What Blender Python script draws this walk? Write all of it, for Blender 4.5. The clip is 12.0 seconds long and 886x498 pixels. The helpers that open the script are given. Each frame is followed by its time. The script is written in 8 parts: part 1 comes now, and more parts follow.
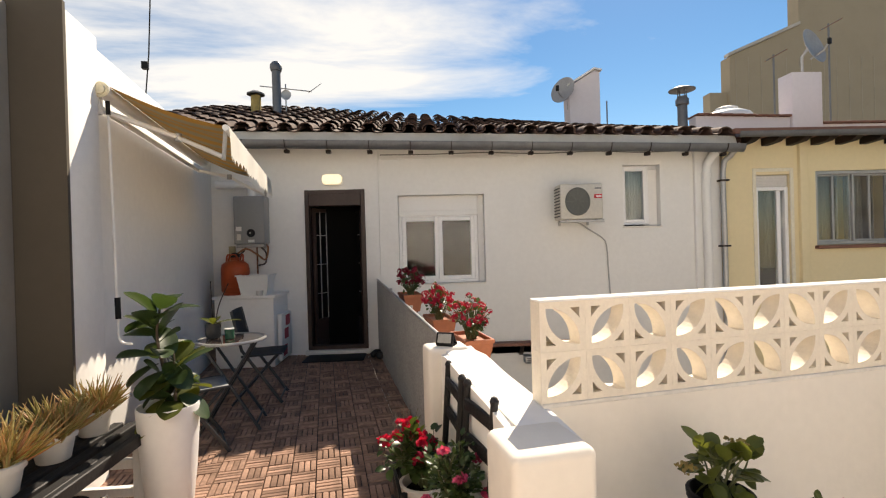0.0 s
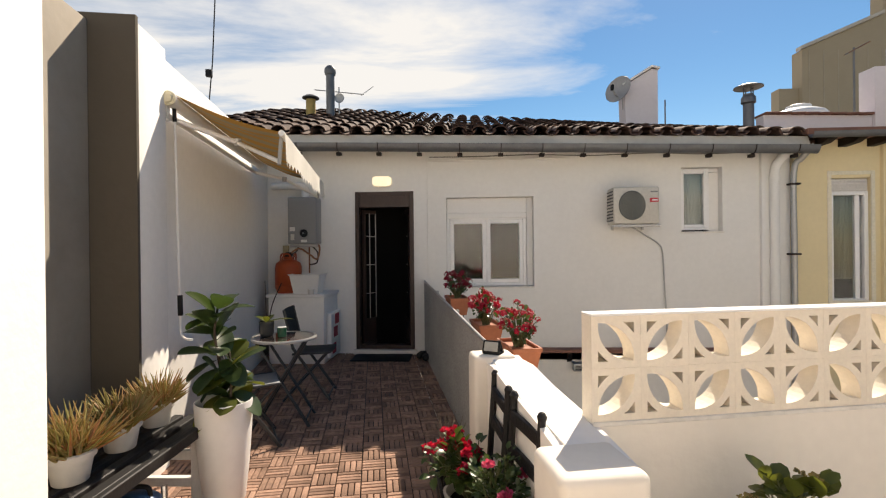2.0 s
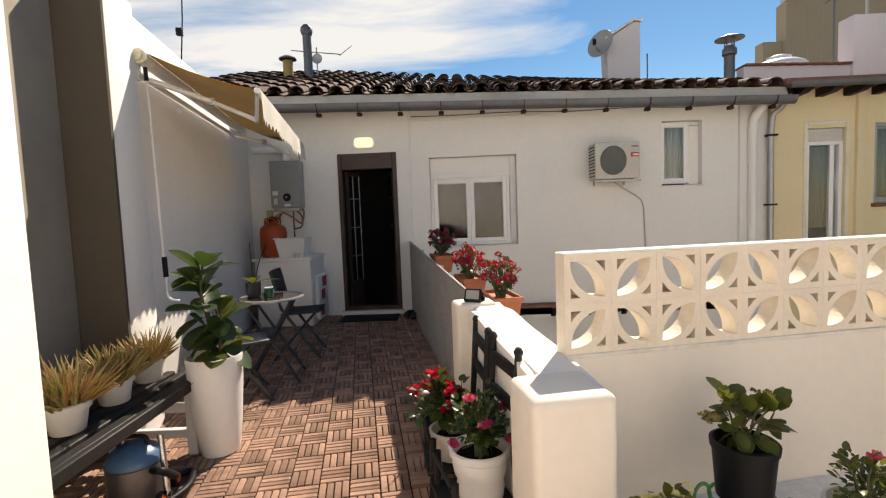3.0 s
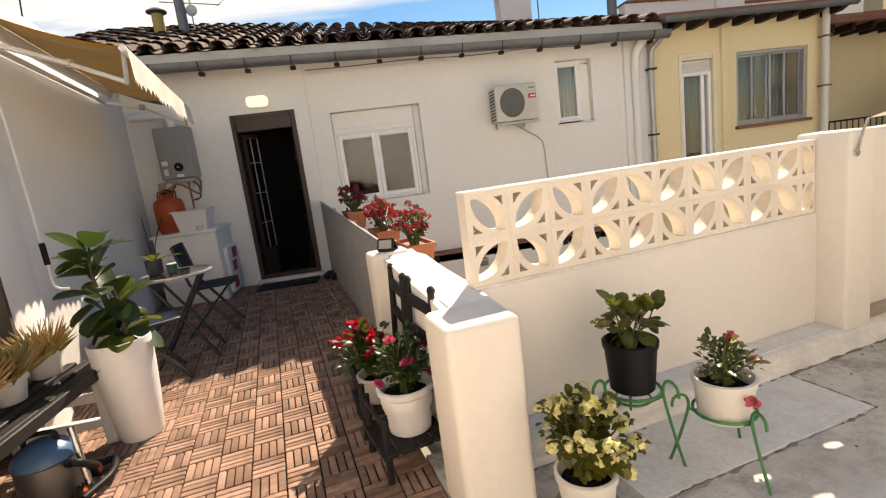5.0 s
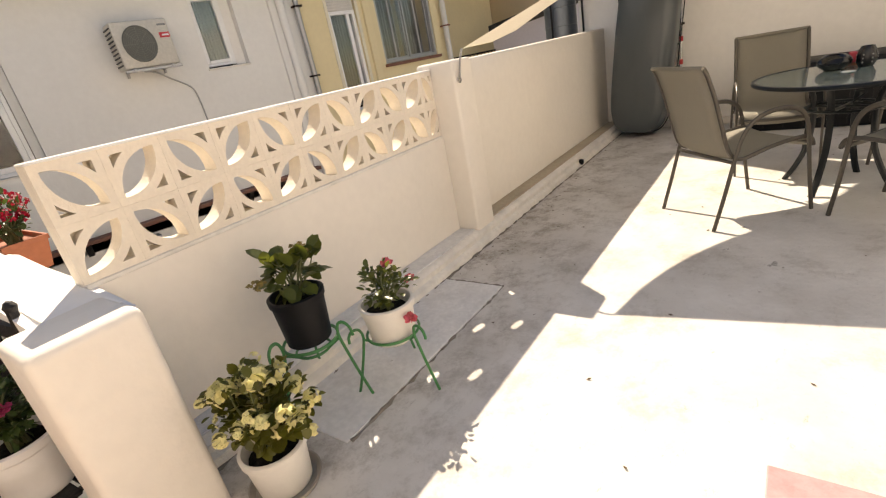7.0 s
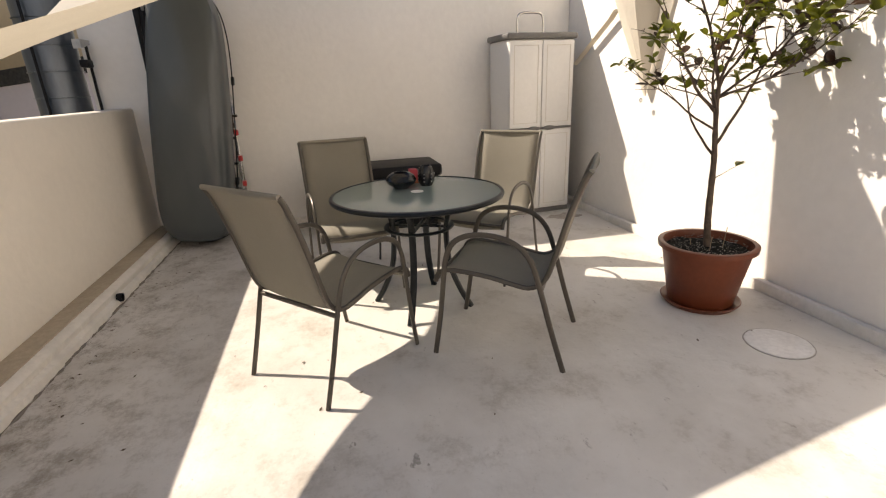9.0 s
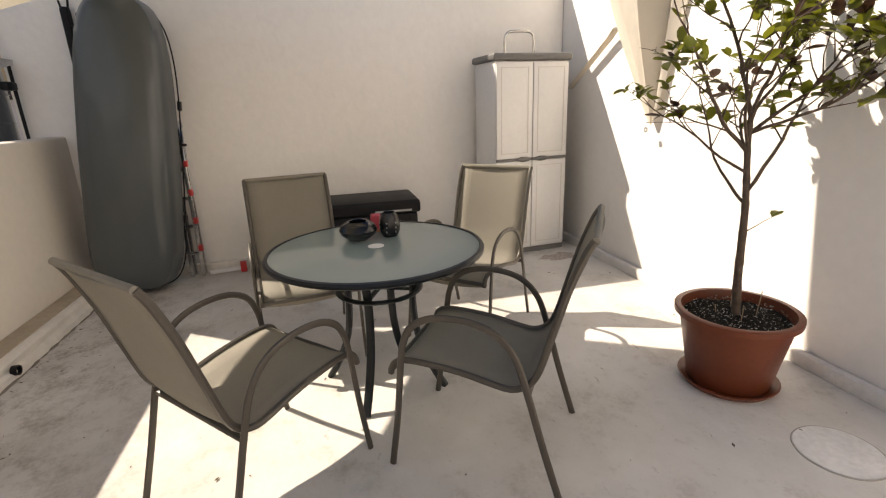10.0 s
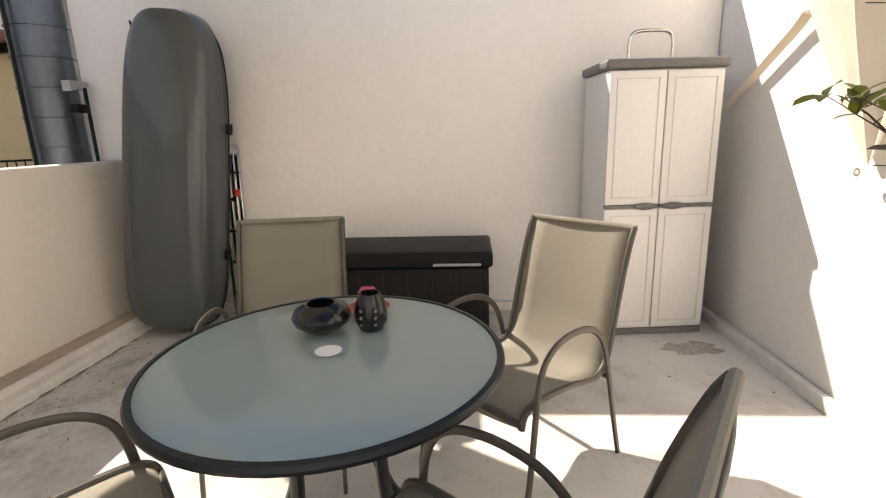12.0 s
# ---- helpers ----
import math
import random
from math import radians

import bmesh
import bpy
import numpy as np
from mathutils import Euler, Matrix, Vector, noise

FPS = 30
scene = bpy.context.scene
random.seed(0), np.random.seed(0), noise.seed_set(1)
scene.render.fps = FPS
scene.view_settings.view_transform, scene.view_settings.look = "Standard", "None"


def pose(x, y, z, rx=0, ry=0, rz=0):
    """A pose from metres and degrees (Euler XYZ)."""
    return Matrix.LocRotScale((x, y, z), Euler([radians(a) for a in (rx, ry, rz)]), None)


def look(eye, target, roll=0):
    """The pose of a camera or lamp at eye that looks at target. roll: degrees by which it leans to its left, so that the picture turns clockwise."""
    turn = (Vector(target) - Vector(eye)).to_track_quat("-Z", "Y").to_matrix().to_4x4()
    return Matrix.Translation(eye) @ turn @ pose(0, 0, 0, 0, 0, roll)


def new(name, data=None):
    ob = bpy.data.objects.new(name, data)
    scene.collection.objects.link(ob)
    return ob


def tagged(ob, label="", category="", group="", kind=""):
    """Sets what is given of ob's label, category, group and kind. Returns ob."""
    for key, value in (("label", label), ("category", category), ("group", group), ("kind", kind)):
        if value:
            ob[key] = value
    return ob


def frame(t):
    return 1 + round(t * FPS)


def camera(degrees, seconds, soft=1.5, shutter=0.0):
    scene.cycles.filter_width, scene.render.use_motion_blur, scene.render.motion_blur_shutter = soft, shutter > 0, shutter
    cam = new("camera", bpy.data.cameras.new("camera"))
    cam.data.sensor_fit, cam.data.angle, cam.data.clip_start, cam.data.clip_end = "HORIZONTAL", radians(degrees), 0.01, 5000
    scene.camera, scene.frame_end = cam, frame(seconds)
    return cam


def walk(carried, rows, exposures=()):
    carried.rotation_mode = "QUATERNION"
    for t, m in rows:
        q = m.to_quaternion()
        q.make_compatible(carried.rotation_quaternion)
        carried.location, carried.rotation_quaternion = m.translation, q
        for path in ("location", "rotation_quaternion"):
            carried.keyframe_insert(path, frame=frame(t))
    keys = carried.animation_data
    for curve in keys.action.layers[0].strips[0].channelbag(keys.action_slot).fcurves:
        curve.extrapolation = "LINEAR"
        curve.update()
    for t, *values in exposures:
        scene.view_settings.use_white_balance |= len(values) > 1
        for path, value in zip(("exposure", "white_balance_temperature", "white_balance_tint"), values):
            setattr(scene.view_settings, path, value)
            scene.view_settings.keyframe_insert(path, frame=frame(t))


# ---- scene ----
cam = camera(85.6, 12.0, 1.2)
PATH = [
    (0, (1.544, 0.495, 1.388), (1.634, 2.493, 1.381), -1.6),
    (0.5, (1.534, 0.524, 1.449), (1.506, 2.523, 1.487), -0.6),
    (1, (1.535, 0.537, 1.452), (1.489, 2.536, 1.497), -0.4),
    (1.5, (1.539, 0.532, 1.449), (1.463, 2.531, 1.486), -0.5),
    (2, (1.54, 0.52, 1.425), (1.433, 2.517, 1.421), -0.6),
    (2.5, (1.546, 0.5, 1.39), (1.441, 2.496, 1.32), -1.1),
    (3, (1.582, 0.466, 1.342), (1.522, 2.46, 1.196), -2.2),
    (5, (1.631, 0.403, 1.306), (1.886, 2.354, 0.948), -7.3),
    (5.5, (1.627, 0.398, 1.297), (2.004, 2.312, 0.857), -8.6),
    (6, (1.652, 0.39, 1.29), (2.203, 2.238, 0.762), -10.0),
    (6.5, (1.757, 0.382, 1.258), (2.614, 2.074, 0.624), -11.1),
    (7, (1.916, 0.452, 1.236), (3.125, 1.864, 0.497), -11.3),
    (7.5, (2.19, 0.61, 1.247), (3.796, 1.493, 0.447), -9.1),
    (7.7, (2.269, 0.635, 1.251), (3.966, 1.335, 0.459), -8.1),
    (9.3, (3.238, 0.899, 1.282), (5.135, 0.806, 0.654), -1.9),
    (9.5, (3.34, 0.856, 1.287), (5.239, 0.755, 0.666), -1.8),
    (10, (3.641, 0.717, 1.316), (5.554, 0.65, 0.736), -2.2),
    (10.5, (3.923, 0.639, 1.306), (5.849, 0.618, 0.767), -2.5),
    (11, (4.183, 0.553, 1.305), (6.12, 0.613, 0.808), -2.5),
    (11.5, (4.404, 0.395, 1.329), (6.337, 0.596, 0.856), -2.3),
    (12, (4.635, 0.304, 1.283), (6.516, 0.808, 0.827), -1.7),
]
walk(cam, [(t, look(eye, target, roll)) for t, eye, target, roll in PATH], [(0, 0.80, 7950, 11), (1, 0.75, 7950, 11), (3, 0.66, 7850, 11), (5, 0.96, 8350, 12), (6.5, 0.92, 8450, 12), (7.5, 0.72, 7900, 13), (9.5, 0.55, 7700, 13), (10.5, 0.84, 7700, 13), (12, 0.98, 7600, 13)])

# ---- world and light ----
SUN_DIR = Vector((0.424, 0.942, 1.0)).normalized()
world = bpy.data.worlds.new("world")
scene.world = world
world.use_nodes = True
wn, wl = world.node_tree.nodes, world.node_tree.links
sky = wn.new("ShaderNodeTexSky")
sky.sky_type, sky.sun_disc = "NISHITA", False
sky.sun_elevation = math.asin(SUN_DIR.z)
sky.sun_rotation = math.atan2(SUN_DIR.x, SUN_DIR.y)
sky.air_density, sky.dust_density, sky.ozone_density = 1.0, 0.1, 2.5
coord = wn.new("ShaderNodeTexCoord")
# flat sheet of cirrus: the direction divided by its height
sep = wn.new("ShaderNodeSeparateXYZ")
wl.new(coord.outputs["Generated"], sep.inputs[0])
up = wn.new("ShaderNodeMath"); up.operation = "MAXIMUM"; up.inputs[1].default_value = 0.08
wl.new(sep.outputs["Z"], up.inputs[0])
px_ = wn.new("ShaderNodeMath"); px_.operation = "DIVIDE"
py_ = wn.new("ShaderNodeMath"); py_.operation = "DIVIDE"
wl.new(sep.outputs["X"], px_.inputs[0]); wl.new(up.outputs[0], px_.inputs[1])
wl.new(sep.outputs["Y"], py_.inputs[0]); wl.new(up.outputs[0], py_.inputs[1])
comb = wn.new("ShaderNodeCombineXYZ")
wl.new(px_.outputs[0], comb.inputs[0]); wl.new(py_.outputs[0], comb.inputs[1])
cmap = wn.new("ShaderNodeMapping")
cmap.inputs["Rotation"].default_value = (0, 0, radians(-32))
cmap.inputs["Scale"].default_value = (0.55, 1.1, 1.0)
wl.new(comb.outputs[0], cmap.inputs["Vector"])
cn = wn.new("ShaderNodeTexNoise")
cn.inputs["Scale"].default_value, cn.inputs["Detail"].default_value = 1.1, 9.0
cn.inputs["Roughness"].default_value, cn.inputs["Distortion"].default_value = 0.58, 0.5
wl.new(cmap.outputs[0], cn.inputs["Vector"])
# the cloud bank lies to the west (left), the clear sky to the east
bank = wn.new("ShaderNodeMath"); bank.operation = "MULTIPLY_ADD"
bank.inputs[1].default_value, bank.inputs[2].default_value = -0.22, 0.16
wl.new(px_.outputs[0], bank.inputs[0])
clampb = wn.new("ShaderNodeClamp")
clampb.inputs["Min"].default_value, clampb.inputs["Max"].default_value = -0.2, 0.21
wl.new(bank.outputs[0], clampb.inputs["Value"])
# and stays low: the sky overhead is clear
thin = wn.new("ShaderNodeMapRange")
thin.inputs["From Min"].default_value, thin.inputs["From Max"].default_value = 0.48, 0.78
thin.inputs["To Min"].default_value, thin.inputs["To Max"].default_value = 0.0, -0.24
wl.new(sep.outputs["Z"], thin.inputs["Value"])
bank2 = wn.new("ShaderNodeMath"); bank2.operation = "ADD"
wl.new(clampb.outputs[0], bank2.inputs[0]); wl.new(thin.outputs[0], bank2.inputs[1])
addb = wn.new("ShaderNodeMath"); addb.operation = "ADD"
wl.new(cn.outputs["Fac"], addb.inputs[0]); wl.new(bank2.outputs[0], addb.inputs[1])
cr = wn.new("ShaderNodeValToRGB")
cr.color_ramp.elements[0].position, cr.color_ramp.elements[1].position = 0.50, 0.78
wl.new(addb.outputs[0], cr.inputs[0])
cmix = wn.new("ShaderNodeMixRGB")
cmix.inputs["Color2"].default_value = (6.5, 7.0, 7.8, 1)
deep = wn.new("ShaderNodeHueSaturation")
deep.inputs["Saturation"].default_value, deep.inputs["Value"].default_value = 1.32, 0.95
wl.new(sky.outputs[0], deep.inputs["Color"])
wl.new(cr.outputs[0], cmix.inputs["Fac"]); wl.new(deep.outputs[0], cmix.inputs["Color1"])
wl.new(cmix.outputs[0], wn["Background"].inputs["Color"])
wn["Background"].inputs["Strength"].default_value = 0.082

sun_data = bpy.data.lights.new("sun", "SUN")
sun_data.energy, sun_data.angle, sun_data.color = 4.9, radians(0.5), (1.0, 0.95, 0.89)
sun = new("sun", sun_data)
sun.matrix_world = look(SUN_DIR * 30, (0, 0, 0))

# ---- materials ----
MATS = {}


def rgb(c):
    return (*c, 1.0)


def mat(name, color, rough=0.6, metal=0.0, grain=(40.0, 0.08), stain=(1.6, 0.12), bump=0.15, bump_scale=60.0,
        spec=0.4, per_object=0.0, per_island=0.0, trans=0.0, sheen=0.0, coat=0.0, stretch=None, dark=0.6):
    """A procedural surface: base colour varied at two scales, with fine relief."""
    if name in MATS:
        return MATS[name]
    m = bpy.data.materials.new(name)
    m.use_nodes = True
    n, l = m.node_tree.nodes, m.node_tree.links
    b = n["Principled BSDF"]
    b.inputs["Roughness"].default_value = rough
    b.inputs["Metallic"].default_value = metal
    b.inputs["Specular IOR Level"].default_value = spec
    b.inputs["Transmission Weight"].default_value = trans
    b.inputs["Coat Weight"].default_value = coat
    tc = n.new("ShaderNodeTexCoord")
    src = tc.outputs["Object"]
    if stretch:
        mp = n.new("ShaderNodeMapping")
        mp.inputs["Scale"].default_value = stretch
        l.new(src, mp.inputs["Vector"])
        src = mp.outputs[0]
    fine = n.new("ShaderNodeTexNoise")
    fine.inputs["Scale"].default_value, fine.inputs["Detail"].default_value = grain[0], 6
    l.new(src, fine.inputs["Vector"])
    big = n.new("ShaderNodeTexNoise")
    big.inputs["Scale"].default_value, big.inputs["Detail"].default_value = stain[0], 5
    big.inputs["Roughness"].default_value = 0.65
    l.new(src, big.inputs["Vector"])
    base = n.new("ShaderNodeRGB")
    base.outputs[0].default_value = rgb(color)
    m1 = n.new("ShaderNodeMixRGB"); m1.blend_type = "MULTIPLY"
    m1.inputs["Fac"].default_value = 1.0
    r1 = n.new("ShaderNodeMapRange")
    r1.inputs["From Min"].default_value, r1.inputs["From Max"].default_value = 0.3, 0.7
    r1.inputs["To Min"].default_value, r1.inputs["To Max"].default_value = 1 - grain[1], 1 + grain[1]
    l.new(fine.outputs["Fac"], r1.inputs["Value"])
    l.new(base.outputs[0], m1.inputs["Color1"]); l.new(r1.outputs[0], m1.inputs["Color2"])
    m2 = n.new("ShaderNodeMixRGB"); m2.blend_type = "MIX"
    r2 = n.new("ShaderNodeMapRange")
    r2.inputs["From Min"].default_value, r2.inputs["From Max"].default_value = 0.45, 0.75
    r2.inputs["To Min"].default_value, r2.inputs["To Max"].default_value = 0.0, min(1.0, stain[1] * 3)
    l.new(big.outputs["Fac"], r2.inputs["Value"]); l.new(r2.outputs[0], m2.inputs["Fac"])
    m2.inputs["Color2"].default_value = rgb([c * dark for c in color])
    l.new(m1.outputs[0], m2.inputs["Color1"])
    out = m2.outputs[0]
    if per_object or per_island:
        if per_object:
            rnd = n.new("ShaderNodeObjectInfo").outputs["Random"]
        else:
            rnd = n.new("ShaderNodeNewGeometry").outputs["Random Per Island"]
        hs = n.new("ShaderNodeHueSaturation")
        rr = n.new("ShaderNodeMapRange")
        k = per_object or per_island
        rr.inputs["To Min"].default_value, rr.inputs["To Max"].default_value = 1 - k, 1 + k
        l.new(rnd, rr.inputs["Value"]); l.new(rr.outputs[0], hs.inputs["Value"])
        l.new(out, hs.inputs["Color"])
        out = hs.outputs[0]
    l.new(out, b.inputs["Base Color"])
    rv = n.new("ShaderNodeMapRange")
    rv.inputs["To Min"].default_value, rv.inputs["To Max"].default_value = max(0, rough - 0.1), min(1, rough + 0.1)
    l.new(big.outputs["Fac"], rv.inputs["Value"]); l.new(rv.outputs[0], b.inputs["Roughness"])
    if bump:
        bn = n.new("ShaderNodeTexNoise")
        bn.inputs["Scale"].default_value, bn.inputs["Detail"].default_value = bump_scale, 4
        l.new(src, bn.inputs["Vector"])
        bp = n.new("ShaderNodeBump")
        bp.inputs["Strength"].default_value, bp.inputs["Distance"].default_value = bump, 0.01
        l.new(bn.outputs["Fac"], bp.inputs["Height"]); l.new(bp.outputs[0], b.inputs["Normal"])
    MATS[name] = m
    return m


def stucco(name, color, stain=0.06, dark=0.8):
    return mat(name, color, rough=0.9, grain=(18, 0.02), stain=(0.8, stain), bump=0.2, bump_scale=22, spec=0.15, dark=dark)


def floor_paint(name):
    """Light painted screed with grey dirt, darker scuffs and drip marks."""
    m = bpy.data.materials.new(name)
    m.use_nodes = True
    n, l = m.node_tree.nodes, m.node_tree.links
    b = n["Principled BSDF"]
    b.inputs["Roughness"].default_value, b.inputs["Specular IOR Level"].default_value = 0.7, 0.25
    tc = n.new("ShaderNodeTexCoord")

    def noise_at(scale, detail, lo, hi, rough=0.6, stretch=None):
        t = n.new("ShaderNodeTexNoise")
        t.inputs["Scale"].default_value, t.inputs["Detail"].default_value = scale, detail
        t.inputs["Roughness"].default_value = rough
        if stretch:
            mp = n.new("ShaderNodeMapping")
            mp.inputs["Scale"].default_value = stretch
            l.new(tc.outputs["Object"], mp.inputs["Vector"])
            l.new(mp.outputs[0], t.inputs["Vector"])
        else:
            l.new(tc.outputs["Object"], t.inputs["Vector"])
        r = n.new("ShaderNodeMapRange")
        r.inputs["From Min"].default_value, r.inputs["From Max"].default_value = lo, hi
        l.new(t.outputs["Fac"], r.inputs["Value"])
        return r.outputs[0]

    def mix(a, color, fac, amount):
        mx = n.new("ShaderNodeMixRGB")
        k = n.new("ShaderNodeMath"); k.operation = "MULTIPLY"; k.inputs[1].default_value = amount
        l.new(fac, k.inputs[0]); l.new(k.outputs[0], mx.inputs["Fac"])
        l.new(a, mx.inputs["Color1"])
        mx.inputs["Color2"].default_value = rgb(color)
        return mx.outputs[0]

    base = n.new("ShaderNodeRGB")
    base.outputs[0].default_value = rgb((0.62, 0.595, 0.56))
    c = mix(base.outputs[0], (0.50, 0.475, 0.44), noise_at(1.3, 6, 0.40, 0.66), 0.95)
    c = mix(c, (0.68, 0.66, 0.63), noise_at(3.7, 5, 0.5, 0.75), 0.6)
    c = mix(c, (0.34, 0.305, 0.26), noise_at(2.6, 8, 0.53, 0.70, 0.80), 0.75)
    c = mix(c, (0.20, 0.175, 0.15), noise_at(7.0, 7, 0.62, 0.70, 0.75, (1.0, 2.2, 1.0)), 0.7)
    c = mix(c, (0.30, 0.27, 0.23), noise_at(60, 3, 0.66, 0.74), 0.5)
    c = mix(c, (0.10, 0.09, 0.075), noise_at(11.0, 8, 0.67, 0.73, 0.8, (1.0, 1.0, 1.0)), 0.75)
    # grime gathers along the kerb at the foot of the parapet
    sp = n.new("ShaderNodeSeparateXYZ")
    l.new(tc.outputs["Object"], sp.inputs[0])
    near = n.new("ShaderNodeMapRange")
    near.inputs["From Min"].default_value, near.inputs["From Max"].default_value = -1.35, -0.15
    l.new(sp.outputs["Y"], near.inputs["Value"])
    gr = n.new("ShaderNodeMath"); gr.operation = "MULTIPLY"
    l.new(near.outputs[0], gr.inputs[0]); l.new(noise_at(4.5, 9, 0.48, 0.62, 0.82), gr.inputs[1])
    c = mix(c, (0.24, 0.205, 0.165), gr.outputs[0], 1.0)
    l.new(c, b.inputs["Base Color"])
    bp = n.new("ShaderNodeBump")
    bp.inputs["Strength"].default_value, bp.inputs["Distance"].default_value = 0.25, 0.01
    l.new(noise_at(22, 6, 0.2, 0.8), bp.inputs["Height"])
    l.new(bp.outputs[0], b.inputs["Normal"])
    return m


WHITE = stucco("white_stucco", (0.84, 0.815, 0.78))
HOUSE = stucco("house_stucco", (0.79, 0.775, 0.75), 0.07, 0.82)
CREAM = stucco("cream_stucco", (0.80, 0.745, 0.665), 0.11, 0.80)
GREY_STUCCO = stucco("grey_cement_render", (0.46, 0.43, 0.39), 0.25, 0.6)
# pier face turned from the sun: its shade is darkened into the brown
PIERSHADE = stucco("shade_darkened_brown_render", (0.095, 0.082, 0.066), 0.15, 0.7)
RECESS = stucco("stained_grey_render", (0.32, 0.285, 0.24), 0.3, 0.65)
YELLOW = stucco("yellow_stucco", (0.78, 0.66, 0.42), 0.12, 0.8)
BEIGE = stucco("beige_render", (0.33, 0.28, 0.205), 0.12, 0.75)
PINKISH = stucco("pale_pink_render", (0.74, 0.68, 0.70), 0.08, 0.8)
FLOOR = floor_paint("painted_screed")
KERB = mat("kerb_cement", (0.76, 0.725, 0.67), 0.85, stain=(5.0, 0.22), bump=0.4, dark=0.65)
SLAB = mat("patched_cement", (0.73, 0.715, 0.70), 0.85, stain=(4.0, 0.15), bump=0.4)
BLOCK = mat("cream_block", (0.80, 0.72, 0.605), 0.85, grain=(50, 0.04), stain=(3.0, 0.06), bump=0.2, dark=0.85, per_object=0.03)
DARKWOOD = mat("dark_stained_wood", (0.024, 0.015, 0.011), 0.55, spec=0.2, grain=(20, 0.25), stretch=(1, 1, 8), bump=0.1)
DECK = mat("deck_slat", (0.30, 0.188, 0.14), 0.8, grain=(25, 0.22), stain=(5, 0.25), stretch=(1.0, 1.0, 1.0), bump=0.25, per_object=0.33, dark=0.45, spec=0.1)
DECK_FAR = mat("deck_slat_far", (0.30, 0.188, 0.14), 0.8, grain=(25, 0.22), stain=(5, 0.25), bump=0.25, per_island=0.3, dark=0.5, spec=0.1)
BLACKPLASTIC = mat("black_plastic", (0.008, 0.008, 0.009), 0.5, bump=0.05, stain=(3, 0.1), spec=0.2)
TILE = mat("weathered_clay_tile", (0.095, 0.052, 0.039), 0.85, grain=(14, 0.3), stain=(3.5, 0.33), bump=0.5, bump_scale=25, per_object=0.3, dark=0.3)
TILE_FAR = mat("weathered_clay_tile_far", (0.095, 0.052, 0.039), 0.85, grain=(14, 0.3), stain=(3.5, 0.33), bump=0.5, bump_scale=25, per_island=0.3, dark=0.3)
ZINC = mat("zinc", (0.17, 0.175, 0.185), 0.55, 0.6, stain=(3, 0.2), bump=0.1)
STEEL = mat("stainless_steel", (0.62, 0.61, 0.6), 0.25, 1.0, stain=(3, 0.1), bump=0.03)
WHITEPLASTIC = mat("white_plastic", (0.78, 0.77, 0.75), 0.4, stain=(2, 0.04), grain=(30, 0.02), bump=0.04, dark=0.85)
OFFWHITE = mat("offwhite_plastic", (0.66, 0.63, 0.58), 0.5, stain=(2, 0.08), grain=(30, 0.03), bump=0.05, dark=0.8)
TERRACOTTA = mat("terracotta", (0.42, 0.14, 0.07), 0.55, stain=(5, 0.12), bump=0.1, per_object=0.05)
BROWNPOT = mat("brown_plastic_pot", (0.155, 0.040, 0.017), 0.4, stain=(4, 0.12), bump=0.06)
SOIL = mat("dark_soil", (0.012, 0.010, 0.008), 0.95, spec=0.1, grain=(60, 0.5), bump=1.0, bump_scale=70)
CHAIRFRAME = mat("taupe_metal", (0.085, 0.075, 0.063), 0.4, 0.3, grain=(60, 0.04), stain=(5, 0.08), bump=0.03)
GLASS = mat("clear_glass", (0.9, 0.93, 0.93), 0.03, trans=1.0, grain=(5, 0.0), stain=(2, 0.0), bump=0)
CURTAIN = mat("grey_curtain", (0.34, 0.32, 0.28), 0.9, grain=(60, 0.1), bump=0.1)
# near-black colour puts the shade of unlit rooms into the surface
ROOMSHADE = mat("painted_room_shade", (0.006, 0.0055, 0.005), 0.95, spec=0.05)


def sling_fabric():
    """Woven mesh fabric that lets a little light through."""
    m = mat("taupe_sling_fabric", (0.265, 0.247, 0.208), 0.85, grain=(300, 0.12), stain=(4, 0.06), bump=0.2, bump_scale=500)
    n, l = m.node_tree.nodes, m.node_tree.links
    tl = n.new("ShaderNodeBsdfTranslucent")
    tl.inputs["Color"].default_value = rgb((0.66, 0.61, 0.50))
    mx = n.new("ShaderNodeMixShader")
    mx.inputs[0].default_value = 0.20
    l.new(n["Principled BSDF"].outputs[0], mx.inputs[1]); l.new(tl.outputs[0], mx.inputs[2])
    gaps = n.new("ShaderNodeBsdfTransparent")
    weave = n.new("ShaderNodeMixShader")
    weave.inputs[0].default_value = 0.05
    l.new(mx.outputs[0], weave.inputs[1]); l.new(gaps.outputs[0], weave.inputs[2])
    l.new(weave.outputs[0], n["Material Output"].inputs["Surface"])
    return m


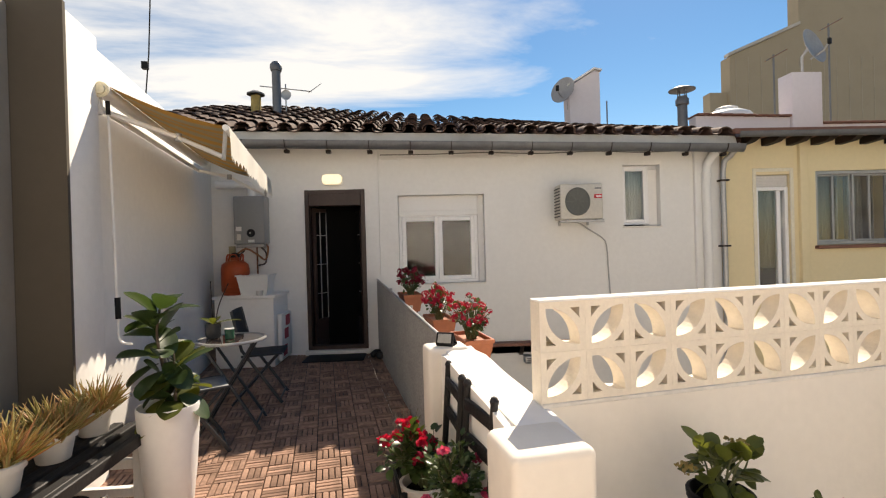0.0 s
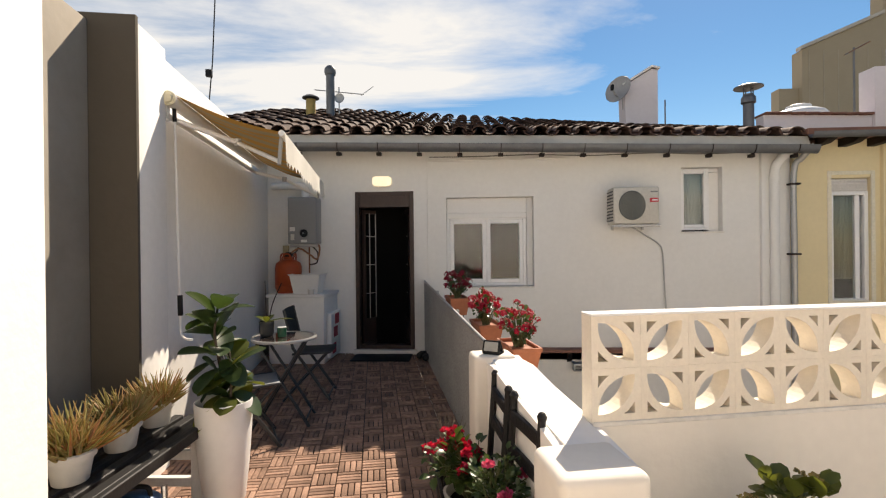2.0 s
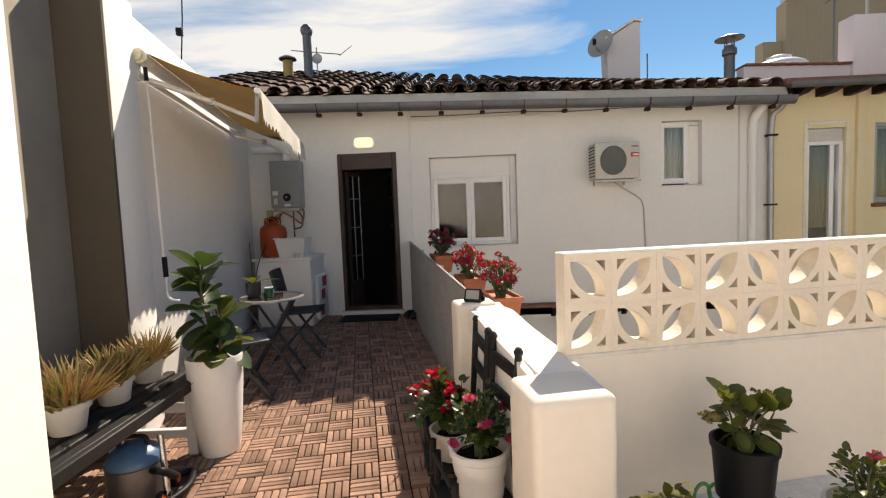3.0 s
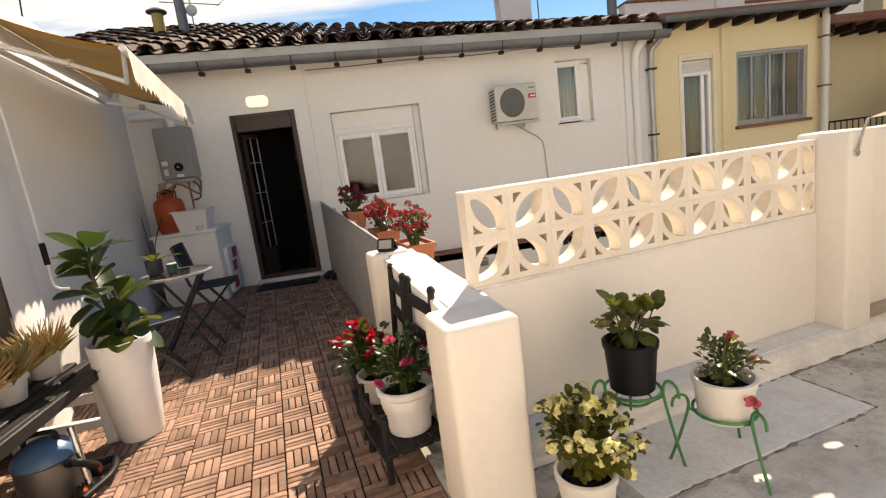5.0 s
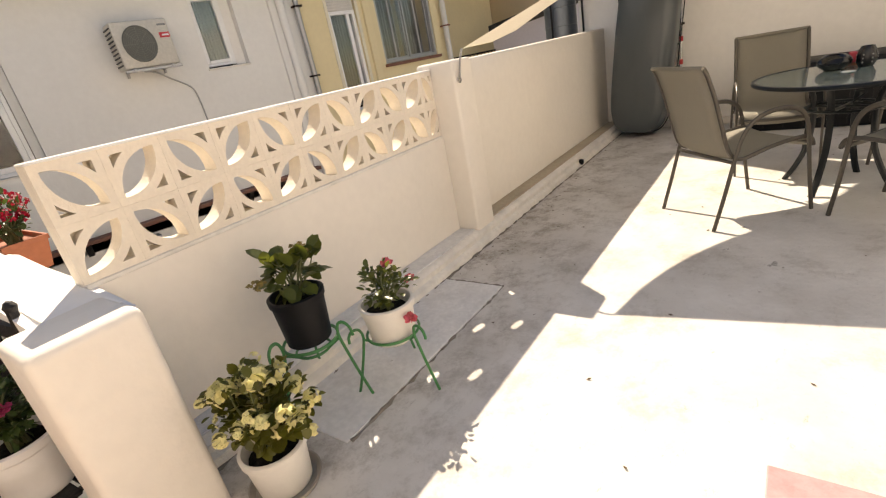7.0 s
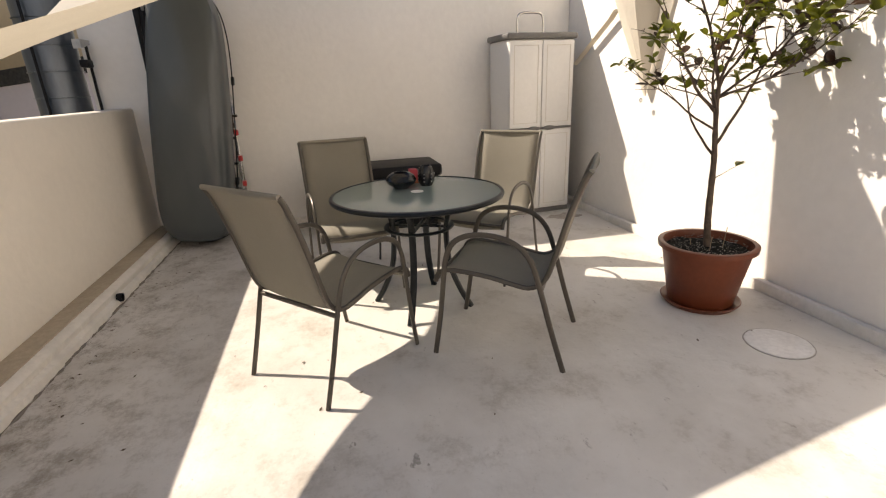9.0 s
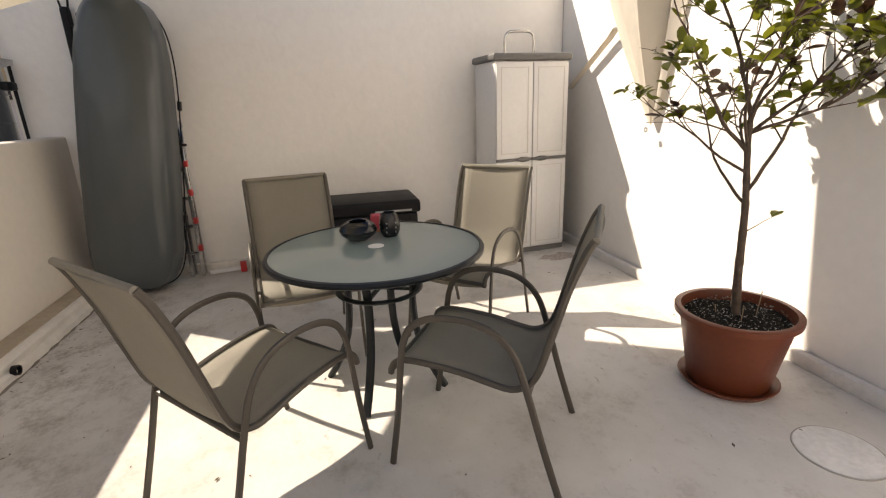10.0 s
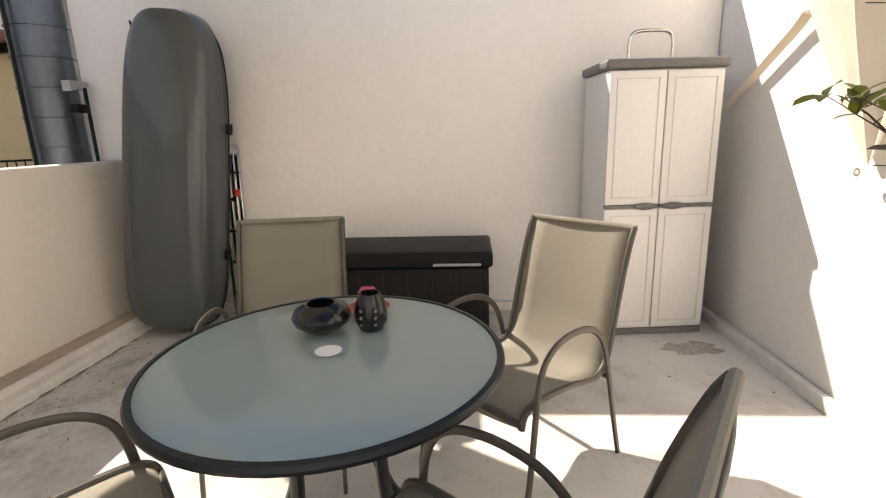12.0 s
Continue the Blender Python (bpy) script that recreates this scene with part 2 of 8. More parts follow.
def cloth(name, color, through_color, share, stripes=None):
    m = mat(name, color, 0.9, grain=(200, 0.04), stain=(3, 0.1), bump=0.1)
    n, l = m.node_tree.nodes, m.node_tree.links
    tl = n.new("ShaderNodeBsdfTranslucent")
    tl.inputs["Color"].default_value = rgb(through_color)
    if stripes:
        tc = n.new("ShaderNodeTexCoord")
        wv = n.new("ShaderNodeTexWave")
        wv.bands_direction = "Y"
        wv.inputs["Scale"].default_value = stripes[0]
        wv.inputs["Distortion"].default_value = 0.0
        l.new(tc.outputs["Object"], wv.inputs["Vector"])
        rp = n.new("ShaderNodeValToRGB")
        rp.color_ramp.interpolation = "CONSTANT"
        rp.color_ramp.elements[0].color, rp.color_ramp.elements[1].color = rgb(color), rgb(stripes[1])
        rp.color_ramp.elements[1].position = 0.5
        l.new(wv.outputs["Fac"], rp.inputs[0])
        l.new(rp.outputs[0], n["Principled BSDF"].inputs["Base Color"])
        l.new(rp.outputs[0], tl.inputs["Color"])
    mx = n.new("ShaderNodeMixShader")
    mx.inputs[0].default_value = share
    l.new(n["Principled BSDF"].outputs[0], mx.inputs[1]); l.new(tl.outputs[0], mx.inputs[2])
    l.new(mx.outputs[0], n["Material Output"].inputs["Surface"])
    return m


def leaf_mat(name, color, share=0.3, gloss=0.35, vary=0.3):
    m = mat(name, color, gloss, grain=(30, 0.15), stain=(8, 0.1), bump=0.05, per_island=vary, spec=0.4)
    n, l = m.node_tree.nodes, m.node_tree.links
    tl = n.new("ShaderNodeBsdfTranslucent")
    tl.inputs["Color"].default_value = rgb([min(1, color[0] * 2.6), min(1, color[1] * 2.4), color[2] * 1.2])
    mx = n.new("ShaderNodeMixShader")
    mx.inputs[0].default_value = share
    l.new(n["Principled BSDF"].outputs[0], mx.inputs[1]); l.new(tl.outputs[0], mx.inputs[2])
    l.new(mx.outputs[0], n["Material Output"].inputs["Surface"])
    return m


SLING = sling_fabric()

# ---- mesh helpers ----
MT = pose(2.0, 2.34, 0, 0, 0, 11.3)  # the terrace stands at an angle to the house


def T(u, v, z=0.0, rz=0.0, rx=0.0, ry=0.0):
    return MT @ pose(u, v, z, rx, ry, rz)


def mesh_of(name, bm, material, smooth=False):
    bmesh.ops.recalc_face_normals(bm, faces=bm.faces[:])
    me = bpy.data.meshes.new(name)
    bm.to_mesh(me)
    bm.free()
    for mm in (material if isinstance(material, (list, tuple)) else [material]):
        me.materials.append(mm)
    if smooth:
        for p in me.polygons:
            p.use_smooth = True
        me.set_sharp_from_angle(angle=radians(40))
    return me


def part(name, bm, material, parent, label="", m=None, smooth=True):
    ob = new(name, mesh_of(name, bm, material, smooth))
    ob.parent = parent
    if m is not None:
        ob.matrix_basis = m
    if label:
        ob["label"] = label
    return ob


def thing(name, m, label, category, group="", kind=""):
    ob = new(name)
    ob.empty_display_size = 0.1
    ob.matrix_basis = m
    return tagged(ob, label, category, group, kind)


def solid(name, bm, material, m, label, category="", kind="structure", smooth=True):
    ob = new(name, mesh_of(name, bm, material, smooth))
    ob.matrix_basis = m
    return tagged(ob, label, category, "", kind)


def box(bm, x0, x1, y0, y1, z0, z1, bevel=0.0, seg=2, m=None):
    r = bmesh.ops.create_cube(bm, size=1.0)["verts"]
    for v in r:
        v.co = Vector((x0 + (v.co.x + 0.5) * (x1 - x0), y0 + (v.co.y + 0.5) * (y1 - y0), z0 + (v.co.z + 0.5) * (z1 - z0)))
    geo = list(r)
    if bevel:
        es = list({e for v in r for e in v.link_edges})
        res = bmesh.ops.bevel(bm, geom=es, offset=bevel, segments=seg, affect="EDGES", profile=0.5)
        geo = list({v for f in res["faces"] for v in f.verts} | {v for v in r if v.is_valid})
    if m is not None:
        bmesh.ops.transform(bm, matrix=m, verts=[v for v in geo if v.is_valid])
    return bm


def new_box(*a, **k):
    return box(bmesh.new(), *a, **k)


def lathe(bm, profile, n=24, m=None, squash=1.0):
    """A turned shape round z from (radius, height) pairs."""
    rings, made = [], []
    for r, z in profile:
        if r < 1e-5:
            ring = [bm.verts.new((0, 0, z))]
        else:
            ring = [bm.verts.new((r * math.cos(2 * math.pi * i / n), squash * r * math.sin(2 * math.pi * i / n), z)) for i in range(n)]
        rings.append(ring)
        made += ring
    for a, b in zip(rings, rings[1:]):
        for i in range(n):
            j = (i + 1) % n
            if len(a) == 1 and len(b) == 1:
                continue
            if len(a) == 1:
                bm.faces.new((a[0], b[i], b[j]))
            elif len(b) == 1:
                bm.faces.new((a[i], a[j], b[0]))
            else:
                bm.faces.new((a[i], a[j], b[j], b[i]))
    if m is not None:
        bmesh.ops.transform(bm, matrix=m, verts=made)
    return bm


def tube(bm, pts, r, n=8, wide=1.0, cap=True, up_hint=None):
    """A bar along points; r may be a list; wide flattens it across."""
    pts = [Vector(p) for p in pts]
    rs = r if isinstance(r, (list, tuple)) else [r] * len(pts)
    rings, side = [], None
    for i, p in enumerate(pts):
        d = (pts[min(i + 1, len(pts) - 1)] - pts[max(i - 1, 0)]).normalized()
        if side is None:
            ref = Vector(up_hint) if up_hint else (Vector((0, 0, 1)) if abs(d.z) < 0.9 else Vector((1, 0, 0)))
            side = d.cross(ref).normalized()
        else:
            side = (side - d * side.dot(d)).normalized()
        other = d.cross(side)
        rings.append([bm.verts.new(p + rs[i] * (wide * math.cos(2 * math.pi * k / n) * side + math.sin(2 * math.pi * k / n) * other)) for k in range(n)])
    for a, b in zip(rings, rings[1:]):
        for k in range(n):
            bm.faces.new((a[k], a[(k + 1) % n], b[(k + 1) % n], b[k]))
    if cap:
        bm.faces.new(rings[0][::-1])
        bm.faces.new(rings[-1])
    return bm


def smooth_path(pts, steps=6):
    """Catmull-Rom through the points."""
    p = [Vector(q) for q in pts]
    p = [2 * p[0] - p[1]] + p + [2 * p[-1] - p[-2]]
    out = []
    for i in range(1, len(p) - 2):
        for s in range(steps):
            t = s / steps
            out.append(0.5 * (2 * p[i] + (p[i + 1] - p[i - 1]) * t + (2 * p[i - 1] - 5 * p[i] + 4 * p[i + 1] - p[i + 2]) * t * t
                              + (3 * p[i] - p[i - 1] - 3 * p[i + 1] + p[i + 2]) * t ** 3))
    return out + [p[-2]]


def prism(bm, outline, depth, axis="y", at=0.0):
    """A flat outline (two coordinates) given thickness along an axis."""
    def place(a, b, c):
        return {"x": (c, a, b), "y": (a, c, b), "z": (a, b, c)}[axis]
    lo = [bm.verts.new(place(a, b, at)) for a, b in outline]
    hi = [bm.verts.new(place(a, b, at + depth)) for a, b in outline]
    bm.faces.new(lo)
    bm.faces.new(hi[::-1])
    for i in range(len(lo)):
        j = (i + 1) % len(lo)
        bm.faces.new((lo[i], hi[i], hi[j], lo[j]))
    return bm


def holed_wall(x0, x1, z0, z1, y0, y1, holes):
    """A wall in the xz plane with rectangular holes (x0, x1, z0, z1) that go through it."""
    bm = bmesh.new()
    xs = sorted({x0, x1, *[h[0] for h in holes], *[h[1] for h in holes]})
    zs = sorted({z0, z1, *[h[2] for h in holes], *[h[3] for h in holes]})

    def full(i, k):
        if not (0 <= i < len(xs) - 1 and 0 <= k < len(zs) - 1):
            return False
        cx, cz = (xs[i] + xs[i + 1]) / 2, (zs[k] + zs[k + 1]) / 2
        return not any(h[0] < cx < h[1] and h[2] < cz < h[3] for h in holes)

    def quad(*c):
        bm.faces.new([bm.verts.new(q) for q in c])

    for i in range(len(xs) - 1):
        for k in range(len(zs) - 1):
            if not full(i, k):
                continue
            a, b, c, d = xs[i], xs[i + 1], zs[k], zs[k + 1]
            for y in (y0, y1):
                quad((a, y, c), (b, y, c), (b, y, d), (a, y, d))
            if not full(i - 1, k): quad((a, y0, c), (a, y1, c), (a, y1, d), (a, y0, d))
            if not full(i + 1, k): quad((b, y0, c), (b, y1, c), (b, y1, d), (b, y0, d))
            if not full(i, k - 1): quad((a, y0, c), (b, y0, c), (b, y1, c), (a, y1, c))
            if not full(i, k + 1): quad((a, y0, d), (b, y0, d), (b, y1, d), (a, y1, d))
    bmesh.ops.remove_doubles(bm, verts=bm.verts[:], dist=1e-4)
    return bm


def frame_bars(bm, x0, x1, z0, z1, w, y0, y1, bevel=0.004):
    """A rectangular frame in the xz plane."""
    box(bm, x0, x0 + w, y0, y1, z0, z1, bevel, 1)
    box(bm, x1 - w, x1, y0, y1, z0, z1, bevel, 1)
    box(bm, x0 + w - 0.001, x1 - w + 0.001, y0 + 0.001, y1 - 0.001, z1 - w, z1 - 0.001, bevel, 1)
    box(bm, x0 + w - 0.001, x1 - w + 0.001, y0 + 0.001, y1 - 0.001, z0 + 0.001, z0 + w, bevel, 1)
    return bm


I4 = Matrix.Identity(4)

# ---- large structure ----
DECK_EDGE = -0.29
bm = bmesh.new()
box(bm, DECK_EDGE, 6.2, -6.0, 0.12, -0.25, 0.0)
solid("floor", bm, FLOOR, MT, "pale painted screed terrace floor with grey dirt and scuffs", "floor")
bm = new_box(-2.9, DECK_EDGE - 0.002, -6.0, 5.6, -0.25, -0.03)
solid("floor_under_deck", bm, BLACKPLASTIC, MT, "dark plastic grid base beneath the wooden deck slats", "floor")
solid("ground", new_box(-60, 60, -60, 60, -3.3, -3.1), GREY_STUCCO, I4, "grey cement ground of the courtyard far below", "ground")

# parapet with its kerb and pillars
bm = new_box(-0.02, 2.2, 0.0, 0.13, -3.1, 0.75, 0.008, 2)
solid("parapet_wall_1", bm, CREAM, MT, "low cream rendered parapet wall under the pierced blocks", "wall")
bm = new_box(2.12, 2.34, -0.16, 0.12, 0.02, 1.2, 0.02, 3)
solid("parapet_pillar", bm, CREAM, MT, "cream rendered square pillar in the parapet", "pillar")
bm = new_box(2.3, 5.9, 0.0, 0.14, -3.1, 1.185, 0.02, 3)
solid("parapet_wall_2", bm, CREAM, MT, "cream rendered solid parapet wall with a white top", "wall")
bm = bmesh.new()
prism(bm, [(0.03, -0.02), (-0.21, -0.02), (-0.20, 0.035), (-0.175, 0.05), (-0.18, 0.085), (-0.165, 0.10), (-0.14, 0.104), (0.03, 0.108)], 5.66, "x", 0.0)
solid("kerb", bm, KERB, MT, "rounded cement kerb along the foot of the parapet", "kerb")
solid("kerb_top_1", new_box(0.0, 2.118, -0.128, -0.001, 0.10, 0.111, 0.003, 1), SLAB, MT, "smooth pale cement on top of the kerb", "kerb")
solid("kerb_top_2", new_box(2.342, 5.64, -0.128, -0.001, 0.10, 0.111, 0.003, 1), mat("tan_kerb_dirt", (0.46, 0.385, 0.29), 0.95, stain=(3.0, 0.2), bump=0.3), MT, "tan weathered dirt on top of the kerb", "kerb")
bm = new_box(0.35, 1.59, -0.59, -0.19, -0.01, 0.006, 0.003, 1)
solid("floor_patch", bm, SLAB, MT, "paler patch of smooth cement with a dirty edge", "floor")

# end wall, side wall, and the walls behind
solid("wall_end", new_box(5.65, 5.95, -4.15, 0.28, -0.25, 2.4, 0.01), WHITE, MT, "tall plain white rendered end wall of the terrace", "wall")
solid("wall_side", new_box(-3.2, 5.95, -4.45, -4.152, -0.25, 3.0, 0.01), WHITE, MT, "tall white rendered side wall of the terrace", "wall")
solid("skirting_side", new_box(-3.0, 5.6, -4.151, -4.10, -0.01, 0.07, 0.012, 2), KERB, MT, "low rounded cement skirting along the side wall", "baseboard")
solid("skirting_end", new_box(5.60, 5.649, -4.09, -0.2, -0.01, 0.07, 0.012, 2), KERB, MT, "low rounded cement skirting along the end wall", "baseboard")

# deck guard wall: near pillar, low wall, post
bm = new_box(-0.285, 0.0, -0.395, -0.13, -0.1, 0.755, 0.03, 4)
solid("guard_pillar", bm, CREAM, MT, "cream rendered pillar with a rounded white top", "pillar")
bm = bmesh.new()
prism(bm, [(-0.3, -0.2), (-0.3, 0.748), (0.1, 0.757), (0.45, 0.772), (0.75, 0.80), (0.95, 0.82), (0.95, -0.2)], 0.225, "x", -0.20)
bmesh.ops.bevel(bm, geom=bm.edges[:], offset=0.03, segments=3, affect="EDGES")
solid("guard_wall", bm, WHITE, MT, "low white rendered guard wall with a rounded top", "wall")
bm = new_box(-0.27, -0.03, 0.86, 1.05, -0.1, 0.828, 0.025, 3)
solid("guard_post", bm, CREAM, MT, "cream rendered post at the end of the low wall", "pillar")
solid("guard_skirt", new_box(-0.16, -0.005, 0.9, 4.9, -3.1, -0.03), WHITE, MT, "white rendered edge of the terrace slab", "wall")

# left side walls
LW = -2.25
solid("wall_left", new_box(LW - 0.27, LW, 1.343, 5.5, -0.25, 2.78, 0.015), WHITE, MT, "white rendered boundary wall beside the deck", "wall")
solid("wall_pilaster", new_box(LW - 0.02, LW + 0.083, 1.342, 1.73, -0.1, 2.77, 0.012, 2), WHITE, MT, "shallow white rendered pilaster on the boundary wall", "pillar")
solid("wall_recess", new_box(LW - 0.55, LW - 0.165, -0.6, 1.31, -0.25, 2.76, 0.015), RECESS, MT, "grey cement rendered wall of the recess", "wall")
solid("wall_near", new_box(-2.75, -1.748, -4.15, -0.15, -0.25, 3.3, 0.015), WHITE, MT, "tall white rendered wall beside the terrace entrance", "wall")
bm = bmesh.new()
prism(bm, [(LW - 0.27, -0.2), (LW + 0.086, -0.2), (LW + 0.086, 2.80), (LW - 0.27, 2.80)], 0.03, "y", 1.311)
solid("wall_pier", bm, PIERSHADE, MT, "brown rendered face of the boundary wall pier, darkened for its shade", "wall")
# dirty joint round the cement patch
for k, (a, b, cut) in enumerate((((0.36, -0.60), (1.60, -0.60), 40), ((1.60, -0.60), (1.595, -0.21), 16), ((0.02, -0.213), (5.55, -0.213), 130))):
    rg = random.Random(k)
    bm = bmesh.new()
    pts = [Vector((a[0] + (b[0] - a[0]) * i / cut + rg.uniform(-0.006, 0.006), a[1] + (b[1] - a[1]) * i / cut + rg.uniform(-0.006, 0.006), 0.001)) for i in range(cut + 1)]
    tube(bm, pts, [rg.choice((0.0008, 0.002, 0.005, 0.008)) for _ in pts], 5, wide=1.4)
    solid("floor_joint", bm, mat("dirty_joint", (0.22, 0.195, 0.165), 0.95), MT, "dark dirty joint in the screed floor", "joint")
# dry leaf crumbs and grit
rg = random.Random(14)
bm = bmesh.new()
for _ in range(170):
    if rg.random() < 0.55:
        u, v = rg.uniform(0.9, 5.4), -0.22 - abs(rg.gauss(0, 0.22))
    else:
        u, v = rg.uniform(0.5, 5.3), rg.uniform(-4.0, -0.3)
    s = rg.uniform(0.004, 0.014)
    c = Vector((u, v, 0.002))
    a = rg.uniform(0, 6.3)
    q = [bm.verts.new(c + Vector((s * math.cos(a + t) * (1.0 if t in (0.0, 3.1) else 0.45), s * math.sin(a + t) * (1.0 if t in (0.0, 3.1) else 0.45), rg.uniform(0, 0.005)))) for t in (0.0, 1.5, 3.1, 4.7)]
    bm.faces.new(q)
solid("leaf_litter", bm, mat("dry_crumb", (0.10, 0.07, 0.045), 0.95), MT, "scattered dry leaf crumbs and grit on the floor", "litter", kind="stuff")

# ---- the house ----
FY = 7.0
FRAME_WHITE = mat("white_frame", (0.86, 0.85, 0.84), 0.35, grain=(30, 0.02), stain=(3, 0.04), bump=0.02, dark=0.85)
DOORBROWN = mat("dark_brown_door_frame", (0.05, 0.028, 0.022), 0.4, grain=(20, 0.2), bump=0.08, stretch=(4, 4, 1))
BROWNTILE = mat("brown_ledge_tile", (0.22, 0.10, 0.07), 0.7, stain=(4, 0.2))
ALU = mat("grey_aluminium", (0.42, 0.42, 0.42), 0.4, 0.5, stain=(3, 0.1), bump=0.03)
SHUTTER = mat("roller_shutter", (0.66, 0.63, 0.60), 0.5, stain=(3, 0.1), bump=0.05)

DOOR = (0.0, 0.8, 0.05, 2.2)
WIN = (1.24, 2.42, 0.88, 2.11)
W2 = (4.36, 4.89, 1.61, 2.46)
bm = holed_wall(-2.4, 0.985, -0.25, 2.95, FY - 0.02, FY + 0.28, [(DOOR[0], DOOR[1], DOOR[2], DOOR[3])])
solid("wall_house_1", bm, HOUSE, I4, "white rendered house wall round the back door", "wall")
bm = holed_wall(0.985, 5.62, -3.1, 2.9, FY + 0.02, FY + 0.30, [WIN, W2])
solid("wall_house_2", bm, HOUSE, I4, "white rendered house wall with two windows and fine cracks", "wall")
solid("house_pilaster", new_box(5.36, 5.72, FY - 0.03, FY + 0.3, -3.1, 2.85, 0.01), HOUSE, I4, "white rendered corner strip of the house wall", "wall")
# thin moulding and cable line under the eaves
solid("trim_1", new_box(1.02, 2.9, FY - 0.005, FY + 0.021, 2.60, 2.625, 0.004, 1), HOUSE, I4, "thin rendered moulding under the eaves", "trim")
bm = bmesh.new()
tube(bm, smooth_path([(1.02, FY, 2.66), (1.6, FY, 2.655), (2.4, FY, 2.665), (3.2, FY, 2.64), (4.0, FY, 2.655), (4.6, FY, 2.63), (5.3, FY, 2.64)]), 0.006, 5)
solid("trim_2", bm, mat("weathered_cable", (0.12, 0.11, 0.10), 0.8), I4, "thin grey cable run under the eaves", "trim")
# ledge with brackets below the windows
bm = new_box(0.99, 5.4, FY - 0.14, FY + 0.02, 0.03, 0.075, 0.006, 1)
solid("ledge", bm, BROWNTILE, I4, "narrow brown tiled ledge low on the house wall", "trim")
for k in range(9):
    x = 1.4 + 0.48 * k
    bm = bmesh.new()
    prism(bm, [(FY - 0.11, 0.028), (FY + 0.018, 0.028), (FY + 0.018, -0.12), (FY - 0.02, -0.09)], 0.06, "x", x)
    b = solid("bracket", bm, DARKWOOD, I4, "small dark bracket holding the tiled ledge", "bracket", kind="")
    b["group"] = "brackets under the ledge"

# room behind the door, its dimness painted into near-black walls
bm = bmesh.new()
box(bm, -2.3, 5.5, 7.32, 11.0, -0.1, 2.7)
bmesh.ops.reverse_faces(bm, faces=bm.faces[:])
solid("wall_inside", bm, ROOMSHADE, I4, "interior walls of the room behind the door, shade painted near-black", "wall")
solid("floor_inside", new_box(-2.2, 5.4, 7.02, 10.9, -0.09, 0.04), mat("grey_floor_tile", (0.4, 0.4, 0.42), 0.25), I4, "grey polished tile floor inside the house", "floor")

# door: brown frame, transom, open security leaf with bars
door = thing("door_1", pose(0, FY, 0), "dark brown metal back door standing open with barred glazing", "door", kind="structure")
bm = bmesh.new()
frame_bars(bm, 0.0, 0.8, 0.06, 2.2, 0.055, -0.04, 0.08)
box(bm, 0.056, 0.744, -0.035, 0.07, 1.985, 2.15, 0.006, 1)
part("door_frame", bm, DOORBROWN, door)
part("threshold", new_box(-0.03, 0.83, -0.10, 0.26, 0.0, 0.058, 0.008, 2), mat("white_marble", (0.72, 0.71, 0.69), 0.35), door, "white stone threshold")
part("roller_box", new_box(0.06, 0.74, -0.03, 0.05, 2.0, 2.06, 0.01, 2), DOORBROWN, door)


def barred_leaf(parent, m, w):
    leaf = part("leaf", frame_bars(bmesh.new(), 0, w, 0.08, 1.97, 0.05, -0.02, 0.02), DOORBROWN, parent, "dark brown door leaf", m)
    part("panel", new_box(0.05, w - 0.05, -0.01, 0.01, 0.12, 0.45, 0.004, 1), DOORBROWN, leaf)
    for x in (0.33, 0.66):
        part("bar", tube(bmesh.new(), [(w * x, -0.012, 0.45), (w * x, -0.012, 1.93)], 0.007, 8), ALU, leaf, "grey metal bar")
    for z in (0.8, 1.2, 1.6):
        part("bar", tube(bmesh.new(), [(0.05, -0.012, z), (w - 0.05, -0.012, z)], 0.005, 8), ALU, leaf, "grey metal bar")
    return leaf


barred_leaf(door, pose(0.075, 0.09, 0, 0, 0, 62), 0.40)
barred_leaf(door, pose(0.735, 0.09, 0, 0, 0, 112), 0.40)
mat_thing = solid("doormat", new_box(0.02, 0.78, FY - 0.50, FY - 0.11, 0.0, 0.014, 0.005, 1), BLACKPLASTIC, I4, "thin black rubber doormat before the back door", "doormat", kind="thing")
shoe_m = mat("black_shoe", (0.02, 0.018, 0.018), 0.6)
for k, (sx, sy, a) in enumerate(((0.93, 6.72, 70), (0.98, 6.60, 95))):
    bm = bmesh.new()
    tube(bm, [(-0.13, 0, 0.03), (-0.11, 0, 0.045), (-0.03, 0, 0.05), (0.05, 0, 0.04), (0.11, 0, 0.03), (0.135, 0, 0.022)], [0.02, 0.042, 0.045, 0.04, 0.036, 0.018], 10)
    for v in bm.verts:
        v.co.z = max(v.co.z, 0.0)
    solid("shoe", bm, shoe_m, pose(sx, sy, 0.004, 0, 0, a), "black slip-on shoe lying beside the back door", "shoe", kind="thing")

# big window with its shutter box
def casement(parent, x0, x1, z0, z1, w=0.05, y=0.0, label=""):
    s = part("sash", frame_bars(bmesh.new(), x0, x1, z0, z1, w, y - 0.03, y + 0.03, 0.006), FRAME_WHITE, parent, label)
    pane = part("pane", new_box(x0 + w - 0.005, x1 - w + 0.005, y - 0.004, y + 0.004, z0 + w - 0.005, z1 - w + 0.005), GLASS, s, "clear glass pane", smooth=False)
    pane.visible_shadow = False
    return s


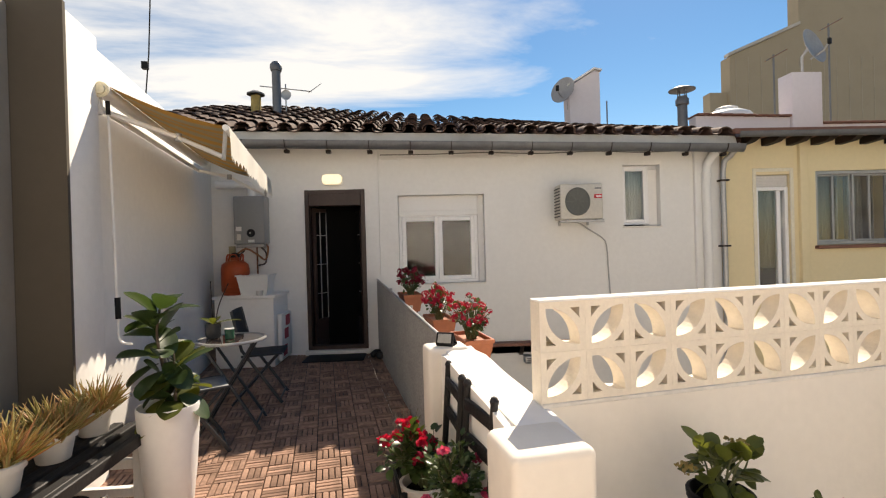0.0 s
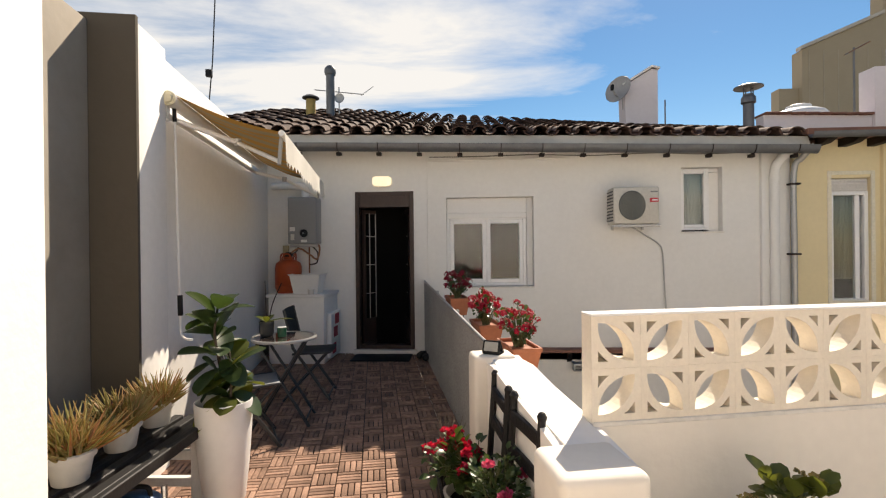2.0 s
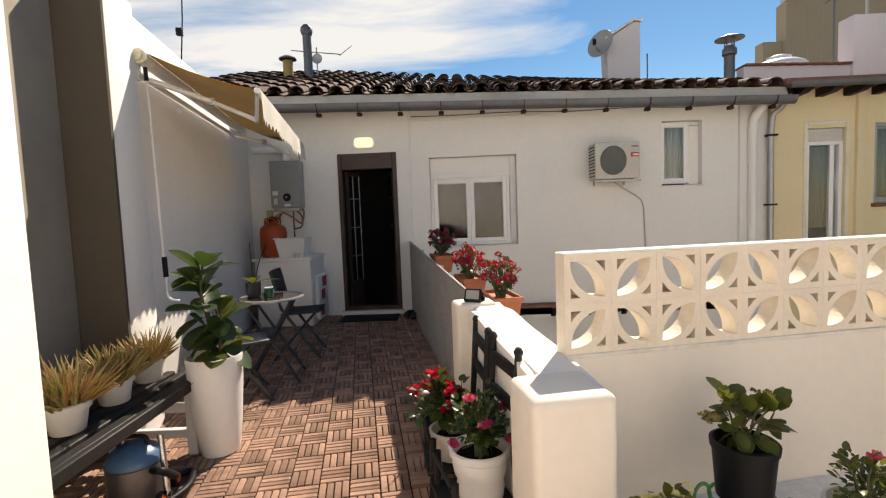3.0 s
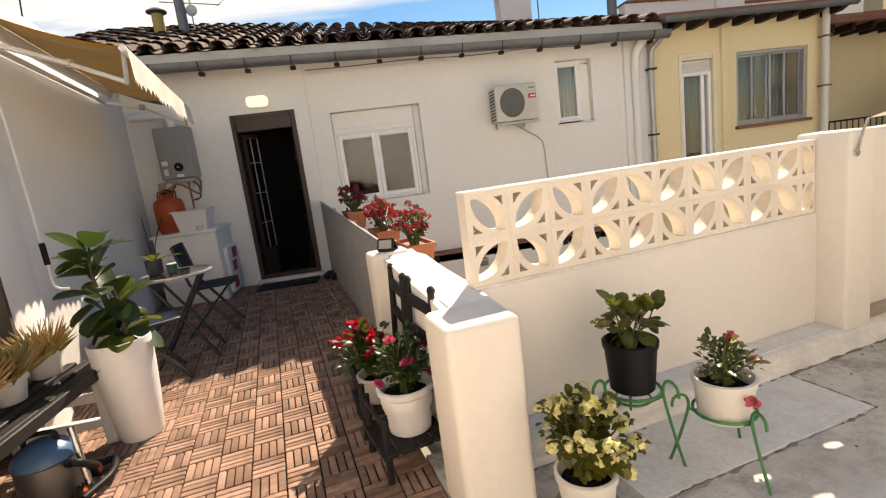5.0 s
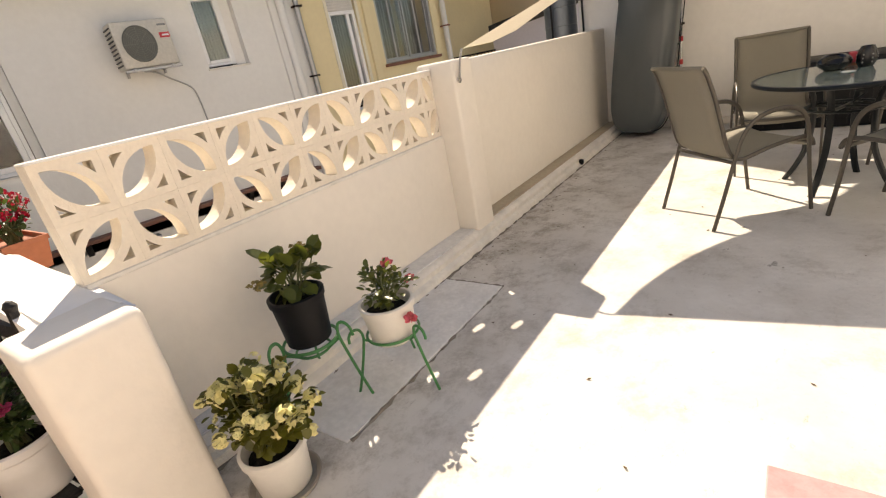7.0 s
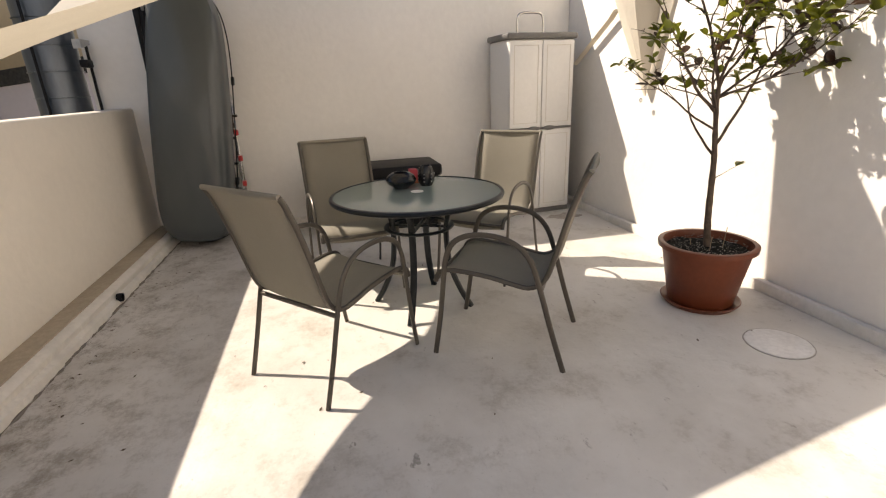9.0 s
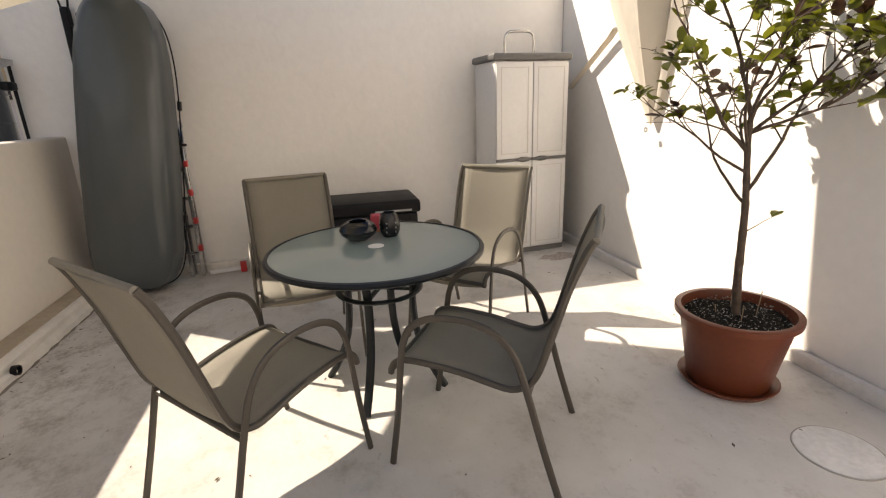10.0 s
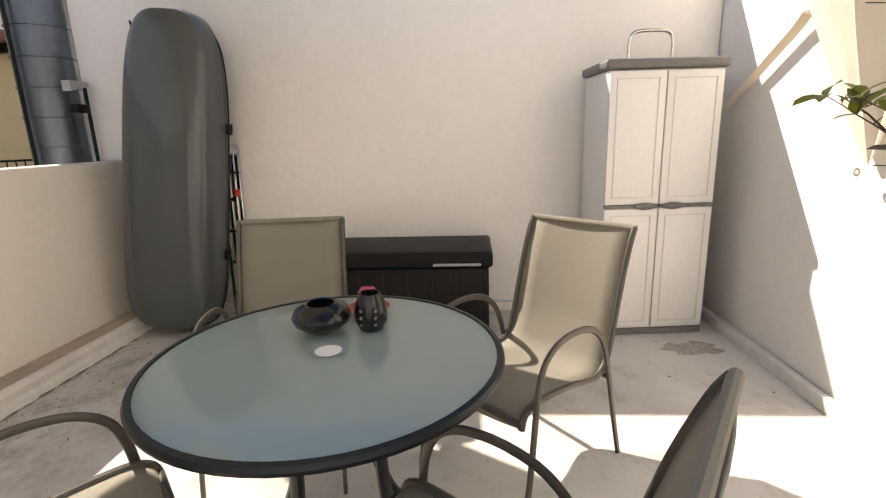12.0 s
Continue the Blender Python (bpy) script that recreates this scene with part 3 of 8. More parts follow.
win = thing("window_1", pose(0, FY + 0.165, 0), "white double casement window with a closed shutter box above", "window", kind="structure")
part("window_frame", frame_bars(bmesh.new(), 1.242, 2.33, 0.90, 1.85, 0.04, -0.03, 0.05), FRAME_WHITE, win)
casement(win, 1.285, 1.785, 0.94, 1.81, 0.055)
casement(win, 1.787, 2.288, 0.94, 1.81, 0.055)
part("shutter_box", new_box(1.242, 2.335, -0.035, 0.12, 1.853, 2.108, 0.006, 1), WHITEPLASTIC, win, "white shutter box")
part("shutter_lip", new_box(1.245, 2.335, -0.05, -0.033, 1.83, 1.90, 0.004, 1), WHITEPLASTIC, win)
part("window_jamb", new_box(2.337, 2.419, -0.02, 0.12, 0.885, 2.108, 0.004, 1), HOUSE, win)
part("window_sill", new_box(1.242, 2.418, -0.155, 0.06, 0.8805, 0.899, 0.004, 2), KERB, win, "pale stone sill")

win2 = thing("window_2", pose(0, FY + 0.14, 0), "small white window with a drawn net curtain", "window", kind="structure")
part("window_frame", frame_bars(bmesh.new(), 4.362, 4.76, 1.63, 2.455, 0.03, -0.03, 0.05), FRAME_WHITE, win2)
casement(win2, 4.39, 4.735, 1.66, 2.43, 0.045)
part("shutter_box", new_box(4.362, 4.888, -0.02, 0.12, 2.405, 2.455, 0.004, 1), WHITEPLASTIC, win2)
part("window_jamb", new_box(4.762, 4.888, -0.02, 0.12, 1.615, 2.40, 0.004, 1), WHITE, win2)
part("window_sill", new_box(4.345, 4.905, -0.135, 0.06, 1.585, 1.6085, 0.004, 2), KERB, win2)


def wavy(x0, x1, z0, z1, folds, depth=0.02):
    bm = bmesh.new()
    n = folds * 8
    rows = [[bm.verts.new((x0 + (x1 - x0) * i / n, depth * math.sin(i * math.pi / 4) + 0.004 * math.sin(i * 1.7), z)) for i in range(n + 1)] for z in (z0, z1)]
    for i in range(n):
        bm.faces.new((rows[0][i], rows[0][i + 1], rows[1][i + 1], rows[1][i]))
    return bm


part("curtain", wavy(4.38, 4.74, 1.64, 2.44, 9), mat("pale_net_curtain", (0.62, 0.64, 0.58), 0.9, grain=(60, 0.1), bump=0.1), win2, "grey net curtain", pose(0, 0.09, 0))

# wall lamp over the door
lamp = thing("wall_lamp", pose(0.378, FY - 0.02, 2.335), "oval white bulkhead lamp, lit, above the back door", "lamp")
LAMPGLOW = mat("opal_lens", (0.9, 0.85, 0.72), 0.3, bump=0)
LAMPGLOW.node_tree.nodes["Principled BSDF"].inputs["Emission Color"].default_value = (1.0, 0.86, 0.6, 1)
LAMPGLOW.node_tree.nodes["Principled BSDF"].inputs["Emission Strength"].default_value = 0.5
def pill(a, b, r, k=8):
    return [(cx + r * math.cos(radians(t0 + 90 * i / k)), cz + r * math.sin(radians(t0 + 90 * i / k))) for cx, cz, t0 in ((a - r, b - r, 0), (r - a, b - r, 90), (r - a, r - b, 180), (a - r, r - b, 270)) for i in range(k + 1)]


part("base", prism(bmesh.new(), pill(0.14, 0.075, 0.055), 0.03, "y", -0.03), WHITEPLASTIC, lamp)
bm = prism(bmesh.new(), pill(0.128, 0.064, 0.052), 0.045, "y", -0.075)
part("lens", bm, LAMPGLOW, lamp, "warm opal lens")

# air conditioner
ac = thing("air_conditioner", pose(3.615, FY + 0.02, 1.685) @ Matrix.Diagonal((0.87, 1.0, 0.97, 1.0)), "off-white air conditioner unit on a wall bracket with a hanging hose", "air conditioner")
ACM = mat("aged_white_metal", (0.56, 0.53, 0.47), 0.45, stain=(3, 0.1), bump=0.04, dark=0.8)
part("body", new_box(-0.28, 0.37, -0.36, -0.08, 0.02, 0.50, 0.02, 3), ACM, ac)
part("fan_hole", lathe(bmesh.new(), [(0.0, 0.0), (0.175, 0.0), (0.185, 0.012), (0.19, 0.012), (0.19, 0.0)], 32), mat("fan_dark", (0.15, 0.155, 0.14), 0.6), ac, "dark fan opening", pose(-0.02, -0.363, 0.26, 90))
bm = bmesh.new()
for r in (0.04, 0.062, 0.084, 0.106, 0.128, 0.15, 0.172):
    tube(bm, [(r * math.cos(a * math.pi / 16), r * math.sin(a * math.pi / 16), 0) for a in range(33)], 0.002, 4, cap=False)
for a in range(8):
    tube(bm, [(0.02 * math.cos(a * math.pi / 4), 0.02 * math.sin(a * math.pi / 4), 0), (0.185 * math.cos(a * math.pi / 4), 0.185 * math.sin(a * math.pi / 4), 0)], 0.003, 5)
part("fan_guard", bm, mat("grey_guard", (0.21, 0.21, 0.19), 0.5), ac, "", pose(-0.02, -0.379, 0.26, 90))
for k in range(10):
    part("fin", new_box(-0.292, -0.279, -0.34, -0.10, 0.06 + 0.042 * k, 0.075 + 0.042 * k, 0.003, 1), mat("fin_dark", (0.05, 0.05, 0.05), 0.6), ac)
part("sticker", new_box(0.235, 0.355, -0.3635, -0.3605, 0.30, 0.355), mat("red_sticker", (0.55, 0.03, 0.04), 0.4), ac, "red sticker with a white bar")
part("sticker_bar", new_box(0.265, 0.345, -0.3655, -0.3637, 0.318, 0.336), FRAME_WHITE, ac)
part("badge", new_box(0.245, 0.345, -0.363, -0.3605, 0.425, 0.445), mat("grey_badge", (0.2, 0.2, 0.2), 0.5), ac)
for x in (-0.2, 0.25):
    bm = bmesh.new()
    box(bm, x, x + 0.03, -0.38, 0.0, -0.005, 0.02, 0.003, 1)
    box(bm, x, x + 0.03, -0.03, 0.0, -0.25 + 0.2, 0.03, 0.003, 1)
    part("bracket_arm", bm, ALU, ac)
part("rail", new_box(-0.29, 0.38, -0.37, -0.33, -0.02, 0.01, 0.004, 1), ALU, ac)
hose = [(0.0, -0.06, 0.0), (0.12, -0.05, -0.02), (0.3, -0.03, -0.12), (0.50, -0.02, -0.24), (0.56, -0.02, -0.36), (0.58, -0.02, -0.7), (0.61, -0.02, -1.2), (0.62, -0.02, -1.6)]
part("hose", tube(bmesh.new(), smooth_path(hose), 0.010, 8), mat("grey_hose", (0.45, 0.44, 0.42), 0.6), ac, "pale grey corrugated hose")

# eaves: fascia, gutter, brackets
def gut(x):
    """Height and y of the gutter along the house."""
    t = (x + 2.6) / 8.4
    return 2.775 - 0.19 * t, 6.55 + 0.12 * t


bm = bmesh.new()
n = 24
rows = []
for i in range(n + 1):
    x = -2.6 + 8.45 * i / n
    z, y = gut(x)
    rows.append([bm.verts.new((x, y - 0.075 * math.cos(a * math.pi / 8), z + 0.06 - 0.10 * math.sin(a * math.pi / 8))) for a in range(9)]
                + [bm.verts.new((x, y + 0.067 * math.cos(a * math.pi / 8), z + 0.06 - 0.09 * math.sin(a * math.pi / 8))) for a in range(9)])
for a, b in zip(rows, rows[1:]):
    for k in range(18):
        bm.faces.new((a[k], a[(k + 1) % 18], b[(k + 1) % 18], b[k]))
solid("gutter", bm, ZINC, I4, "weathered grey zinc gutter under the tile edge", "gutter")
for k in range(16):
    x = -2.2 + 0.52 * k
    z, y = gut(x)
    bm = bmesh.new()
    tube(bm, [(x, y - 0.079 * math.cos(a * math.pi / 8), z + 0.06 - 0.104 * math.sin(a * math.pi / 8)) for a in range(9)], 0.005, 5, wide=2.4)
    box(bm, x - 0.032, x + 0.032, y + 0.01, y + 0.075, z - 0.085, z - 0.045, 0.004, 1)
    o = solid("gutter_bracket", bm, DARKWOOD, I4, "dark metal bracket round the zinc gutter", "bracket", kind="thing")
    o["group"] = "gutter brackets"
# white eaves plaster, greyed so its colour carries the shade below the tiles
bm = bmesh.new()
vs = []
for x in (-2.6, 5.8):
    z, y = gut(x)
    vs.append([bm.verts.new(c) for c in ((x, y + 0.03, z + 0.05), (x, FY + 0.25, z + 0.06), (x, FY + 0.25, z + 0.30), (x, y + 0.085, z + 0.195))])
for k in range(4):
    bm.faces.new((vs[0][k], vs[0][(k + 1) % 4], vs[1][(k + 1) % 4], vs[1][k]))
solid("eaves", bm, stucco("shaded_eaves_mortar", (0.58, 0.55, 0.50), 0.3, 0.6), I4, "white plastered eaves beneath the roof tiles, greyed for their shade", "eaves")

# roof surface and tiles
def roof(x, s):
    """A point on the roof: s metres of plan depth behind the eave at x."""
    z, y = gut(x)
    rise = 0.352 - 0.014 * max(0.0, min(8.0, x + 1.0))
    return Vector((x, y + 0.06 + s, z + 0.185 + s * rise))


bm = bmesh.new()
vs = [[bm.verts.new(roof(x, s) - Vector((0, 0, 0.03 + 0.12 * k))) for x, s in ((-2.6, 0.16), (6.0, 0.16), (6.0, 4.0), (-2.6, 4.0))] for k in (0, 1)]
bm.faces.new(vs[0]); bm.faces.new(vs[1][::-1])
for k in range(4):
    bm.faces.new((vs[0][k], vs[0][(k + 1) % 4], vs[1][(k + 1) % 4], vs[1][k]))
roof_ob = solid("roof", bm, TILE_FAR, I4, "low pitched roof of dark weathered clay barrel tiles", "roof")


def barrel(bm_or_list, length, r0, r1, up_side):
    """Half a cone of clay with thickness, along y."""
    verts, faces = bm_or_list
    o = len(verts)
    m = 7
    for y, r in ((0.0, r0), (length, r1)):
        for rr in (r, r - 0.014):
            for a in range(m):
                t = math.pi * a / (m - 1)
                verts.append((rr * math.cos(t), y, up_side * rr * 0.75 * math.sin(t)))
    for a in range(m - 1):
        faces.append((o + a, o + a + 1, o + 2 * m + a + 1, o + 2 * m + a))
        faces.append((o + m + a, o + 3 * m + a, o + 3 * m + a + 1, o + m + a + 1))
        faces.append((o + a, o + m + a, o + m + a + 1, o + a + 1))
    faces.append((o, o + 2 * m, o + 3 * m, o + m))
    faces.append((o + m - 1, o + 2 * m - 1, o + 4 * m - 1, o + 3 * m - 1))


def tile_mesh(name, up_side, material):
    v, f = [], []
    barrel((v, f), 0.42, 0.10 if up_side > 0 else 0.085, 0.082 if up_side > 0 else 0.10, up_side)
    me = bpy.data.meshes.new(name)
    me.from_pydata(v, [], f)
    me.materials.append(material)
    for p in me.polygons:
        p.use_smooth = True
    me.set_sharp_from_angle(angle=radians(50))
    return me


TILE_UP, TILE_DN = tile_mesh("roof_tile", 1, TILE), tile_mesh("roof_tile_channel", -1, TILE)
rng = random.Random(4)
farv, farf = [], []
PITCH, ROW = 0.262, 0.36
cols = int(8.5 / PITCH)
for c in range(cols):
    for r in range(11):
        for kind_up in (1, 0):
            x = -2.5 + PITCH * (c + (0.0 if kind_up else 0.5)) + rng.uniform(-0.012, 0.012)
            s = ROW * r - (0.02 if kind_up else 0.05) + rng.uniform(-0.02, 0.02)
            p = roof(x, s)
            p.z += (0.055 if kind_up else 0.075) + rng.uniform(-0.006, 0.006)
            pitch = math.degrees(math.atan(0.352 - 0.014 * max(0, min(8, x + 1)))) - (3.0 if kind_up else 2.0) + rng.uniform(-1, 1)
            m = pose(p.x, p.y, p.z, pitch, rng.uniform(-3, 3), rng.uniform(-2.5, 2.5))
            if r < 4:
                o = new("roof_tile", TILE_UP if kind_up else TILE_DN)
                o.parent, o.matrix_basis = roof_ob, m
            else:
                v, f = [], []
                barrel((v, f), 0.42, 0.10 if kind_up else 0.085, 0.082 if kind_up else 0.10, 1 if kind_up else -1)
                off = len(farv)
                farv += [tuple(m @ Vector(q)) for q in v]
                farf += [tuple(i + off for i in q) for q in f]
me = bpy.data.meshes.new("roof_tiles_far")
me.from_pydata(farv, [], farf)
me.materials.append(TILE_FAR)
for p in me.polygons:
    p.use_smooth = True
o = new("roof_tiles", me)
o.parent = roof_ob
tagged(o, "", "", "", "stuff")
# chimneys, aerials and dishes on the roof
flue = thing("flue_pipe", pose(-0.91, 9.0, 3.55), "tall grey metal flue with a round cowl on the roof", "flue")
part("pipe", tube(bmesh.new(), [(0, 0, 0), (0, 0, 1.02)], 0.075, 16), ZINC, flue)
part("cowl", lathe(bmesh.new(), [(0.0, 0.17), (0.06, 0.16), (0.1, 0.11), (0.105, 0.05), (0.09, 0.0), (0.0, 0.0)], 20), ZINC, flue, "", pose(0, 0, 1.0))
flue2 = thing("roof_vent", pose(-1.27, 9.0, 3.5), "short yellow vent pipe with a flat grey cap", "vent")
part("pipe", tube(bmesh.new(), [(0, 0, 0), (0, 0, 0.62)], 0.085, 16), mat("yellow_pipe", (0.42, 0.30, 0.10), 0.7, stain=(6, 0.3)), flue2)
part("cap", lathe(bmesh.new(), [(0, 0.07), (0.08, 0.06), (0.15, 0.02), (0.15, 0.0), (0, 0.0)], 20), ZINC, flue2, "grey cap", pose(0, 0, 0.64))
aer = thing("tv_aerial", pose(-0.78, 9.1, 3.5), "thin metal television aerial with a small dish", "aerial")
part("mast", tube(bmesh.new(), [(0, 0, 0), (0, 0, 0.86)], 0.012, 6), ALU, aer)
part("boom", tube(bmesh.new(), [(-0.45, 0, 0.83), (0.45, 0, 0.72)], 0.009, 6), ALU, aer)
part("element", tube(bmesh.new(), [(0.40, 0, 0.70), (0.62, 0.05, 0.88)], 0.006, 6), ALU, aer)
part("dish", lathe(bmesh.new(), [(0.0, 0.0), (0.06, 0.01), (0.09, 0.03), (0.088, 0.034), (0.0, 0.006)], 16), ALU, aer, "", pose(0.02, -0.03, 0.65, 90))
chim = thing("chimney", pose(4.5, 9.0, 3.3), "white rendered slanting chimney wall on the tiled roof", "chimney")
bm = bmesh.new()
prism(bm, [(-0.16, 0.0), (0.30, 0.0), (0.30, 1.14), (0.20, 1.16), (-0.26, 0.88), (-0.24, 0.2)], 0.34, "y", -0.1)
part("stack", bm, PINKISH, chim)
bm = bmesh.new()
prism(bm, [(-0.28, 0.885), (0.20, 1.175), (0.33, 1.15), (0.33, 1.18), (0.19, 1.21), (-0.29, 0.915)], 0.42, "y", -0.14)
part("coping", bm, WHITE, chim)


def dish_antenna(name, m, r, label):
    d = thing(name, m, label, "satellite dish")
    part("reflector", lathe(bmesh.new(), [(0.0, 0.0), (0.4 * r, 0.03 * r), (0.75 * r, 0.1 * r), (r, 0.2 * r), (r * 0.99, 0.22 * r), (0.4 * r, 0.05 * r), (0.0, 0.02 * r)], 28), ALU_PALE, d, "", pose(0, 0, 0, 75, 0, 0))
    part("feed_arm", tube(bmesh.new(), [(0, 0, -0.6 * r), (0, -0.6 * r, -0.35 * r), (0, -0.85 * r, 0)], 0.015, 6), ALU, d)
    part("feed_horn", new_box(-0.03, 0.03, -0.95 * r, -0.8 * r, -0.04, 0.06, 0.01, 1), BLACKPLASTIC, d)
    part("mount", tube(bmesh.new(), [(0, 0.03, 0), (0, 0.12, -0.1), (0, 0.12, -r * 1.3)], 0.022, 8), ALU, d)
    return d


ALU_PALE = mat("pale_grey_metal", (0.36, 0.35, 0.34), 0.55, 0.2, stain=(4, 0.15))
dish_antenna("satellite_dish", pose(4.17, 8.95, 4.12, 0, 0, -50), 0.24, "pale satellite dish fixed to the white chimney")
mast = thing("thin_mast", pose(4.96, 9.0, 3.4), "thin dark aerial mast standing on the roof", "mast")
part("pole", tube(bmesh.new(), [(0, 0, 0), (0, 0, 0.55)], 0.012, 6), ZINC, mast)
whip = thing("tall_whip_aerial", T(-2.38, 3.2, 2.75), "tall thin black wire aerial above the boundary wall", "aerial")
part("wire", tube(bmesh.new(), [(0, 0, -0.05), (0.05, 0, 0.5), (0.14, 0, 2.4)], 0.006, 6), BLACKPLASTIC, whip)
part("clamp", new_box(-0.012, 0.045, -0.02, 0.02, 0.35, 0.42, 0.004, 1), BLACKPLASTIC, whip)

# downpipes where the houses meet
dp = thing("downpipe", pose(5.50, 6.93, 0), "white plastic downpipe with an elbow at the house corner", "downpipe")
part("pipe", tube(bmesh.new(), smooth_path([(0.12, -0.15, 2.62), (0.03, -0.05, 2.5), (0.0, 0.0, 2.3), (0, 0, 1.5), (0, 0, 0), (0, 0, -3.1)], 4), 0.055, 12), WHITEPLASTIC, dp)
for z in (2.28, 1.2, 0.2):
    part("collar", lathe(bmesh.new(), [(0.056, -0.03), (0.063, -0.03), (0.063, 0.03), (0.056, 0.03)], 14), WHITEPLASTIC, dp, "", pose(0, 0, z))
dp2 = thing("downpipe_grey", pose(5.72, 6.9, 0), "weathered grey zinc downpipe at the house corner", "downpipe")
part("pipe", tube(bmesh.new(), smooth_path([(0.14, -0.18, 2.66), (0.06, -0.06, 2.52), (0, 0, 2.35), (0, 0, 1.4), (0, 0, 0), (0, 0, -3.1)], 4), 0.036, 12), ALU, dp2)
for z in (2.2, 1.3, 0.55):
    part("clip", new_box(-0.06, 0.06, -0.05, 0.06, z - 0.012, z + 0.012, 0.004, 1), DARKWOOD, dp2)

# ---- yellow neighbour ----
YD, YW = (6.25, 6.74, 0.66, 2.28), (7.12, 8.30, 1.27, 2.32)
bm = holed_wall(5.78, 8.55, -3.1, 2.78, FY, FY + 0.28, [YD, YW])
solid("wall_neighbour", bm, YELLOW, I4, "pale yellow rendered wall of the neighbouring house", "wall")
solid("wall_neighbour_strip", new_box(6.86, 6.98, FY - 0.05, FY + 0.1, -3.1, 2.75, 0.01), YELLOW, I4, "yellow rendered pilaster on the neighbouring house", "wall")
solid("wall_neighbour_room", new_box(5.8, 8.5, 8.2, 8.3, -3.0, 2.7), ROOMSHADE, I4, "wall inside the neighbouring house, shade painted near-black", "wall")
yd = thing("door_2", pose(0, FY + 0.08, 0), "white balcony door with a fringed curtain and roller shutter", "door", kind="structure")
part("door_frame", frame_bars(bmesh.new(), YD[0] + 0.002, YD[1] - 0.002, YD[2] + 0.002, YD[3] - 0.17, 0.05, -0.05, 0.05), FRAME_WHITE, yd)
part("shutter", new_box(YD[0] + 0.004, YD[1] - 0.004, -0.04, 0.06, YD[3] - 0.17, YD[3] - 0.003, 0.01, 2), SHUTTER, yd)
for k in range(4):
    part("slat", new_box(YD[0] + 0.01, YD[1] - 0.01, -0.05, -0.041, YD[3] - 0.16 + 0.038 * k, YD[3] - 0.13 + 0.038 * k, 0.003, 1), SHUTTER, yd)
pn = part("pane", new_box(YD[0] + 0.05, YD[1] - 0.05, -0.004, 0.004, YD[2] + 0.05, YD[3] - 0.22), GLASS, yd, smooth=False)
pn.visible_shadow = False
part("door_post", new_box(YD[1] - 0.15, YD[1] - 0.09, -0.02, 0.03, YD[2] + 0.05, YD[3] - 0.21, 0.005, 1), FRAME_WHITE, yd)
part("curtain", wavy(YD[0] + 0.06, YD[1] - 0.06, YD[2] + 0.3, YD[3] - 0.2, 8), CURTAIN, yd, "grey fringed curtain", pose(0, 0.09, 0))
part("architrave", frame_bars(bmesh.new(), YD[0] - 0.05, YD[1] + 0.05, YD[2] - 0.02, YD[3] + 0.09, 0.049, -0.095, -0.075), mat("cream_paint", (0.78, 0.72, 0.58), 0.8), yd)
yw = thing("window_3", pose(0, FY + 0.08, 0), "grey aluminium sliding window with four panes and dark curtains", "window", kind="structure")
part("window_frame", frame_bars(bmesh.new(), YW[0] + 0.002, YW[1] - 0.002, YW[2] + 0.002, YW[3] - 0.002, 0.045, -0.06, 0.06), ALU, yw)
w4 = (YW[1] - YW[0] - 0.09) / 4
for k in range(4):
    a = YW[0] + 0.045 + w4 * k
    s = part("sash", frame_bars(bmesh.new(), a, a + w4, YW[2] + 0.045, YW[3] - 0.045, 0.03, -0.02 + 0.03 * (k % 2), 0.01 + 0.03 * (k % 2)), ALU, yw)
    pn = part("pane", new_box(a + 0.03, a + w4 - 0.03, 0.0, 0.006, YW[2] + 0.075, YW[3] - 0.075), GLASS, s, smooth=False)
    pn.visible_shadow = False
    part("curtain", wavy(a + 0.01, a + w4 - (0.1 if k in (1, 3) else 0.0), YW[2] + 0.05, YW[3] - 0.05, 5), CURTAIN, yw, "", pose(0, 0.13, 0))
part("window_sill", new_box(YW[0] - 0.03, YW[1] + 0.03, -0.15, 0.0, YW[2] - 0.05, YW[2] - 0.003, 0.006, 1), BROWNTILE, yw, "brown tiled sill")

bm = bmesh.new()
rows = []
for x in (5.75, 8.7):
    rows.append([bm.verts.new((x, 6.62 - 0.06 * math.cos(a * math.pi / 8), 2.80 - 0.07 * math.sin(a * math.pi / 8))) for a in range(9)]
                + [bm.verts.new((x, 6.62 + 0.052 * math.cos(a * math.pi / 8), 2.80 - 0.06 * math.sin(a * math.pi / 8))) for a in range(9)])
for k in range(18):
    bm.faces.new((rows[0][k], rows[0][(k + 1) % 18], rows[1][(k + 1) % 18], rows[1][k]))
solid("gutter_neighbour", bm, ZINC, I4, "old zinc gutter of the neighbouring house", "gutter")
solid("eaves_neighbour", new_box(5.74, 8.7, 6.66, 7.3, 2.785, 2.86, 0.005, 1), BROWNTILE, I4, "brown tiled eaves of the neighbouring house", "eaves")
for k in range(8):
    bm = bmesh.new()
    prism(bm, [(6.62, 2.783), (7.0, 2.783), (7.0, 2.68), (6.75, 2.69), (6.65, 2.73)], 0.1, "x", 5.98 + 0.36 * k)
    o = solid("rafter_end", bm, DARKWOOD, I4, "dark wooden rafter end under the eaves", "rafter", kind="thing")
    o["group"] = "rafter ends"
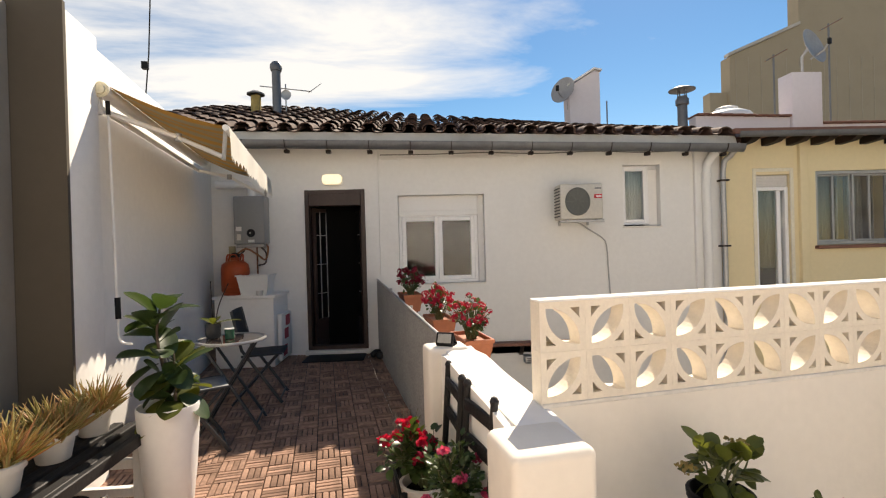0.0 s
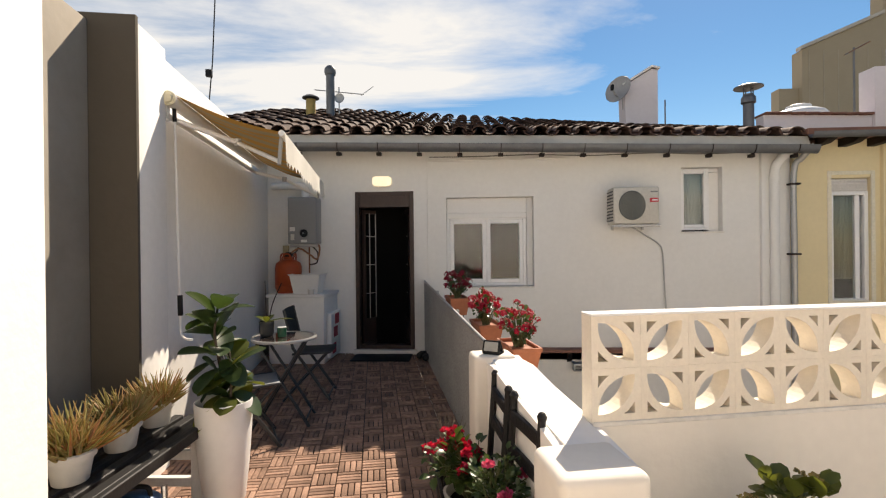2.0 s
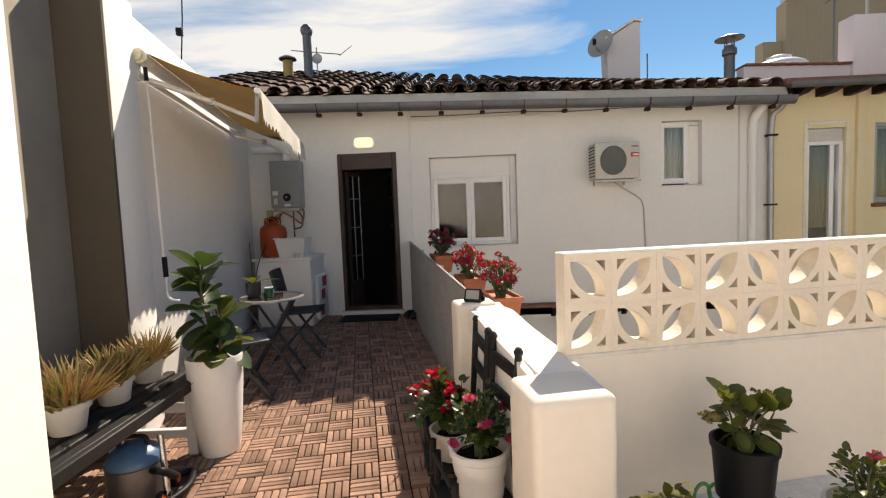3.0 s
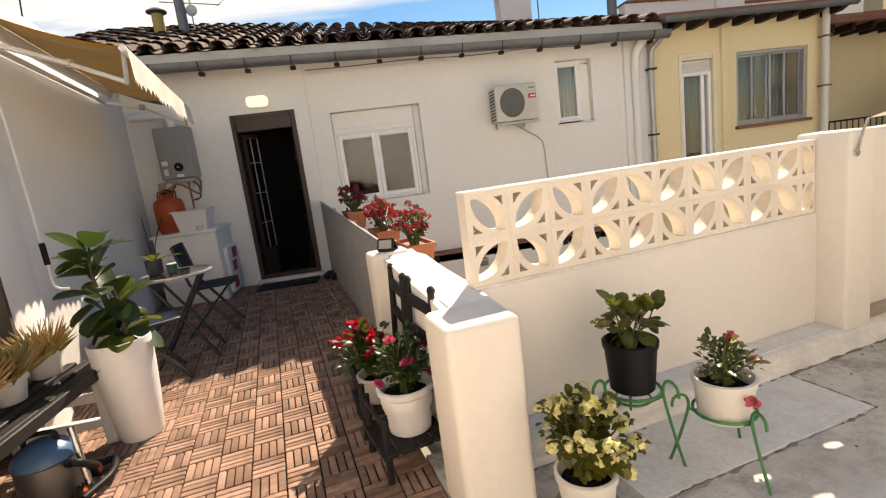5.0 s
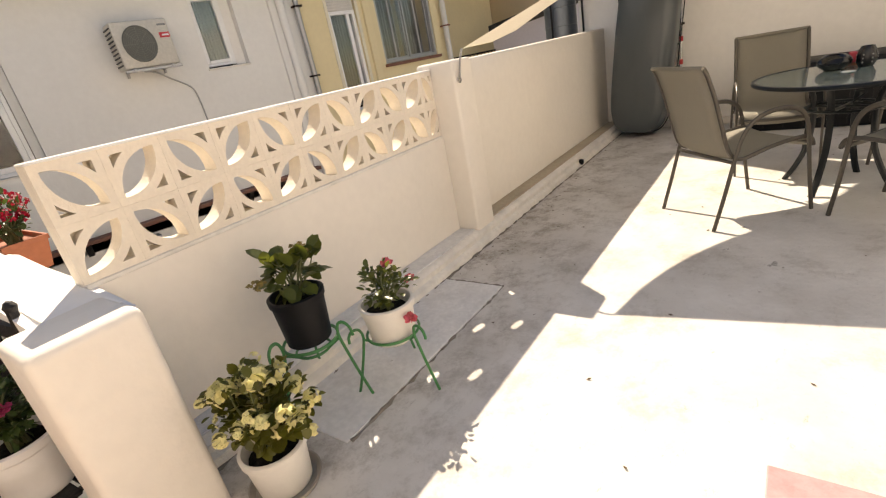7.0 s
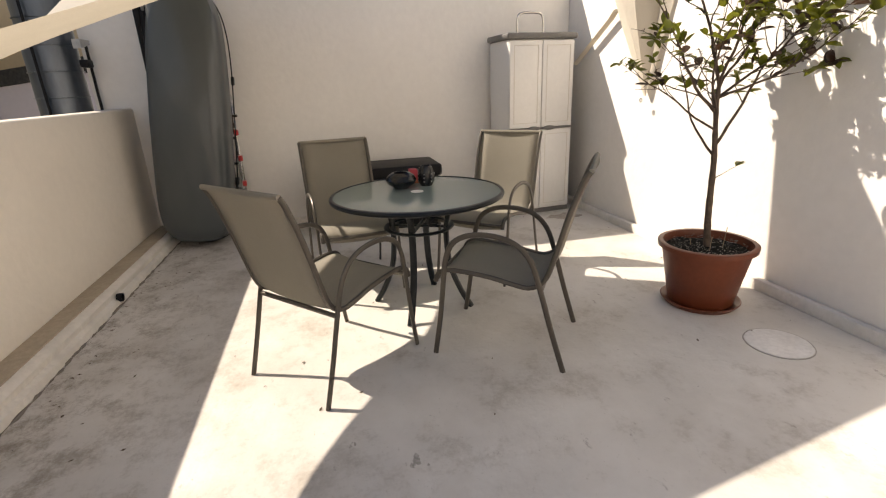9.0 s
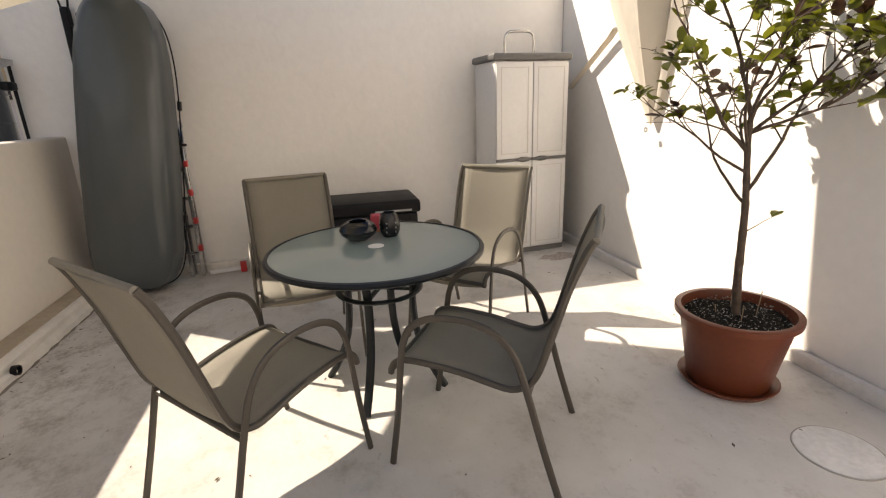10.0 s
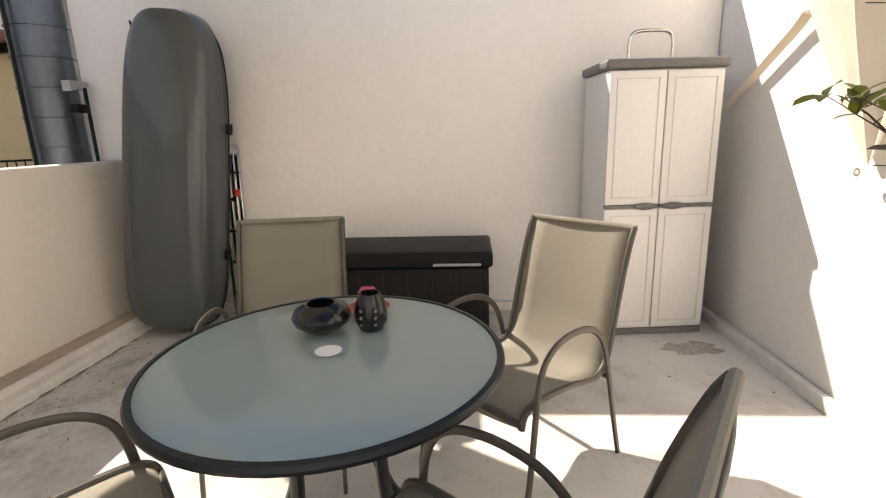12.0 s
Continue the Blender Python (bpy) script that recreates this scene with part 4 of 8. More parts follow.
# its roof terrace: pale walls with tile copings, chimney stack, tank
ter = thing("roof_parapet", pose(0, 7.9, 2.86), "pale pink rendered roof wall with a brown tile coping", "wall", kind="structure")
part("wall", new_box(5.95, 7.5, 0, 0.2, -0.1, 0.50, 0.01), PINKISH, ter)
part("wall", new_box(7.5, 8.0, -0.05, 0.25, -0.1, 1.16, 0.01), PINKISH, ter)
part("wall", new_box(8.0, 9.6, 0, 0.2, -0.1, 0.34, 0.01), PINKISH, ter)
for k in range(8):
    part("coping_tile", new_box(5.95 + 0.193 * k, 5.95 + 0.193 * k + 0.19, -0.06, 0.26, 0.50 - 0.006 * k, 0.535 - 0.006 * k, 0.012, 2), BROWNTILE, ter)
for k in range(7):
    part("coping_tile", new_box(8.01 + 0.2 * k, 8.01 + 0.2 * k + 0.195, -0.06, 0.26, 0.34, 0.375, 0.012, 2), BROWNTILE, ter)
st = thing("chimney_stack", pose(9.75, 7.9, 2.8), "white rendered chimney stack with a stepped cap", "chimney")
part("stack", new_box(-0.22, 0.3, -0.2, 0.25, 0, 1.25, 0.01), WHITE, st)
part("cap", new_box(-0.28, 0.36, -0.26, 0.31, 1.34, 1.42, 0.01), WHITE, st)
for dx in (-0.2, 0.22):
    part("leg", new_box(dx, dx + 0.06, -0.18, 0.22, 1.249, 1.341), WHITE, st)
pf = thing("flue_pipe", pose(5.79, 8.0, 2.75), "grey flue with a wide conical rain cap", "flue")
part("pipe", tube(bmesh.new(), [(0, 0, 0), (0, 0, 0.95)], 0.075, 14), ZINC, pf)
part("collar", lathe(bmesh.new(), [(0.076, 0.8), (0.10, 0.82), (0.10, 0.9), (0.076, 0.93)], 16), ZINC, pf)
for a in range(4):
    part("strut", tube(bmesh.new(), [(0.07 * math.cos(a * 1.571), 0.07 * math.sin(a * 1.571), 0.93), (0.07 * math.cos(a * 1.571), 0.07 * math.sin(a * 1.571), 1.06)], 0.01, 5), ZINC, pf)
part("cap", lathe(bmesh.new(), [(0.0, 1.12), (0.1, 1.10), (0.2, 1.06), (0.2, 1.045), (0.0, 1.05)], 22), ZINC, pf)
tank = thing("water_tank", pose(6.85, 8.5, 3.35), "white domed water tank on the neighbouring roof", "tank")
part("body", lathe(bmesh.new(), [(0, -0.2), (0.40, -0.2), (0.40, 0.12), (0.36, 0.17), (0.26, 0.22), (0.18, 0.24), (0.17, 0.29), (0.1, 0.315), (0, 0.32)], 28), WHITEPLASTIC, tank)
dish_antenna("satellite_dish", pose(7.86, 7.9, 4.42, 0, 0, 25), 0.30, "large grey satellite dish above the pale roof wall")
for (ax, az) in ((7.4, 4.4), (8.35, 4.9)):
    a2 = thing("tv_aerial", pose(ax, 8.1, 3.2), "rusty television aerial on a thin mast", "aerial")
    part("mast", tube(bmesh.new(), [(0, 0, 0), (0, 0, az - 3.2)], 0.014, 6), ZINC, a2)
    part("boom", tube(bmesh.new(), [(-0.12, 0, az - 3.3), (0.22, 0, az - 3.12)], 0.01, 6), ZINC, a2)
    for k in range(6):
        part("element", tube(bmesh.new(), [(-0.08 + 0.05 * k, -0.09, az - 3.28 + 0.026 * k), (-0.08 + 0.05 * k, 0.09, az - 3.28 + 0.026 * k)], 0.005, 5), mat("rusty_rod", (0.25, 0.10, 0.05), 0.7), a2)

# further yellow house, set back
bm = holed_wall(8.57, 11.6, -3.1, 2.95, 8.4, 8.7, [(8.72, 9.1, 0.5, 2.15), (9.3, 9.85, 1.9, 2.45)])
solid("wall_far_house", bm, YELLOW, I4, "yellow rendered wall of the set-back house", "wall")
solid("wall_far_return", new_box(8.40, 8.56, 7.28, 8.7, -3.1, 2.78), YELLOW, I4, "yellow rendered return wall", "wall")
fd = thing("door_3", pose(0, 8.48, 0), "grey glazed metal door of the set-back house", "door", kind="structure")
part("door_frame", frame_bars(bmesh.new(), 8.725, 9.095, 0.51, 2.145, 0.05, -0.03, 0.03), ALU, fd)
# these panes reuse the near-black colour as darkness of the room behind
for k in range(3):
    part("pane", new_box(8.775, 9.045, -0.006, 0.006, 0.56 + 0.53 * k, 1.03 + 0.53 * k), ROOMSHADE, fd, "frosted pane with the room's darkness painted on")
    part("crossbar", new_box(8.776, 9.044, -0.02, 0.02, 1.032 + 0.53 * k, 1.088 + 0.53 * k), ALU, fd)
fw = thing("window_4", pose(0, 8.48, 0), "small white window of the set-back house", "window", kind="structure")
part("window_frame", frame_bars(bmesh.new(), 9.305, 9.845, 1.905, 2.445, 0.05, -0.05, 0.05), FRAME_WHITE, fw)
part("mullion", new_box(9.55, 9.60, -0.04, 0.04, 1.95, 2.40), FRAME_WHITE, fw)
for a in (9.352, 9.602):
    part("pane", new_box(a, a + 0.196, -0.004, 0.004, 1.956, 2.394), ROOMSHADE, fw, "pane with the room's darkness painted on")
solid("far_canopy", new_box(8.5, 11.6, 7.7, 8.4, 2.72, 2.86, 0.01), BROWNTILE, I4, "brown wooden canopy beam along the set-back house", "canopy")
for k in range(7):
    o = solid("rafter_end", new_box(8.75 + 0.4 * k, 8.83 + 0.4 * k, 7.8, 8.39, 2.60, 2.718, 0.005, 1), DARKWOOD, I4, "dark wooden rafter end under the eaves", "rafter", kind="thing")
    o["group"] = "rafter ends"
pipe3 = thing("downpipe", pose(8.5, 6.9, 0), "pale rusty downpipe between the yellow houses", "downpipe")
part("pipe", tube(bmesh.new(), [(0, 0, -3.1), (0, 0, 2.78)], 0.05, 12), OFFWHITE, pipe3)
for z in (2.4, 1.7, 1.0):
    part("clip", new_box(-0.062, 0.062, -0.06, 0.08, z - 0.012, z + 0.012, 0.004, 1), BROWNTILE, pipe3)
rail = thing("balcony_railing", pose(0, 7.6, 0), "dark metal balcony railing with thin upright bars", "railing")
part("rail", new_box(8.6, 11.3, -0.02, 0.02, 1.12, 1.15, 0.005, 1), DARKWOOD, rail)
part("rail", new_box(8.6, 11.3, -0.015, 0.015, 0.5, 0.53, 0.005, 1), DARKWOOD, rail)
for k in range(24):
    part("bar", tube(bmesh.new(), [(8.64 + 0.115 * k, 0, 0.52), (8.64 + 0.115 * k, 0, 1.125)], 0.009, 6), DARKWOOD, rail)
solid("balcony_slab", new_box(8.57, 11.4, 7.55, 8.4, 0.35, 0.5), YELLOW, I4, "yellow balcony slab of the set-back house", "balcony")
TAN = stucco("tan_render", (0.66, 0.52, 0.34), 0.1, 0.8)
solid("wall_tan_back", new_box(11.62, 11.9, 3.0, 8.7, -3.1, 4.6, 0.01), TAN, I4, "tan rendered wall closing the far side of the courtyard", "wall")
bm = bmesh.new()
prism(bm, [(4.0, -3.1), (7.62, -3.1), (7.62, 1.42), (4.0, 1.82)], 0.2, "x", 10.6)
solid("wall_beige_side", bm, PINKISH, I4, "pale rendered wall at the side of the courtyard", "wall")
MOSS = mat("black_mossy_render", (0.06, 0.055, 0.048), 0.95, grain=(20, 0.4), stain=(3, 0.3), bump=0.6, dark=0.3)
bm = bmesh.new()
prism(bm, [(3.95, 1.822), (7.66, 1.422), (7.66, 1.62), (3.95, 2.06)], 0.3, "x", 10.55)
solid("coping_beige_side", bm, MOSS, I4, "black mossy coping sloping along the courtyard wall", "trim")

# tall beige building in the distance
far = thing("apartment_building", pose(0, 0, 0), "tall beige building with stepped walls behind the roofs", "building", kind="structure")
bm = bmesh.new()
prism(bm, [(14.66, -3.1), (14.66, 9.06), (17.7, 10.34), (17.72, 14.0), (34, 14.0), (34, -3.1)], 0.6, "y", 20.0)
part("wall", bm, BEIGE, far)
part("wall", new_box(13.9, 14.66, 20.2, 20.7, -3.1, 7.6), BEIGE, far)
bm = bmesh.new()
prism(bm, [(14.55, 9.03), (14.55, 9.16), (17.7, 10.48), (17.7, 10.35)], 0.3, "y", 19.9)
part("coping", bm, GREY_STUCCO, far)
for k in range(18):
    part("panel_joint", new_box(14.9 + 0.55 * k, 14.93 + 0.55 * k, 19.985, 19.999, 2.0, 9.0), mat("joint_stain", (0.36, 0.31, 0.24), 0.9), far)

# ---- pierced block screen ----
def pierced_block():
    """A block, 0.2 m square, with a leaf-shaped hole along one diagonal and two small corner holes."""
    s, d = 0.2, 0.085
    bm = bmesh.new()
    n = 10

    def arc(cx, cy, r, a0, a1, k=n):
        return [(cx + r * math.cos(radians(a0 + (a1 - a0) * i / k)), cy + r * math.sin(radians(a0 + (a1 - a0) * i / k))) for i in range(k + 1)]

    # the leaf runs from corner to corner between two arcs; small three-cornered holes beside it
    edge, half = 0.026, 0.047
    lng = (s - 2 * edge) * math.sqrt(2)
    rad = (lng * lng / 4 + half * half) / (2 * half)
    off = (rad - half) / math.sqrt(2)
    a = math.degrees(math.asin(lng / 2 / rad))
    leaf = arc(s / 2 - off, s / 2 - off, rad, 45 - a, 45 + a)[:-1] + arc(s / 2 + off, s / 2 + off, rad, 225 - a, 225 + a)[:-1]
    leg = 0.044
    cor1 = [(edge, edge), (edge + leg, edge), (edge + 0.62 * leg, edge + 0.30 * leg), (edge + 0.30 * leg, edge + 0.62 * leg), (edge, edge + leg)]
    cor2 = [(s - x, s - y) for x, y in cor1]
    outer = [(0.0003, 0.0003), (s - 0.0003, 0.0003), (s - 0.0003, s - 0.0003), (0.0003, s - 0.0003)]
    loops = [outer, leaf, cor1, cor2]
    front = []
    edges = []
    for lp in loops:
        vs = [bm.verts.new((x, 0, z)) for x, z in lp]
        front.append(vs)
        edges += [bm.edges.new((vs[i], vs[(i + 1) % len(vs)])) for i in range(len(vs))]
    bmesh.ops.triangle_fill(bm, use_beauty=True, use_dissolve=False, edges=edges)

    def inside(p, lp):
        c = False
        for i in range(len(lp)):
            (x1, y1), (x2, y2) = lp[i], lp[i - 1]
            if (y1 > p[1]) != (y2 > p[1]) and p[0] < (x2 - x1) * (p[1] - y1) / (y2 - y1) + x1:
                c = not c
        return c

    drop = [f for f in bm.faces if any(inside((f.calc_center_median().x, f.calc_center_median().z), lp) for lp in loops[1:])]
    bmesh.ops.delete(bm, geom=drop, context="FACES_ONLY")
    faces = list(bm.faces)
    ret = bmesh.ops.duplicate(bm, geom=list(bm.verts) + list(bm.edges) + faces)
    vmap = ret["vert_map"]
    back = [[vmap[v] for v in vs] for vs in front]
    for vs in back:
        for v in vs:
            v.co.y = d
    for fr, bk in zip(front, back):
        for i in range(len(fr)):
            j = (i + 1) % len(fr)
            bm.faces.new((fr[i], fr[j], bk[j], bk[i]))
    return bm


screen = thing("block_screen", T(0.0, 0.01, 0.757), "cream pierced concrete block screen standing on the parapet", "screen", kind="structure")
blk = pierced_block()
me_a = mesh_of("block", blk, BLOCK)
bm = bmesh.new()
bm.from_mesh(me_a)
for v in bm.verts:
    v.co.x = 0.2 - v.co.x
me_b = mesh_of("block_mirrored", bm, BLOCK)
for row in range(2):
    for k in range(11):
        o = new("block", me_a if (k + row) % 2 else me_b)
        o.parent = screen
        o.matrix_basis = pose(k * 0.2, 0.0, row * 0.2 + 0.004, 0, 0, 0) @ Matrix.Diagonal(((0.115 / 0.2) if k == 10 else 1.0, 1, 1, 1))
part("bed_joint", new_box(0.0, 2.11, -0.012, 0.10, -0.012, 0.004, 0.003, 1), KERB, screen)
part("top_skim", new_box(0.0, 2.115, -0.004, 0.09, 0.403, 0.412, 0.003, 1), WHITE, screen, "white painted top")

# ---- foliage helpers ----
def leaf(bm, base, way, up, length, width, bend=0.15, cup=0.15):
    way = Vector(way).normalized()
    side = way.cross(Vector(up))
    if side.length < 1e-3:
        side = way.cross(Vector((1, 0, 0)))
    side.normalize()
    nrm = side.cross(way).normalized()
    base = Vector(base)
    prof = ((0.0, 0.06), (0.22, 0.78), (0.5, 1.0), (0.8, 0.72), (1.0, 0.05))
    mid, lf, rt = [], [], []
    for t, w in prof:
        c = base + way * (length * t) - nrm * (bend * length * t * t)
        mid.append(bm.verts.new(c))
        lf.append(bm.verts.new(c + side * (0.5 * width * w) + nrm * (cup * width * w)))
        rt.append(bm.verts.new(c - side * (0.5 * width * w) + nrm * (cup * width * w)))
    for i in range(len(prof) - 1):
        bm.faces.new((mid[i], mid[i + 1], lf[i + 1], lf[i]))
        bm.faces.new((mid[i], rt[i], rt[i + 1], mid[i + 1]))


def rand_dir(rng, zlo=-0.3, zhi=1.0):
    a, z = rng.uniform(0, 2 * math.pi), rng.uniform(zlo, zhi)
    r = math.sqrt(max(0.0, 1 - z * z))
    return Vector((r * math.cos(a), r * math.sin(a), z))


def bloom(bm, c, r, petals, rng):
    """A small flower of several curled petals."""
    for _ in range(petals):
        d = rand_dir(rng, -0.2, 1.0)
        leaf(bm, Vector(c) + d * r * 0.15, d, rand_dir(rng), r, r * 0.9, rng.uniform(-0.3, 0.5), 0.25)


def bush(thing_ob, seed, centre, size, n_leaf, leaf_len, leaf_wid, leaf_m, stems=8, stem_m=None, root=None, zlo=-0.3):
    """Stems and leaves filling an uneven crown."""
    rng = random.Random(seed)
    root = Vector(root or (0, 0, 0))
    centre = Vector(centre)
    bs, bl = bmesh.new(), bmesh.new()
    tips = []
    for _ in range(stems):
        d = rand_dir(rng, zlo, 1.0)
        tip = centre + Vector((d.x * size[0], d.y * size[1], d.z * size[2])) * rng.uniform(0.6, 1.05)
        midp = root.lerp(tip, 0.5) + Vector((rng.uniform(-0.02, 0.02), rng.uniform(-0.02, 0.02), 0.03))
        path = smooth_path([root + Vector((rng.uniform(-0.03, 0.03), rng.uniform(-0.03, 0.03), 0)), midp, tip], 4)
        tube(bs, path, [0.005 * (1 - 0.6 * i / len(path)) for i in range(len(path))], 5)
        tips.append(path)
    for _ in range(n_leaf):
        path = rng.choice(tips)
        p = path[rng.randrange(len(path) // 3, len(path))]
        p = p + Vector((rng.gauss(0, 0.018), rng.gauss(0, 0.018), rng.gauss(0, 0.015)))
        out = (p - centre).normalized() + rand_dir(rng, -0.5, 0.8) * 0.9
        s = rng.uniform(0.65, 1.25)
        leaf(bl, p, out, Vector((0, 0, 1)) + rand_dir(rng) * 0.4, leaf_len * s, leaf_wid * s, rng.uniform(-0.1, 0.4))
    part("stalk_tuft", bs, stem_m or STEM, thing_ob)["kind"] = "stuff"
    part("leaves", bl, leaf_m, thing_ob)["kind"] = "stuff"
    return [p[-1] for p in tips]


STEM = mat("green_stem", (0.10, 0.11, 0.045), 0.7)
BARK = mat("grey_bark", (0.10, 0.072, 0.052), 0.9, grain=(30, 0.3), stain=(8, 0.2), bump=0.6, bump_scale=50)
LEAF_DARK = leaf_mat("dark_green_leaf", (0.045, 0.075, 0.022), 0.22)
LEAF_MID = leaf_mat("mid_green_leaf", (0.068, 0.082, 0.018), 0.3)
LEAF_YEL = leaf_mat("yellow_green_leaf", (0.11, 0.12, 0.02), 0.3)
LEAF_RUB = leaf_mat("rubber_leaf", (0.03, 0.055, 0.02), 0.2, 0.38)
LEAF_TREE = leaf_mat("tree_leaf", (0.085, 0.098, 0.016), 0.42, 0.4)
LEAF_BRONZE = leaf_mat("bronze_leaf", (0.040, 0.022, 0.020), 0.25, 0.4)
RED = leaf_mat("red_petal", (0.33, 0.008, 0.036), 0.3, 0.6)
PINK = leaf_mat("pink_petal", (0.62, 0.13, 0.20), 0.3, 0.6)


def aloe_mat():
    m = leaf_mat("aloe_leaf", (0.30, 0.22, 0.07), 0.2, 0.5, 0.3)
    n, l = m.node_tree.nodes, m.node_tree.links
    g = n.new("ShaderNodeNewGeometry")
    r = n.new("ShaderNodeValToRGB")
    e = r.color_ramp.elements
    e[0].color, e[1].color = rgb((0.17, 0.19, 0.055)), rgb((0.40, 0.165, 0.08))
    k = e.new(0.5)
    k.color = rgb((0.34, 0.28, 0.115))
    l.new(g.outputs["Random Per Island"], r.inputs[0])
    l.new(r.outputs[0], n["Principled BSDF"].inputs["Base Color"])
    return m


ALOE = aloe_mat()


def pot(parent, r_top, r_bot, h, material, lip=0.015, name="pot", label="", z=0.0, soil=True, ribs=0):
    prof = [(0, z), (r_bot, z), (r_bot + 0.004, z + 0.004)]
    if ribs:
        for i in range(ribs):
            t = (i + 0.5) / ribs
            r = r_bot + (r_top - r_bot) * t
            prof += [(r - 0.002, z + h * 0.9 * (t - 0.3 / ribs)), (r + 0.003, z + h * 0.9 * t), (r - 0.002, z + h * 0.9 * (t + 0.3 / ribs))]
    prof += [(r_top - 0.002, z + h - 0.03), (r_top + lip, z + h - 0.028), (r_top + lip + 0.002, z + h - 0.004), (r_top + lip - 0.004, z + h), (r_top - 0.006, z + h), (r_top - 0.012, z + h - 0.02), (r_top - 0.016, z + h - 0.05), (0, z + h - 0.05)]
    o = part(name, lathe(bmesh.new(), prof, 32), material, parent, label)
    if soil:
        bm = lathe(bmesh.new(), [(0, z + h - 0.03), (0.5 * r_top, z + h - 0.032), (r_top - 0.018, z + h - 0.045)], 24)
        rg = random.Random(int(r_top * 1000))
        for v in bm.verts:
            v.co.z += rg.uniform(-0.006, 0.006)
        part("soil", bm, SOIL, parent, "dark loose soil")
    return o


# ---- garden table and chairs ----
def garden_chair(m, label):
    c = thing("garden_chair", m, label, "chair", "garden chairs round the glass table")
    prof = [(0.615, 0.385), (0.60, 0.425), (0.56, 0.445), (0.48, 0.445), (0.35, 0.43), (0.24, 0.405), (0.17, 0.395), (0.115, 0.42), (0.08, 0.48), (0.04, 0.62), (0.0, 0.76), (-0.045, 0.88), (-0.07, 0.925)]
    path = smooth_path([(0, y, z) for y, z in prof], 3)
    bm = bmesh.new()
    cols = 6
    grid = []
    for p in path:
        sag = 0.018
        row = []
        for k in range(cols + 1):
            x = -0.225 + 0.45 * k / cols
            s = sag * (1 - (2 * k / cols - 1) ** 2)
            row.append(bm.verts.new((x, p.y - (s if p.z > 0.5 else 0), p.z - (s if p.z <= 0.5 else 0))))
        grid.append(row)
    for a, b in zip(grid, grid[1:]):
        for k in range(cols):
            bm.faces.new((a[k], a[k + 1], b[k + 1], b[k]))
    sl = part("sling", bm, SLING, c, "taupe woven sling")
    so = sl.modifiers.new("thick", "SOLIDIFY")
    so.thickness = 0.004
    for x in (-0.235, 0.235):
        part("sling_rail", tube(bmesh.new(), [(x, p.y, p.z) for p in path], 0.012, 8), CHAIRFRAME, c)
    part("top_bar", tube(bmesh.new(), [(-0.24, -0.072, 0.925), (0.24, -0.072, 0.925)], 0.012, 8), SLING, c)
    part("front_bar", tube(bmesh.new(), [(-0.24, 0.612, 0.40), (0.24, 0.612, 0.40)], 0.012, 8), CHAIRFRAME, c)
    part("rear_bar", tube(bmesh.new(), [(-0.25, 0.115, 0.385), (0.25, 0.115, 0.385)], 0.011, 8), CHAIRFRAME, c)
    side = smooth_path([(0, y, z) for y, z in ((0.0, 0.0), (0.06, 0.2), (0.115, 0.40), (0.16, 0.53), (0.23, 0.605), (0.33, 0.635), (0.44, 0.63), (0.515, 0.59), (0.55, 0.52), (0.565, 0.43), (0.59, 0.22), (0.625, 0.0))], 4)
    for x in (-0.255, 0.255):
        part("side_frame", tube(bmesh.new(), [(x, p.y, p.z) for p in side], 0.0085, 8, wide=1.55), CHAIRFRAME, c, "taupe metal bar bent into armrest and legs")
    return c


def chair_at(rear_u, rear_v, fu, fv, label):
    """Rear-leg midpoint and facing direction on the terrace."""
    return garden_chair(T(rear_u, rear_v, 0.0, math.degrees(math.atan2(-fu, fv))), label)


chair_at(2.705, -1.34, 0.68, -0.74, "taupe metal garden chair with sling seat, back to the parapet")
chair_at(2.70, -2.71, 0.55, 0.84, "taupe metal garden chair with sling seat in the shade")
chair_at(4.27, -1.68, -0.99, -0.15, "taupe metal garden chair before the black storage box")
chair_at(4.126, -2.91, -0.72, 0.69, "taupe metal garden chair before the white cabinet")

TABLEMETAL = mat("dark_green_grey_metal", (0.014, 0.017, 0.019), 0.4, 0.4, bump=0.03)


